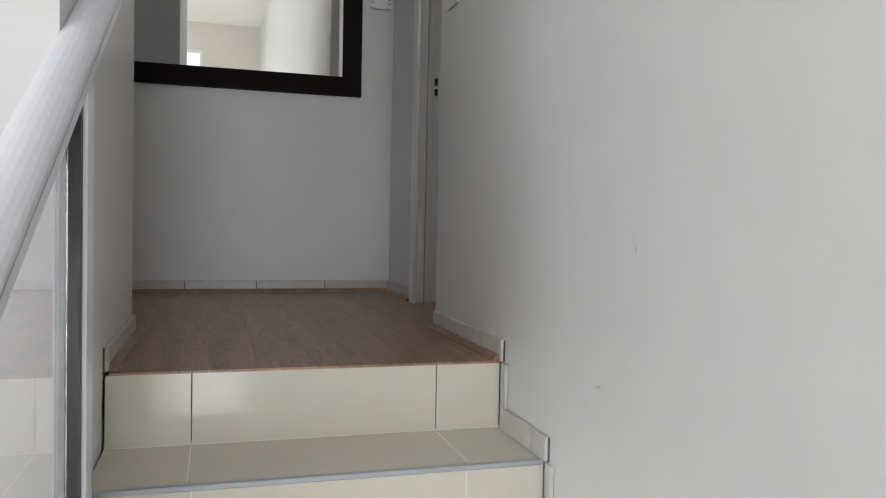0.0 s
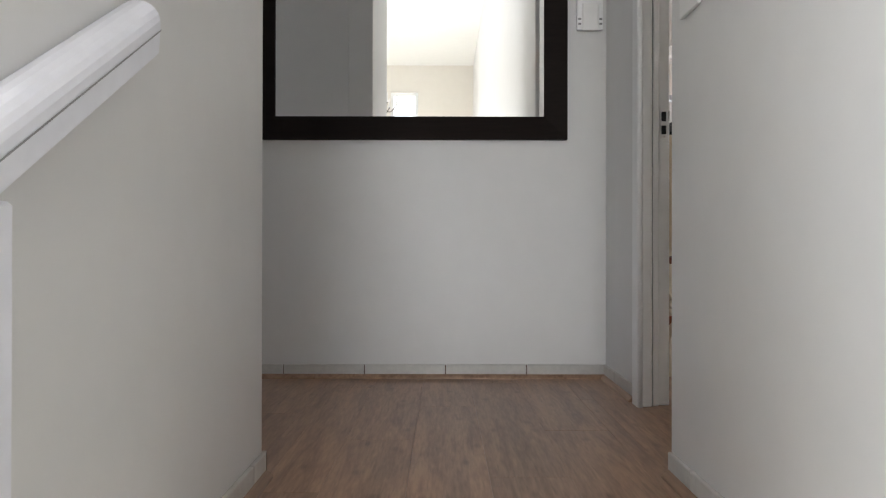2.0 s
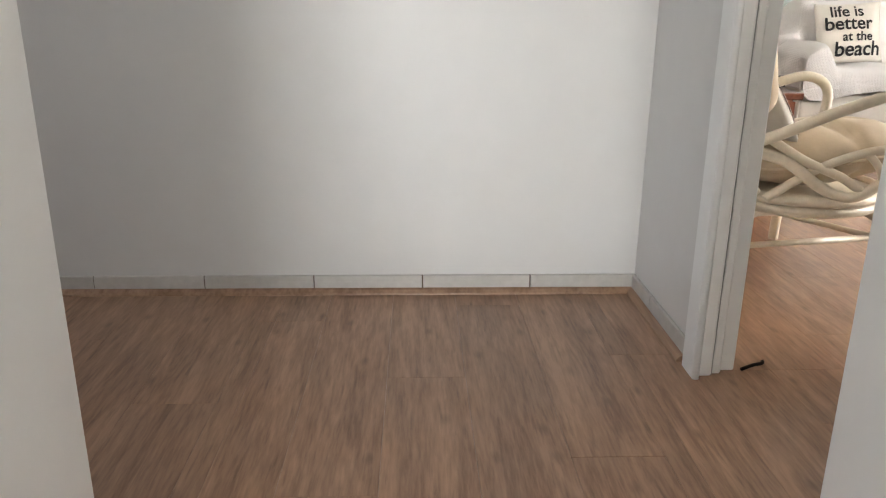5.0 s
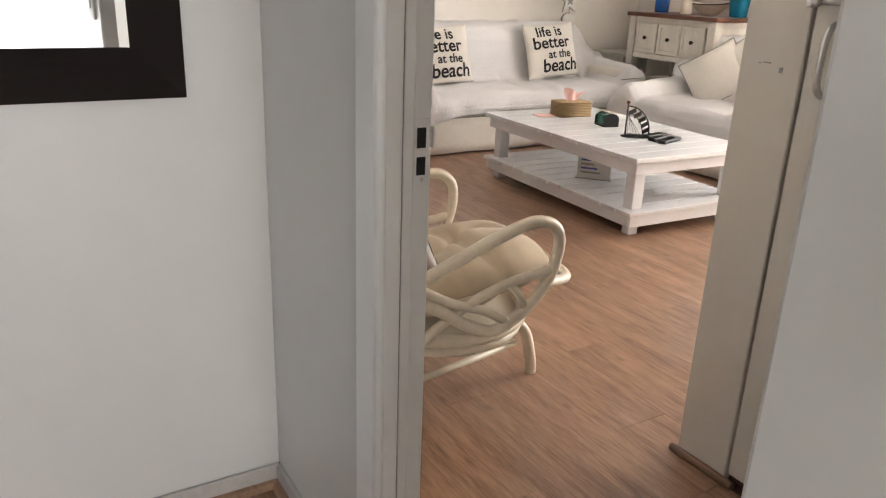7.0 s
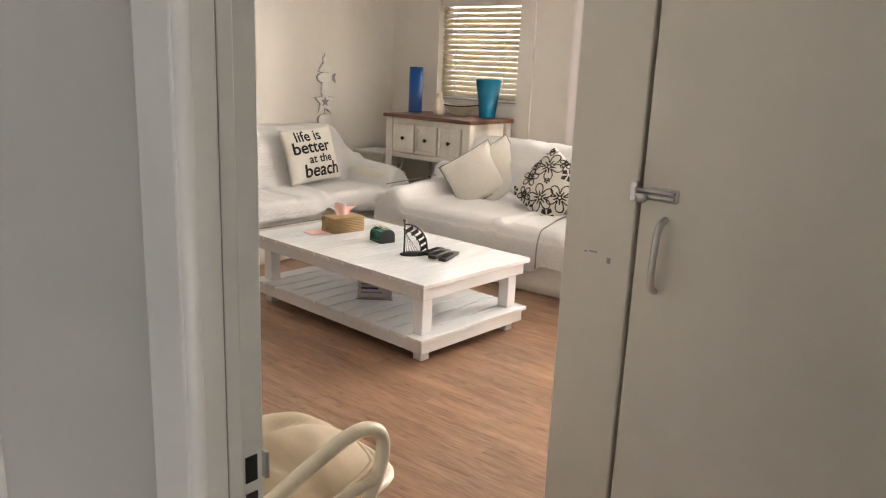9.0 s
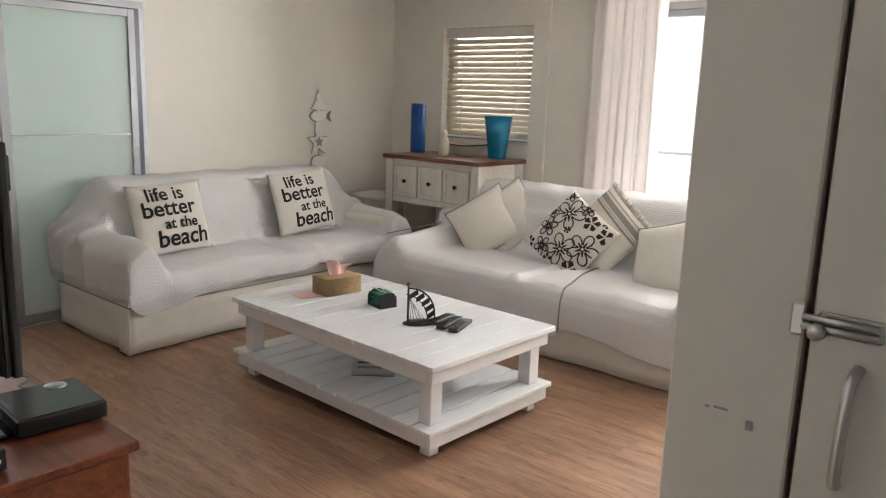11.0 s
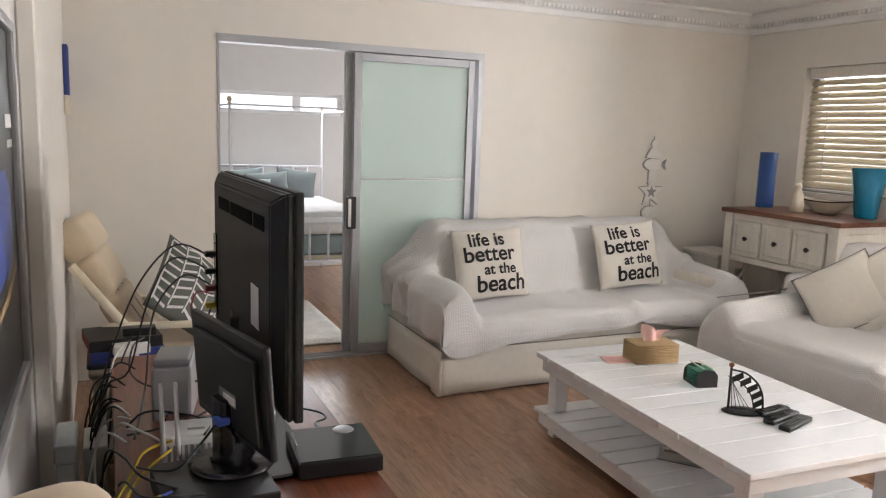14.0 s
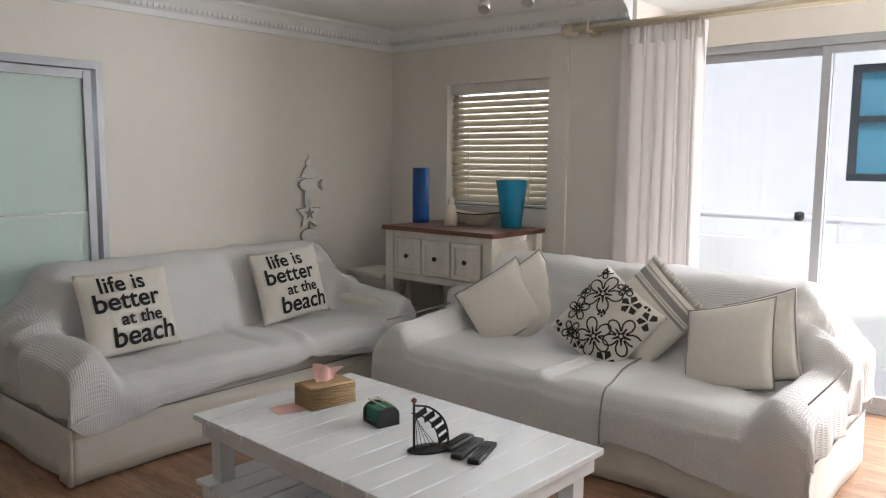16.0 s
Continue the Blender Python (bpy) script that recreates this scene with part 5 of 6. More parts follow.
def shelf_magazine():
    m = thing("magazine_stand", "small clear stand with printed leaflets on the shelf", "magazine stand", at=(2.56, 1.74, 0.1405), turn=-50)
    part("leaflet", box(-0.10, 0.10, 0.0, 0.012, 0, 0.14, 0.002), M_PAPER, m)
    part("stand", boxes((-0.105, 0.105, -0.03, -0.026, 0, 0.08), (-0.105, 0.105, -0.03, 0.03, 0, 0.003)), M_CLEAR, m)
    for k in range(4):
        part("print_bar", box(-0.08, 0.04 - 0.02 * k, -0.0012, -0.0004, 0.03 + 0.025 * k, 0.04 + 0.025 * k), M_BLUE if k % 2 else M_GREY, m)


shelf_magazine()


def vases():
    v = thing("blue_vase", "tall cobalt blue glass cylinder vase", "vase", at=(4.77, 3.50, 1.0305))
    part("glass", lathe([(0.0, 0.002), (0.060, 0.0), (0.062, 0.01), (0.062, 0.40), (0.058, 0.40), (0.056, 0.03), (0.0, 0.026)], 28), M_VASE1, v)
    v = thing("turquoise_vase", "flared turquoise glass vase", "vase", at=(4.90, 2.775, 1.0305))
    part("glass", lathe([(0.0, 0.002), (0.066, 0.0), (0.070, 0.015), (0.090, 0.18), (0.112, 0.325), (0.106, 0.325), (0.084, 0.18), (0.062, 0.04), (0.0, 0.035)], 28), M_VASE2, v)
    f = thing("ceramic_figure", "small cream ceramic figurine of plain shape", "ornament", at=(4.72, 3.17, 1.0305))
    part("body", lathe([(0.0, 0.0), (0.046, 0.0), (0.048, 0.06), (0.036, 0.13), (0.020, 0.155), (0.026, 0.175), (0.022, 0.195), (0.0, 0.205)], 16), M_CERAMIC, f)
    b = thing("boat_bowl", "cream ceramic boat-shaped bowl with a dark rim", "bowl", at=(4.86, 3.05, 1.0305))
    bm = bmesh.new()
    rings = []
    for j in range(7):
        f_ = j / 6
        rings.append([bm.verts.new(((0.03 + 0.05 * f_) * math.cos(a), (0.08 + 0.12 * f_ ** 1.3) * math.sin(a) * (1 + 0.15 * f_ * abs(math.sin(a)) ** 3), 0.085 * f_ ** 1.4 + 0.02 * f_ * abs(math.sin(a)) ** 3)) for a in [2 * math.pi * k / 28 for k in range(28)]])
    for a, c in zip(rings, rings[1:]):
        for k in range(28):
            bm.faces.new((a[k], a[(k + 1) % 28], c[(k + 1) % 28], c[k])).smooth = True
    bm.faces.new(rings[0][::-1])
    rimpts = [vv.co.copy() for vv in rings[-1]]
    bowl = part("bowl", bm, M_CERAMIC, b)
    bowl.modifiers.new("thick", "SOLIDIFY").thickness = 0.006
    part("rim", tube(rimpts, 0.005, 5, closed=True), M_DARKWOOD, b)


vases()


M_DRIFT = material("dark_driftwood", (0.16, 0.15, 0.14), 0.8, spread=0.2, scale=20)
M_DRIFTWHITE = material("flaking_white_paint", (0.78, 0.76, 0.72), 0.6, spread=0.10, scale=20)


def fish_hanging():
    """String of distressed wooden sea shapes on the wall."""
    h = thing("sea_shape_hanging", "distressed white wooden wall hanging of fish and stars", "wall hanging", at=(4.18, NY - 0.016, 0.86))

    def plate(name, pts, y=-0.008, thick=0.014, mat=M_DRIFTWHITE):
        bm = bmesh.new()
        a, b = [bm.verts.new((x, y, z)) for x, z in pts], [bm.verts.new((x, y + thick, z)) for x, z in pts]
        bm.faces.new(a), bm.faces.new(b[::-1])
        for k in range(len(pts)):
            bm.faces.new((a[k], a[(k + 1) % len(pts)], b[(k + 1) % len(pts)], b[k]))
        part(name, bm, mat, h)
        # a slightly larger dark grey face behind the plate draws its outline
        if mat is M_DRIFTWHITE:
            cx, cz = sum(p[0] for p in pts) / len(pts), sum(p[1] for p in pts) / len(pts)
            bm = bmesh.new()
            bm.faces.new([bm.verts.new((cx + (x - cx) * 1.09, y + thick + 0.0015, cz + (z - cz) * 1.09)) for x, z in pts])
            part("edge_backing", bm, M_DRIFT, h)

    star = lambda cx, cz, r: [(cx + r * (1 if k % 2 == 0 else 0.45) * math.sin(k * math.pi / 5), cz + r * (1 if k % 2 == 0 else 0.45) * math.cos(k * math.pi / 5)) for k in range(10)]
    oval = lambda cx, cz, a, b: [(cx + a * math.cos(t), cz + b * math.sin(t)) for t in np.linspace(0, 2 * math.pi, 15)[:-1]]
    plate("anchor_top", oval(0.0, 0.60, 0.022, 0.03))
    plate("shell", [(-0.07, 0.50), (-0.03, 0.56), (0.0, 0.58), (0.04, 0.55), (0.08, 0.51), (0.03, 0.50), (0.0, 0.49)])
    plate("fish", oval(0.0, 0.445, 0.085, 0.045))
    plate("fish_tail", [(0.075, 0.445), (0.125, 0.485), (0.115, 0.445), (0.125, 0.405)], mat=M_GREY)
    plate("star", star(0.0, 0.235, 0.115))
    plate("star_inner", star(0.0, 0.235, 0.05), -0.0095, 0.0012, M_GREY)
    plate("post", [(-0.035, 0.30), (0.035, 0.30), (0.03, 0.40), (-0.03, 0.40)])
    plate("fish", oval(0.0, 0.075, 0.075, 0.05))
    plate("weight", oval(0.01, 0.005, 0.04, 0.016), mat=M_SLATE)
    part("cord", tube([(0, -0.001, 0.66), (0, -0.001, 0.0)], 0.003, 5), M_GREY, h)


fish_hanging()


def ceiling_spots():
    c = thing("ceiling_spotlight", "white ceiling spotlight bar with chrome heads", "ceiling light", at=(4.17, 2.18, TOP))
    part("bar", box(-0.03, 0.03, -0.40, 0.40, -0.03, 0.0, 0.006), M_CEIL, c)
    for y in (-0.30, 0.0, 0.30):
        part("stem", tube([(0, y, -0.03), (0.01, y, -0.075)], 0.006, 6), M_STEEL, c)
        part("head", lathe([(0.0, 0.05), (0.02, 0.045), (0.032, 0.0), (0.036, -0.04), (0.030, -0.04), (0.0, -0.02)], 14, pose(0.02, y, -0.10, 0, 35, 20)), M_STEEL, c)


ceiling_spots()


# ---- television corner ----
M_SLOT = material("dark_vent_slot", (0.003, 0.003, 0.003), 0.9, spec=0.05)
CT = 0.50


M_TVSHELL = material("matt_black_moulding", (0.024, 0.023, 0.023), 0.62, spread=0.2, scale=30, bump=0.05, bump_scale=300, spec=0.22)
M_BIN = material("pale_blue_grey_plastic", (0.42, 0.46, 0.46), 0.5, spread=0.06)


def tv_corner():
    c = thing("tv_cabinet", "long low reddish brown television cabinet", "cabinet", at=(0.33, 1.15, 0))
    part("top", box(0, 0.72, 0, 1.65, CT - 0.03, CT, 0.004), M_REDWOOD, c)
    part("carcass", box(0.02, 0.68, 0.02, 1.63, 0.05, CT - 0.0305), M_REDWOOD, c)
    part("plinth", box(0.05, 0.65, 0.05, 1.60, 0.0, 0.0495), M_REDWOOD, c)
    for k in range(3):
        d = part("door", box(0.6805, 0.698, 0.025 + k * 0.535, 0.555 + k * 0.535, 0.06, CT - 0.04, 0.003), M_REDWOOD, c)
        part("knob", lathe([(0, 0.025), (0.013, 0.02), (0.006, 0.0)], 10, pose(0.698, 0.50 + k * 0.535, 0.30, 0, 90, 0)), M_BRONZE, d)

    tv = thing("television", "black flat-screen television on a stand, back turned", "television", at=(0.740, 1.69, CT), turn=3)
    W, H, z0 = 0.90, 0.61, 0.235
    part("screen", box(0.004, 0.028, -W / 2, W / 2, z0, z0 + H, 0.006, 2), M_TVSHELL, tv)
    bm = bmesh.new()
    front = [bm.verts.new((0.0035, y, z)) for y, z in ((-W / 2 + 0.004, z0 + 0.004), (W / 2 - 0.004, z0 + 0.004), (W / 2 - 0.004, z0 + H - 0.004), (-W / 2 + 0.004, z0 + H - 0.004))]
    mid = [bm.verts.new((-0.018, y, z)) for y, z in ((-W / 2 + 0.004, z0 + 0.004), (W / 2 - 0.004, z0 + 0.004), (W / 2 - 0.004, z0 + H - 0.004), (-W / 2 + 0.004, z0 + H - 0.004))]
    back = [bm.verts.new((-0.045, y, z)) for y, z in ((-W / 2 + 0.07, z0 + 0.06), (W / 2 - 0.07, z0 + 0.06), (W / 2 - 0.07, z0 + H - 0.035), (-W / 2 + 0.07, z0 + H - 0.035))]
    for a, b in ((front, mid), (mid, back)):
        for k in range(4):
            bm.faces.new((a[k], a[(k + 1) % 4], b[(k + 1) % 4], b[k]))
    bm.faces.new(back), bm.faces.new(front)
    bmesh.ops.bevel(bm, geom=list(bm.edges), offset=0.006, segments=2, affect="EDGES")
    part("back_shell", bm, M_TVSHELL, tv, "matt black back shell")
    for a, b in ((-0.33, -0.21), (-0.19, 0.10), (0.12, 0.29)):
        part("vent", box(-0.0472, -0.0453, a, b, z0 + H - 0.115, z0 + H - 0.075), M_SLOT, tv, "ventilation slot")
    for k in range(7):
        part("vent_slat", box(-0.0475, -0.0453, 0.0 + k * 0.018, 0.008 + k * 0.018, z0 + 0.09, z0 + 0.19), M_BLACKGLOSS, tv)
    part("sticker", box(-0.0462, -0.0453, -0.26, -0.17, z0 + 0.21, z0 + 0.33), M_PAPER, tv, "white rating sticker")
    part("socket_panel", box(-0.051, -0.0453, 0.33, 0.37, z0 + 0.12, z0 + 0.40), M_BLACKGLOSS, tv)
    for k in range(4):
        part("plug", box(-0.085, -0.0513, 0.335, 0.36, z0 + 0.14 + 0.06 * k, z0 + 0.16 + 0.06 * k, 0.003), (M_YELLOW, M_RED, M_BLACK, M_BLACK)[k], tv)
    part("neck", box(-0.05, 0.0, -0.10, 0.10, 0.015, z0 + 0.10, 0.01), M_BLACKGLOSS, tv)
    part("foot", box(-0.14, 0.14, -0.28, 0.28, 0.0, 0.016, 0.006), M_BLACKGLOSS, tv)

    dvr = thing("recorder_box", "slim black recorder box with vents on the cabinet", "recorder", at=(0.62, 1.36, CT), turn=4)
    part("case", box(-0.19, 0.10, -0.14, 0.16, 0.004, 0.062, 0.004), M_BLACK, dvr)
    for k in range(12):
        part("vent", box(-0.17 + k * 0.02, -0.158 + k * 0.02, -0.1412, -0.1402, 0.015, 0.05), M_BLACKGLOSS, dvr)
    part("port", lathe([(0.008, 0.0), (0.008, 0.006), (0.0, 0.006)], 10, pose(0.075, -0.140, 0.033, 90, 0, 0)), M_STEEL, dvr)

    mon = thing("computer_monitor", "black computer monitor turned away on a round base", "monitor", at=(0.635, 1.44, CT + 0.0625), turn=14.5)
    part("base", lathe([(0.0, 0.0), (0.115, 0.0), (0.118, 0.008), (0.10, 0.016), (0.0, 0.02)], 32), M_BLACKGLOSS, mon, "glossy black round base")
    part("neck", box(-0.045, -0.005, -0.04, 0.04, 0.016, 0.20, 0.012, 2), M_BLACKGLOSS, mon)
    tilt = pose(0.0, 0, 0.09, 0, -4, 0)
    bm = box(0.0, 0.022, -0.25, 0.25, 0.0, 0.31, 0.008, 2)
    bmesh.ops.transform(bm, matrix=tilt, verts=bm.verts)
    part("panel", bm, M_BLACK, mon)
    bm = box(-0.014, 0.001, -0.21, 0.21, 0.03, 0.27, 0.012, 3)
    bmesh.ops.transform(bm, matrix=tilt, verts=bm.verts)
    part("rear_bulge", bm, M_BLACK, mon)
    part("sticker", box(-0.0235, -0.022, -0.08, 0.03, 0.19, 0.27), M_GREY, mon, "grey rating label")
    part("sticker", box(-0.0245, -0.0236, -0.075, 0.0, 0.195, 0.215), M_PAPER, mon)
    part("plug", box(-0.06, -0.024, -0.05, -0.01, 0.135, 0.155, 0.003), M_BLUE, mon, "blue video plug")

    d = thing("decoder_box", "flat black decoder box with a round button", "decoder", at=(0.945, 1.50, CT), turn=-4)
    part("case", box(-0.125, 0.125, -0.13, 0.13, 0.006, 0.056, 0.006, 2), M_BLACK, d)
    part("top_plate", box(-0.118, 0.118, -0.123, 0.123, 0.0565, 0.0585, 0.0005), M_BLACKGLOSS, d)
    part("dial", lathe([(0.0, 0.062), (0.030, 0.0615), (0.034, 0.0587)], 24, pose(0.05, 0.085, 0)), M_SILVER, d, "silver round button")
    for k in range(4):
        part("foot", box((-0.11, 0.09, -0.11, 0.09)[k], (-0.09, 0.11, -0.09, 0.11)[k], (-0.11, -0.11, 0.09, 0.09)[k], (-0.09, -0.09, 0.11, 0.11)[k], 0, 0.006), M_BLACK, d)
    for k in range(6):
        part("led_mark", box(-0.112, -0.107, 0.0 + k * 0.018, 0.008 + k * 0.018, 0.0586, 0.0592), M_GREY, d)

    r = thing("router", "white plastic router with two aerials", "router", at=(0.555, 1.65, CT), turn=-6)
    part("case", box(-0.09, 0.07, -0.07, 0.07, 0.004, 0.10, 0.006, 2), M_GLOSS, r)
    part("name_bar", box(-0.02, 0.03, -0.02, -0.005, 0.1004, 0.1012), M_GREY, r)
    for x in (-0.085, -0.045):
        part("aerial", tube([(x, -0.078, 0.05), (x - 0.004, -0.080, 0.27)], [0.008, 0.006], 8), M_GLOSS, r)
    for k in range(8):
        part("vent", box(-0.075 + k * 0.016, -0.066 + k * 0.016, -0.0712, -0.0702, 0.02, 0.075), M_GREY, r)

    s = thing("silver_speaker", "silver grey plastic box speaker on the cabinet", "speaker", at=(0.53, 2.07, CT), turn=-12)
    part("case", box(-0.06, 0.07, -0.10, 0.10, 0.0, 0.19, 0.01, 2), M_SILVER, s)
    part("top", box(-0.055, 0.065, -0.09, 0.09, 0.1905, 0.215, 0.01, 2), M_GREY, s)
    w = thing("plastic_wrap_roll", "crumpled clear plastic packaging tube", "packaging", at=(0.60, 1.84, CT + 0.026), turn=-40)
    part("tube", tube([(-0.13, 0, 0), (-0.05, 0.008, 0.003), (0.04, -0.006, 0.001), (0.13, 0, 0.004)], [0.026, 0.024, 0.026, 0.02], 10), M_CLEAR, w)

    b = thing("wicker_basket", "tall cream wicker basket by the wall", "basket", at=(0.385, 2.99, 0))
    part("body", box(-0.13, 0.16, -0.16, 0.16, 0.0, 0.42, 0.02, 2), M_WICKER, b)
    part("rim", tube([(-0.13, -0.16, 0.42), (0.16, -0.16, 0.42), (0.16, 0.16, 0.42), (-0.13, 0.16, 0.42)], 0.02, 8, closed=True), M_WICKER, b)
    z = 0.441
    for k, (mat, t, dx) in enumerate(((M_SLATE, 0.022, 0.0), (M_NAVY, 0.055, 0.01), (M_BLACK, 0.05, -0.005))):
        g = thing("game_box", ("flat dark box in a stack", "navy blue boxed game in a stack", "dark boxed game with a red side in a stack")[k], "box", "stacked boxes", (0.385 + dx, 2.97, z), 4 * k)
        part("lid", box(-0.15, 0.15, -0.13, 0.13, 0.0, t, 0.003), mat, g)
        part("label_print", box(-0.06, 0.04, -0.1312, -0.1302, t * 0.3, t * 0.7), M_PAPER if k else M_GREY, g)
        part("side_band", box(-0.1512, -0.1502, -0.12, 0.12, t * 0.1, t * 0.9), M_RED, g)
        z += t + 0.0005
    a = thing("power_adapter", "black power adapter with a coiled lead", "adapter", at=(0.44, 2.90, z))
    part("case", box(-0.06, 0.08, -0.03, 0.03, 0, 0.035, 0.006, 2), M_BLACK, a)
    e = thing("extension_block", "white plastic extension block on the boxes", "adapter", at=(0.34, 2.80, 0.58))
    part("case", box(-0.02, 0.13, -0.03, 0.05, 0, 0.045, 0.008, 2), M_PAPER, e)
    e.matrix_world = pose(0.36, 2.83, CT + 0.001, 0, 0, 10)
    p = thing("white_carton", "pale grey carton standing on the floor", "box", at=(0.25, 2.27, 0))
    part("carton", box(-0.02, 0.06, -0.10, 0.10, 0, 0.36, 0.003), M_SILVER, p)
    part("flap", box(-0.018, 0.058, -0.098, 0.098, 0.3605, 0.364), M_PAPER, p)


tv_corner()


def storage_bin():
    b = thing("storage_box", "pale blue-grey plastic box wedged beside the cabinet", "box", at=(0.19, 1.98, 0))
    part("body", box(-0.028, 0.028, -0.105, 0.105, 0.0, 0.44, 0.005), M_BIN, b)
    part("lid", box(-0.032, 0.032, -0.112, 0.112, 0.4405, 0.50, 0.006), M_BIN, b)


storage_bin()


def cables():
    rnd = random.Random(11)
    routes = [
        ("black", [(0.69, 2.38, 1.05), (0.56, 2.42, 1.10), (0.42, 2.50, 0.95), (0.33, 2.62, 0.70), (0.29, 2.66, 0.45), (0.26, 2.5, 0.15)]),
        ("black", [(0.69, 2.38, 0.99), (0.55, 2.40, 1.05), (0.44, 2.35, 0.88), (0.37, 2.34, 0.62), (0.28, 2.32, 0.55), (0.24, 2.2, 0.20)]),
        ("black", [(0.69, 2.38, 0.93), (0.58, 2.44, 0.97), (0.47, 2.42, 0.83), (0.42, 2.28, 0.60), (0.40, 2.05, 0.565), (0.36, 1.8, 0.56)]),
        ("black", [(0.69, 2.38, 0.87), (0.66, 2.34, 0.78), (0.68, 2.2, 0.62), (0.62, 2.0, 0.562), (0.48, 1.88, 0.562), (0.34, 1.84, 0.56)]),
        ("black", [(0.46, 1.33, 0.59), (0.38, 1.42, 0.60), (0.34, 1.65, 0.565), (0.30, 1.85, 0.50), (0.27, 2.0, 0.20)]),
        ("black", [(0.52, 1.25, 0.60), (0.44, 1.20, 0.64), (0.37, 1.30, 0.60), (0.33, 1.5, 0.562), (0.30, 1.7, 0.40)]),
        ("black", [(0.58, 1.44, 0.72), (0.53, 1.40, 0.68), (0.47, 1.36, 0.64), (0.40, 1.40, 0.62), (0.34, 1.6, 0.562)]),
        ("black", [(0.56, 1.60, 0.63), (0.60, 1.72, 0.62), (0.52, 1.86, 0.60), (0.38, 1.95, 0.58), (0.30, 2.1, 0.35)]),
        ("black", [(0.40, 2.95, 0.60), (0.36, 2.75, 0.50), (0.31, 2.6, 0.30), (0.28, 2.5, 0.02)]),
        ("black", [(0.44, 2.9, 0.60), (0.40, 2.7, 0.62), (0.37, 2.5, 0.566), (0.45, 2.3, 0.562), (0.57, 2.25, 0.60), (0.60, 2.12, 0.63)]),
        ("white", [(0.36, 2.82, 0.60), (0.30, 2.72, 0.52), (0.29, 2.5, 0.25), (0.28, 2.3, 0.05)]),
        ("white", [(0.46, 1.60, 0.60), (0.38, 1.75, 0.60), (0.31, 1.95, 0.55), (0.28, 2.1, 0.25)]),
        ("yellow", [(0.47, 1.58, 0.60), (0.40, 1.52, 0.59), (0.36, 1.45, 0.57), (0.32, 1.32, 0.56), (0.28, 1.25, 0.30)]),
        ("yellow", [(0.47, 1.60, 0.62), (0.38, 1.60, 0.60), (0.34, 1.50, 0.57), (0.30, 1.36, 0.50)]),
        ("yellow", [(0.42, 1.28, 0.60), (0.37, 1.22, 0.62), (0.31, 1.26, 0.56), (0.27, 1.3, 0.35)]),
        ("blue", [(0.44, 1.31, 0.60), (0.39, 1.26, 0.605), (0.34, 1.34, 0.57), (0.29, 1.4, 0.40)]),
        ("black", [(0.93, 1.63, 0.58), (0.95, 1.75, 0.556), (1.0, 1.78, 0.556), (0.98, 1.86, 0.556), (0.9, 1.95, 0.556)]),
        ("red", [(0.69, 2.38, 0.90), (0.63, 2.40, 0.91), (0.60, 2.39, 0.84), (0.62, 2.36, 0.75)]),
    ]
    for k in range(16):
        y, x = rnd.uniform(1.75, 2.75), rnd.uniform(0.23, 0.30)
        routes.append(("black" if k % 5 else "white", [(x + 0.20, y - 0.16, CT + 0.006), (x + 0.12, y - 0.10, CT + 0.008), (x + 0.03, y - 0.03, CT + rnd.uniform(0.0, 0.05)), (x - 0.015, y + rnd.uniform(-0.1, 0.1), rnd.uniform(0.3, 0.42)), (x + rnd.uniform(-0.02, 0.0), y + rnd.uniform(-0.15, 0.15), rnd.uniform(0.12, 0.22)), (x, y + rnd.uniform(-0.2, 0.2), 0.006)]))
    mats = {"black": M_BLACK, "white": M_PAPER, "yellow": M_YELLOW, "blue": M_BLUE, "red": M_RED}
    for color, pts in routes:
        pts = [(0.02 + 0.955 * x + 0.02 * (z > 0.5), 0.05 + 0.957 * y, z * 0.95 + 0.003) for x, y, z in pts]
        pts = [(x + rnd.uniform(-0.008, 0.008), y + rnd.uniform(-0.01, 0.01), z) for x, y, z in pts]
        c = thing("cable", color + " cable looping behind the television cabinet", "cable", "cables behind the television", pts[0])
        part("lead", tube([p - Vector(pts[0]) for p in curve_points(pts, 6)], 0.0038 if color != "yellow" else 0.0045, 6), mats[color], c)


cables()


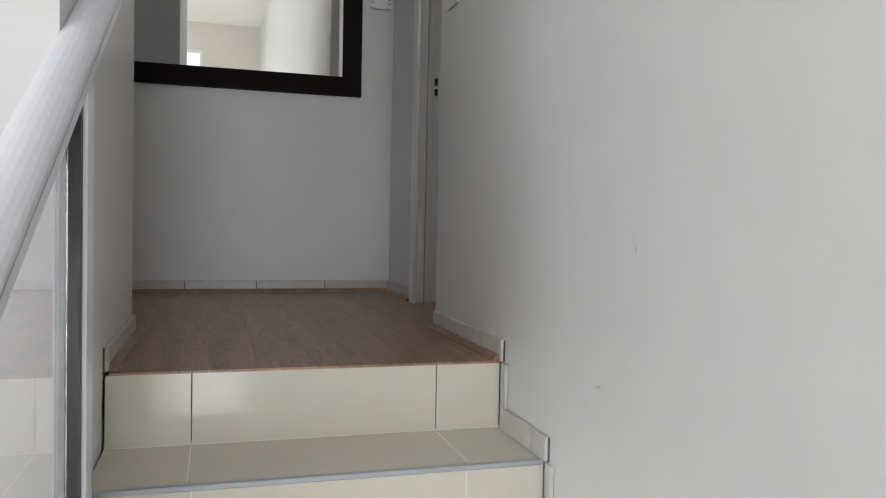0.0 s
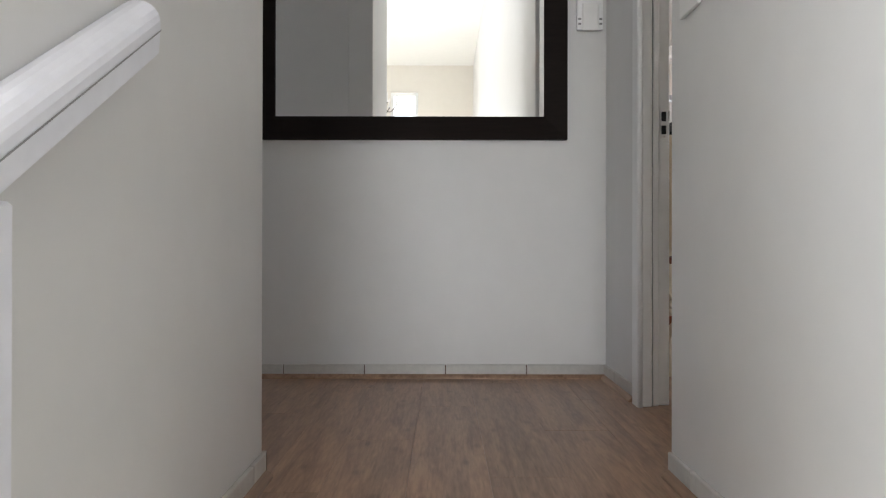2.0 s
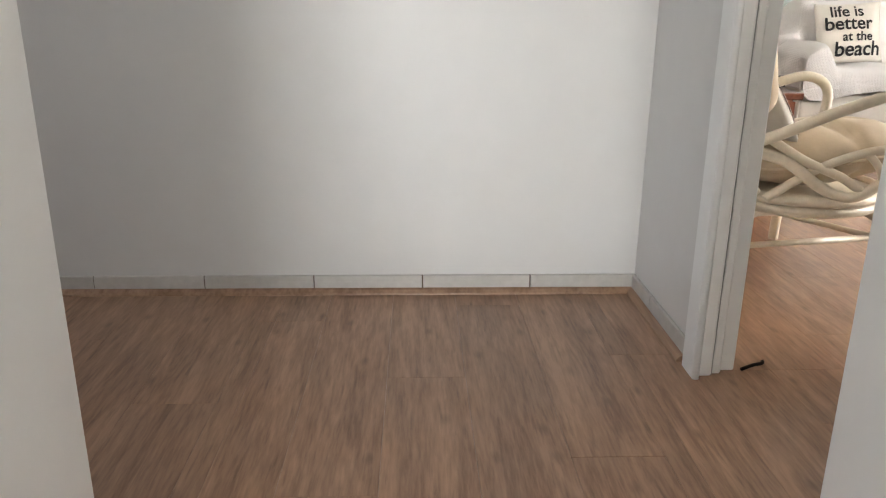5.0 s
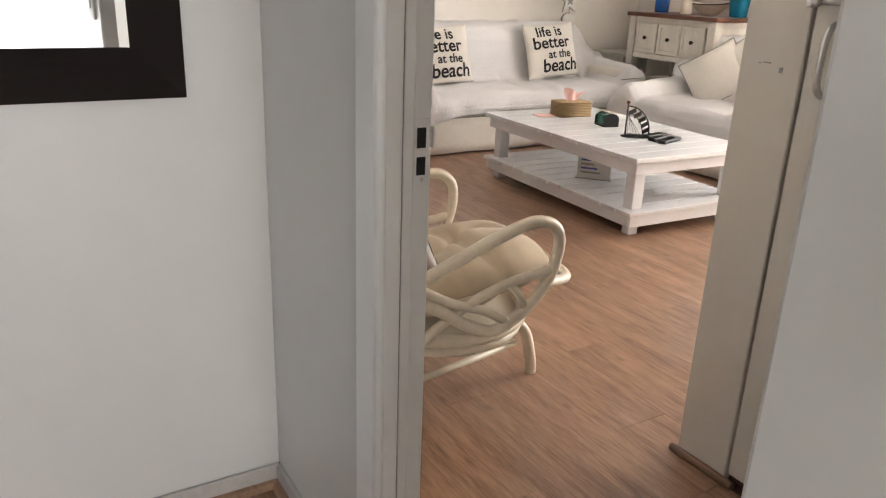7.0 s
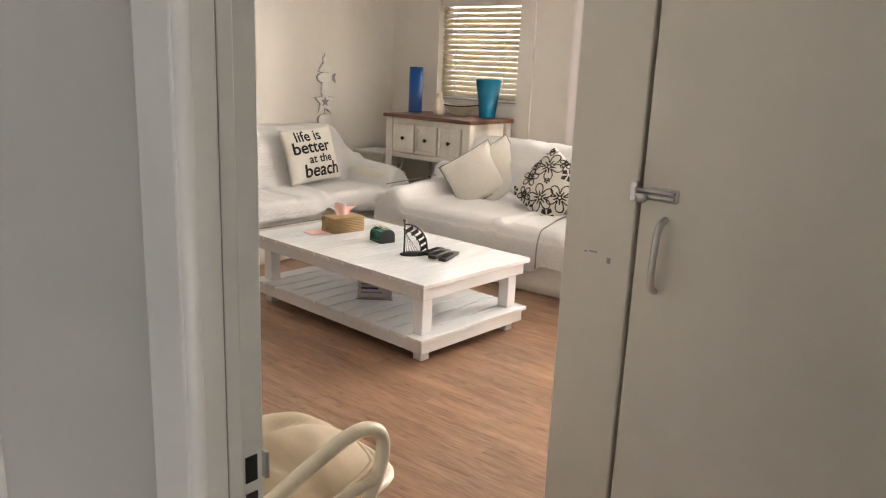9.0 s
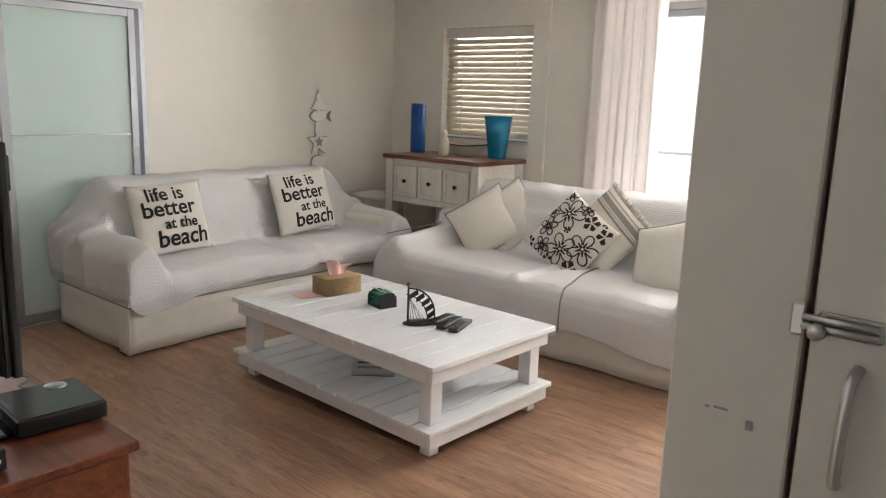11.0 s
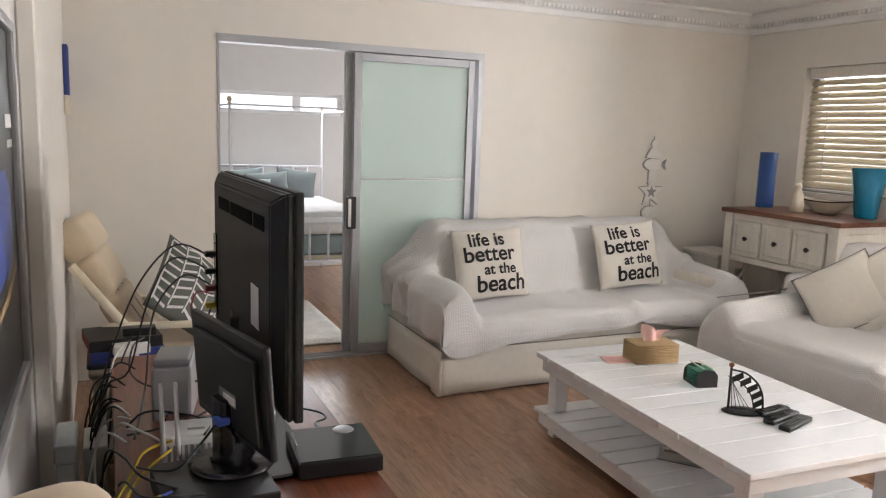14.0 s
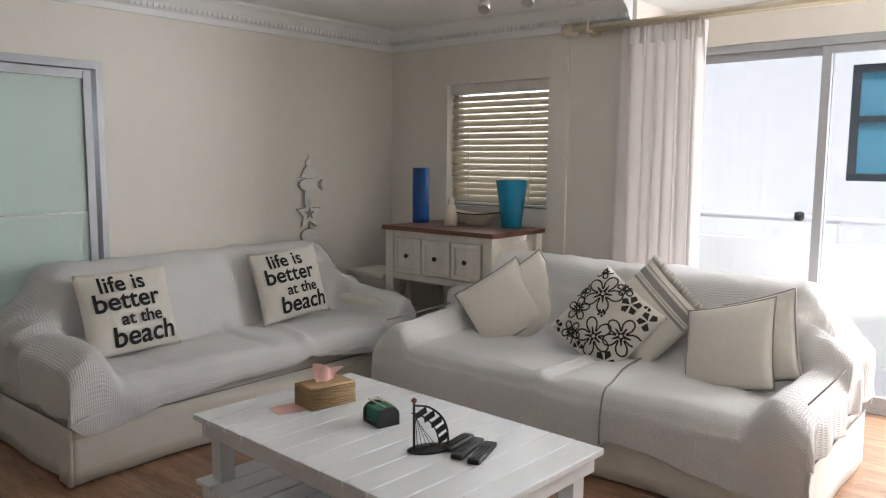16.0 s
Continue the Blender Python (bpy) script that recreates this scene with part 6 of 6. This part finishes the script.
def west_wall_picture():
    p = thing("framed_poster", "tall dark poster of a blue boat in a silver frame", "picture", at=(0.097, 1.20, 1.28))
    y0, y1, z0, z1 = -0.42, 0.55, -0.48, 0.48
    b = 0.032
    for name, s in (("frame_side", (y1 - b, y1, z0, z1)), ("frame_side", (y0, y0 + b, z0, z1)), ("frame_rail", (y0 + b + 0.0005, y1 - b - 0.0005, z0, z0 + b)), ("frame_rail", (y0 + b + 0.0005, y1 - b - 0.0005, z1 - b, z1))):
        part(name, box(0.0, 0.028, *s, 0.008, 2), M_SILVER, p, "silver moulded picture frame")
    part("print", box(0.0, 0.010, y0 + b, y1 - b, z0 + b, z1 - b), M_BLACK, p, "glossy dark print")
    bm = bmesh.new()
    hull = [(0.38, 0.05), (0.30, 0.10), (0.10, 0.10), (-0.15, 0.02), (-0.32, -0.06), (-0.30, -0.12), (0.0, -0.17), (0.30, -0.15), (0.40, -0.06)]
    bm.faces.new([bm.verts.new((0.0115, y, z)) for y, z in hull])
    part("boat_print", bm, M_BLUE, p, "blue printed boat hull")
    bm = bmesh.new()
    glow = [(0.44, -0.12), (0.40, -0.16), (0.2, -0.20), (-0.1, -0.215), (-0.1, -0.235), (0.25, -0.222), (0.44, -0.17)]
    bm.faces.new([bm.verts.new((0.012, y, z)) for y, z in glow])
    part("light_print", bm, M_JUTE, p, "warm light along the printed quay")
    part("caption_bar", box(0.0112, 0.0120, 0.36, 0.49, 0.20, 0.235), M_PAPER, p)
    part("caption_bar", box(0.0112, 0.0120, 0.38, 0.49, 0.15, 0.17), M_PAPER, p)
    n = thing("blue_wall_board", "narrow navy blue and sand wall board", "wall ornament", at=(WX + 0.001, 3.94, 1.53))
    part("blue_board", box(0, 0.025, -0.07, 0.07, 0.10, 0.36, 0.003), M_NAVY, n)
    part("sand_board", box(0, 0.025, -0.07, 0.07, 0.0, 0.0995, 0.003), M_CERAMIC, n)


west_wall_picture()


# ---- cane swivel chair by the doorway ----
def cane_chair():
    c = thing("cane_swivel_chair", "white cane swivel chair with a beige seat cushion", "armchair", at=(0.588, 0.23, 0), turn=0)
    # faces +x
    for k in range(4):
        a = math.radians((-9, 70, 120, -150)[k])
        ca, sa = math.cos(a), math.sin(a)
        part("leg", tube(curve_points([(0.05 * ca, 0.05 * sa, 0.215), (0.20 * ca, 0.20 * sa, 0.225), (0.31 * ca, 0.31 * sa, 0.17), (0.345 * ca, 0.345 * sa, 0.07), (0.355 * ca, 0.355 * sa, 0.0)], 5), 0.019, 10), M_CANE, c)
        b = math.radians((70, 120, -150, -9)[k])
        part("stretcher", tube([(0.29 * ca, 0.29 * sa, 0.12), (0.29 * math.cos(b), 0.29 * math.sin(b), 0.12)], 0.011, 8), M_CANE, c)
    circle = lambda r, z, n=28: [(r * math.cos(2 * math.pi * k / n), r * math.sin(2 * math.pi * k / n), z) for k in range(n)]
    part("swivel", lathe([(0.0, 0.215), (0.07, 0.215), (0.07, 0.25), (0.0, 0.25)], 18), M_CANE, c)
    part("base_ring", tube(circle(0.25, 0.262), 0.019, 10, True), M_CANE, c)
    part("seat_ring", tube(circle(0.265, 0.298), 0.019, 10, True), M_CANE, c)
    part("seat_deck", lathe([(0.0, 0.285), (0.25, 0.285), (0.25, 0.30), (0.0, 0.30)], 24), M_CANE, c)
    for sy in (-1, 1):
        y = sy * 0.30
        part("arm_loop", tube(curve_points([(-0.30, y * 0.9, 0.33), (-0.34, y * 0.92, 0.45), (-0.20, y * 0.95, 0.515), (0.0, y * 0.97, 0.595), (0.14, y * 0.98, 0.63), (0.22, y * 0.97, 0.585), (0.215, y * 0.95, 0.48), (0.15, y * 0.93, 0.38), (0.04, y * 0.9, 0.315), (-0.06, y * 0.9, 0.35), (-0.18, y * 0.92, 0.43), (-0.32, y * 0.92, 0.47)], 6), 0.018, 8), M_CANE, c)
        part("arm_weave", tube(curve_points([(-0.22, y * 0.88, 0.31), (-0.08, y * 0.9, 0.40), (0.06, y * 0.93, 0.455), (0.20, y * 0.96, 0.475)], 5), 0.014, 8), M_CANE, c)
        part("arm_weave", tube(curve_points([(-0.24, y * 0.92, 0.50), (-0.12, y * 0.92, 0.43), (0.0, y * 0.9, 0.38), (0.08, y * 0.9, 0.33)], 5), 0.014, 8), M_CANE, c)
        part("arm_brace", tube(curve_points([(0.06, y * 0.93, 0.46), (0.11, y * 0.93, 0.41), (0.13, y * 0.93, 0.36)], 4), 0.012, 8), M_CANE, c)
        part("back_post", tube(curve_points([(-0.24, y * 0.8, 0.32), (-0.38, y * 0.82, 0.54), (-0.44, y * 0.8, 0.80), (-0.45, y * 0.6, 0.90)], 5), 0.017, 8), M_CANE, c)
    part("front_rail", tube(curve_points([(0.20, -0.27, 0.43), (0.34, -0.20, 0.405), (0.38, 0.0, 0.40), (0.34, 0.20, 0.405), (0.20, 0.27, 0.43)], 5), 0.016, 8), M_CANE, c)
    part("top_rail", tube(curve_points([(-0.45, -0.18, 0.90), (-0.46, 0.0, 0.92), (-0.45, 0.18, 0.90)], 5), 0.017, 8), M_CANE, c)
    for k in range(5):
        y = -0.16 + 0.08 * k
        part("back_cane", tube([(-0.24, y * 0.8, 0.31), (-0.39, y, 0.58), (-0.45, y, 0.91)], 0.009, 6), M_CANE, c)
    q = tagged(new("seat_pad"), "beige canvas seat cushion with piped edge", "cushion")
    q.matrix_world = c.matrix_world @ pose(0.05, 0, 0.415, 0, -8, 0)
    soft = lambda p: Vector((p[0] * math.sqrt(1 - 0.36 * (p[1] / 0.24) ** 2), p[1] * math.sqrt(1 - 0.36 * (p[0] / 0.30) ** 2), p[2]))
    bm = pillow_mesh(0.60, 0.48, 0.20, 31, 30)
    for v in bm.verts:
        dent = 1 - 0.30 * math.exp(-((v.co.x - 0.02 + 0.15 * v.co.y) / 0.03) ** 2) - 0.22 * math.exp(-((v.co.y - 0.05 * math.sin(v.co.x * 14)) / 0.022) ** 2)
        v.co = soft((v.co.x, v.co.y, v.co.z * dent + 0.006 * noise.noise(v.co * 16)))
    part("cover", bm, M_BEIGE, q)
    part("piping", tube([soft(p) for p in rim(0.60, 0.48)], 0.007, 6, closed=True), M_BEIGE, q)
    q = tagged(new("back_pad"), "beige canvas back cushion with piped edge", "cushion")
    q.matrix_world = c.matrix_world @ pose(-0.31, 0, 0.785, 0, 80, 0)
    part("cover", rounded_box(-0.25, 0.25, -0.24, 0.24, -0.095, 0.095, 0.088, 6), M_BEIGE, q, smooth=True)
    edge = []
    for k in range(40):
        t = 2 * math.pi * k / 40
        ct, st = math.cos(t), math.sin(t)
        edge.append((math.copysign(abs(ct) ** 0.45, ct) * 0.252, math.copysign(abs(st) ** 0.45, st) * 0.242, 0.0))
    part("piping", tube(edge, 0.007, 6, closed=True), M_BEIGE, q)
    q = cushion("grey and white striped scatter cushion on the cane chair", c.matrix_world @ pose(-0.14, 0.03, 0.56, 0, 60, 0) @ pose(0, 0, 0, 0, 0, 90), 0.36, 0.30, 0.10, M_CREAM, 35)
    bm = bmesh.new()
    for s in range(9):
        x0 = -0.155 + s * 0.036
        for i in range(8):
            ya, yb = -0.13 + 0.26 * i / 8, -0.13 + 0.26 * (i + 1) / 8
            bm.faces.new([bm.verts.new((x, y, pillow_shape(0.36, 0.30, 0.10, 2 * x / 0.36, 2 * y / 0.30) * 1.03 + 0.003)) for x, y in ((x0, ya), (x0 + 0.016, ya), (x0 + 0.016, yb), (x0, yb))])
    tagged(part("stripes", bm, M_GREYPIPE, q, "dark woven stripes"), kind="stuff")


cane_chair()


def lounge_chair():
    """Beige reclining chair in the corner, with a leaf-patterned cushion."""
    c = thing("recliner_chair", "beige padded reclining chair with cream wooden arms", "armchair", at=(0.60, 3.36, -0.0), turn=-8)
    part("seat_pad", rounded_box(-0.10, 0.48, -0.27, 0.27, 0.34, 0.46, 0.05), M_BEIGE, c, smooth=True)
    tilt = pose(-0.10, 0, 0.38, 0, -30, 0)
    for name, z0, z1, t in (("back_pad", 0.02, 0.34, 0.11), ("back_pad", 0.33, 0.55, 0.12), ("head_pad", 0.54, 0.73, 0.15)):
        bm = rounded_box(-0.04, t - 0.04, -0.23, 0.23, z0, z1, 0.053)
        bmesh.ops.transform(bm, matrix=tilt, verts=bm.verts)
        part(name, bm, M_BEIGE, c, smooth=True)
    for y in (-0.10, 0.06):
        line = [tilt @ Vector((0.062 + 0.012 * math.sin(k * 1.1), y, 0.06 + 0.082 * k)) for k in range(9)]
        part("seam", tube(line, 0.0035, 5), M_GREYPIPE, c, "stitched seam")
    for sy in (-1, 1):
        y = sy * 0.30
        part("side_rail", tube([(-0.38, y, 0.85), (0.0, y, 0.35), (0.30, y, 0.03)], 0.022, 8), M_CANE, c)
        part("arm_rest", box(-0.26, 0.42, y - 0.03, y + 0.03, 0.55, 0.575, 0.008, 2), M_CANE, c)
        part("front_leg", tube([(0.38, y, 0.55), (0.30, y, 0.025)], 0.020, 8), M_CANE, c)
        part("runner", tube([(-0.25, y, 0.022), (0.45, y, 0.022)], 0.022, 8), M_CANE, c)
    part("cross_bar", tube([(0.1, -0.30, 0.25), (0.1, 0.30, 0.25)], 0.018, 8), M_CANE, c)
    w, h, th = 0.50, 0.47, 0.17
    q = cushion("dark grey cushion with a white leaf lattice", c.matrix_world @ pose(0.15, -0.06, 0.65, 0, 0, -42) @ pose(0, 0, 0, 0, 60, 0) @ pose(0, 0, 0, 0, 0, 44), w, h, th, M_SLATELEAF, 41)
    bm = bmesh.new()
    sf = lambda x, y: pillow_shape(w, h, th, 2 * x / w, 2 * y / h) * 1.03 + 0.004
    for i in range(6):
        for j in range(8):
            cx, cy = -0.195 + i * 0.078, -0.185 + j * 0.053
            sg = 1 if i % 2 else -1
            ps = [(cx - 0.034, cy - sg * 0.020), (cx + 0.034, cy + sg * 0.012), (cx + 0.034, cy + sg * 0.026), (cx - 0.034, cy - sg * 0.006)]
            bm.faces.new([bm.verts.new((x, y, sf(x, y))) for x, y in ps])
        x = -0.234 + i * 0.078
        for j in range(8):
            ya, yb = -0.19 + j * 0.0475, -0.19 + (j + 1) * 0.0475
            bm.faces.new([bm.verts.new((xx, yy, sf(xx, yy))) for xx, yy in ((x, ya), (x + 0.007, ya), (x + 0.007, yb), (x, yb))])
    tagged(part("leaf_print", bm, M_PAPER, q, "white lattice print"), kind="stuff")


M_SLATELEAF = material("grey_green_cotton", (0.14, 0.145, 0.125), 0.9, spread=0.06, scale=10, bump=0.06)
lounge_chair()


# ---- bedroom ----
def bedroom():
    w = setting("window_bedroom", boxes((1.34, 2.69, 7.43, 7.49, 1.625, 1.665), (1.34, 2.69, 7.43, 7.49, 1.81, 1.85), (1.34, 1.38, 7.43, 7.49, 1.6655, 1.8095), (2.65, 2.69, 7.43, 7.49, 1.6655, 1.8095), (2.17, 2.25, 7.43, 7.49, 1.6655, 1.8095), (1.38, 1.43, 7.43, 7.49, 1.6655, 1.8095)), M_GLOSS, "white framed strip window high on the wall", "window")
    part("pane", box(1.43, 2.17, 7.455, 7.46, 1.665, 1.81), M_CLEAR, w).visible_shadow = False
    part("pane", box(2.25, 2.65, 7.455, 7.46, 1.665, 1.81), M_CLEAR, w).visible_shadow = False
    b = thing("bed", "white metal four-poster bed with pale linen", "bed", at=(1.83, 5.34, 0))
    wd, ln = 1.24, 1.98
    for x in (-wd / 2, wd / 2):
        for y in (0.0, ln):
            part("post", tube([(x, y, 0.0), (x, y, 1.66)], 0.010, 10), M_WHITEMETAL, b)
            part("finial", lathe([(0.0, 0.06), (0.016, 0.05), (0.022, 0.03), (0.012, 0.01), (0.02, 0.0)], 12, pose(x, y, 1.66)), M_POLE, b, "small brass finial")
        part("side_rail", box(x - 0.012, x + 0.012, 0.0, ln, 0.38, 0.425), M_WHITEMETAL, b)
    for y in (0.0, ln):
        part("canopy_rail", tube([(-wd / 2, y, 1.655), (wd / 2, y, 1.655)], 0.007, 8), M_WHITEMETAL, b)
    for x in (-wd / 2, wd / 2):
        part("canopy_rail", tube([(x, 0.0, 1.655), (x, ln, 1.655)], 0.007, 8), M_WHITEMETAL, b)
    for y, zs in ((0.0, (0.42, 0.745)), (ln, (0.42, 1.09))):
        for z in zs:
            part("cross_rail", tube([(-wd / 2, y, z), (wd / 2, y, z)], 0.012, 8), M_WHITEMETAL, b)
        for k in range(1, 8):
            x = -wd / 2 + wd * k / 8
            part("spindle", tube([(x, y, zs[0]), (x, y, zs[1])], 0.010, 8), M_WHITEMETAL, b)
    part("slat_base", box(-wd / 2 + 0.02, wd / 2 - 0.02, 0.03, ln - 0.03, 0.43, 0.465), M_POLE, b)
    part("box_base", box(-wd / 2 + 0.02, wd / 2 - 0.02, 0.04, ln - 0.03, 0.4655, 0.63, 0.02), M_PALETEAL, b, "pale teal bed base")
    part("mattress", rounded_box(-wd / 2 + 0.01, wd / 2 - 0.01, 0.03, ln - 0.02, 0.635, 0.78, 0.05), M_BEDLINEN, b, smooth=True)
    part("folded_cover", rounded_box(-wd / 2, wd / 2, 0.05, 0.75, 0.765, 0.825, 0.028), M_BEDLINEN, b, smooth=True)
    for x, y, mat, sd in ((-0.22, 1.80, M_TEAL, 51), (0.30, 1.80, M_TEAL, 52), (-0.02, 1.62, M_TEAL, 53), (-0.18, 1.47, M_PALETEAL, 54)):
        cushion("teal cotton pillow on the bed" if mat is M_TEAL else "pale teal cotton pillow on the bed", pose(1.83 + x, 5.34 + y, 0.92 if sd < 53 else 0.905 if sd < 54 else 0.88, 70, 0, 0) @ pose(0, 0, 0, 0, 0, (6, -9, 4, -3)[sd - 51]), 0.42 if sd < 54 else 0.32, (0.31, 0.31, 0.29, 0.24)[sd - 51], 0.14, mat, sd, group="bed pillows")
    r = thing("shaggy_rug", "ivory shaggy rug on the bedroom floor", "rug", at=(1.20, 5.02, 0.0))
    bm = bmesh.new()
    g = [[bm.verts.new(((i / 40 - 0.5) * 1.42, (j / 44 - 0.5) * 1.25 + 0.01 * math.sin(i), 0.012 + (0.022 + 0.012 * noise.noise(Vector((i * 0.9, j * 0.9, 0)))) * (0 if i in (0, 40) or j in (0, 44) else 1))) for i in range(41)] for j in range(45)]
    for a, c in zip(g, g[1:]):
        for i in range(40):
            bm.faces.new((a[i], a[i + 1], c[i + 1], c[i])).smooth = True
    part("rug_surface", bm, M_RUG, r)
    part("backing", box(-0.70, 0.70, -0.615, 0.615, 0.0, 0.011), M_RUG, r)


bedroom()
M_SKYWHITE = bpy.data.materials.new("hazy_bright_sky")
M_SKYWHITE.use_nodes = True
M_SKYWHITE.node_tree.nodes["Principled BSDF"].inputs["Emission Color"].default_value = (0.93, 0.97, 1.0, 1)
M_SKYWHITE.node_tree.nodes["Principled BSDF"].inputs["Emission Strength"].default_value = 1.15
setting("backdrop_sky_south", box(-4.5, 2.0, -13.05, -13.0, 2.3, 5.0), M_SKYWHITE, "bright hazy sky beyond the stair window", "sky")
setting("backdrop_sky_north", box(-3.0, 8.0, 11.0, 11.05, 1.5, 6.0), M_SKYWHITE, "bright hazy sky beyond the strip window", "sky")


# ---- floor planks, skirting ----
floor_ob = bpy.data.objects["floor"]


def planks():
    """Laminate planks that run along the walk, staggered; alike planks share a mesh."""
    wide, long, gap = 0.192, 1.285, 0.0005
    shared = {}

    def plank(x0, x1, y0, y1):
        key = (round(x1 - x0, 3), round(y1 - y0, 3))
        if key not in shared:
            w, l = key
            me = bpy.data.meshes.new("plank")
            bm = bmesh.new()
            add_box(bm, gap / 2, w - gap / 2, gap / 2, l - gap / 2, -0.006, 0.0, 0.0004)
            bm.to_mesh(me)
            bm.free()
            me.materials.append(M_FLOOR)
            shared[key] = me
        ob = new("plank", shared[key])
        ob.parent = floor_ob
        ob.location = (x0, y0, 0)

    def fill(xa, xb, ya, yb):
        k = math.floor(xa / wide)
        while k * wide < xb - 1e-6:
            x0, x1 = max(k * wide, xa), min((k + 1) * wide, xb)
            off = ((k * 37) % 11) / 11 * long
            j = math.floor((ya - off) / long)
            while off + j * long < yb - 1e-6:
                y0, y1 = max(off + j * long, ya), min(off + (j + 1) * long, yb)
                if x1 - x0 > 0.004 and y1 - y0 > 0.004:
                    plank(x0, x1, y0, y1)
                j += 1
            k += 1

    fill(-2.4, -1.1, -1.40, 0.0)
    fill(-1.1, -0.14, -2.03, 0.0)
    fill(-0.14, 0.0, -1.39, 0.0)
    fill(0.0, 1.03, -1.39, -0.56)
    fill(0.095, 5.06, -0.56, 4.07)
    fill(5.06, 5.64, -0.42, 1.98)


planks()


def skirting():
    """Hall skirting of cut tiles with dark joints and a wooden beading at the floor."""
    top, tile = 0.058, 0.34

    def run(name, axis, at, out, a, b, start=None, z=0.0, bead=True):
        lo, hi = sorted((at, at + out * 0.004))
        span = (a, b, lo, hi) if axis == "x" else (lo, hi, a, b)
        s = setting(name, box(*span, z, z + top - 0.002), M_GROUT, "grey tile skirting with dark joints and wooden beading", "skirting")
        cuts = [a]
        p = (start if start is not None else a) 
        while p > a + 1e-6:
            p -= tile
        p += tile if p <= a + 1e-6 else 0
        while p < b - 1e-6:
            cuts.append(p)
            p += tile
        cuts.append(b)
        for c0, c1 in zip(cuts, cuts[1:]):
            if c1 - c0 < 0.012:
                continue
            lo, hi = sorted((at + out * 0.0005, at + out * 0.012))
            span = (c0 + 0.002, c1 - 0.002, lo, hi) if axis == "x" else (lo, hi, c0 + 0.002, c1 - 0.002)
            part("skirting_tile", box(*span, z, z + top, 0.002), M_SKIRT, s)
        if bead:
            lo = at + out * 0.0125
            prof = [(lo, 0.0), (lo + out * 0.018, 0.0), (lo + out * 0.017, 0.006), (lo + out * 0.010, 0.014), (lo, 0.018)]
            part("beading", extrude_profile(prof, axis, a + 0.01, b - 0.012), M_QUARTER, s, "wooden quarter-round beading")

    run("skirting_mirror", "x", 0.0, -1, -2.4, 0.0, -0.337)
    run("skirting_stub", "y", 0.0, -1, -0.52, -0.013, -0.20)
    run("skirting_left", "y", -1.115, 1, -2.02, -1.40, -1.52)
    run("skirting_right", "y", -0.14, -1, -2.05, -1.39, -1.55)
    run("skirting_left_end", "x", -1.40, 1, -1.26, -1.103, -1.26)
    # stepped skirting down the stair wall
    for i in range(1, 5):
        y = -2.03 - 0.29 * i
        run("skirting_step_%d" % i, "y", -0.14, -1, y - 0.02, y + 0.27, y + 0.06, -0.176 * i, bead=False)
        s = setting("skirting_riser_%d" % i, box(-0.1515, -0.1405, y + 0.27 - 0.002 - 0.045 + 0.02 - 0.002 , y + 0.27 + 0.0 , -0.176 * i + top + 0.001, -0.176 * (i - 1) - 0.001, 0.002), M_SKIRT, "grey tile skirting upright beside a riser", "skirting")


skirting()

# scrapes in the paint of the stair wall and a chip of wood at the door jamb
stair_wall = bpy.data.objects["wall_right"]
for y, z, dy, dz in ((-2.558, 0.041, 0.008, 0.0018), (-2.685, 0.318, 0.0015, 0.007)):
    part("scuff", box(-0.1412, -0.1402, y - dy, y + dy, z - dz, z + dz), M_SKIRT, stair_wall, "small grey scrape in the paint")
sliver = thing("wood_sliver", "dark broken sliver of wood at the jamb foot", "debris", at=(0.15, -0.555, 0))
part("splinter", tube(curve_points([(-0.035, -0.012, 0.006), (0.0, 0.004, 0.009), (0.03, 0.018, 0.007), (0.038, 0.032, 0.006)], 4), 0.0045, 6), M_DARKWOOD, sliver)
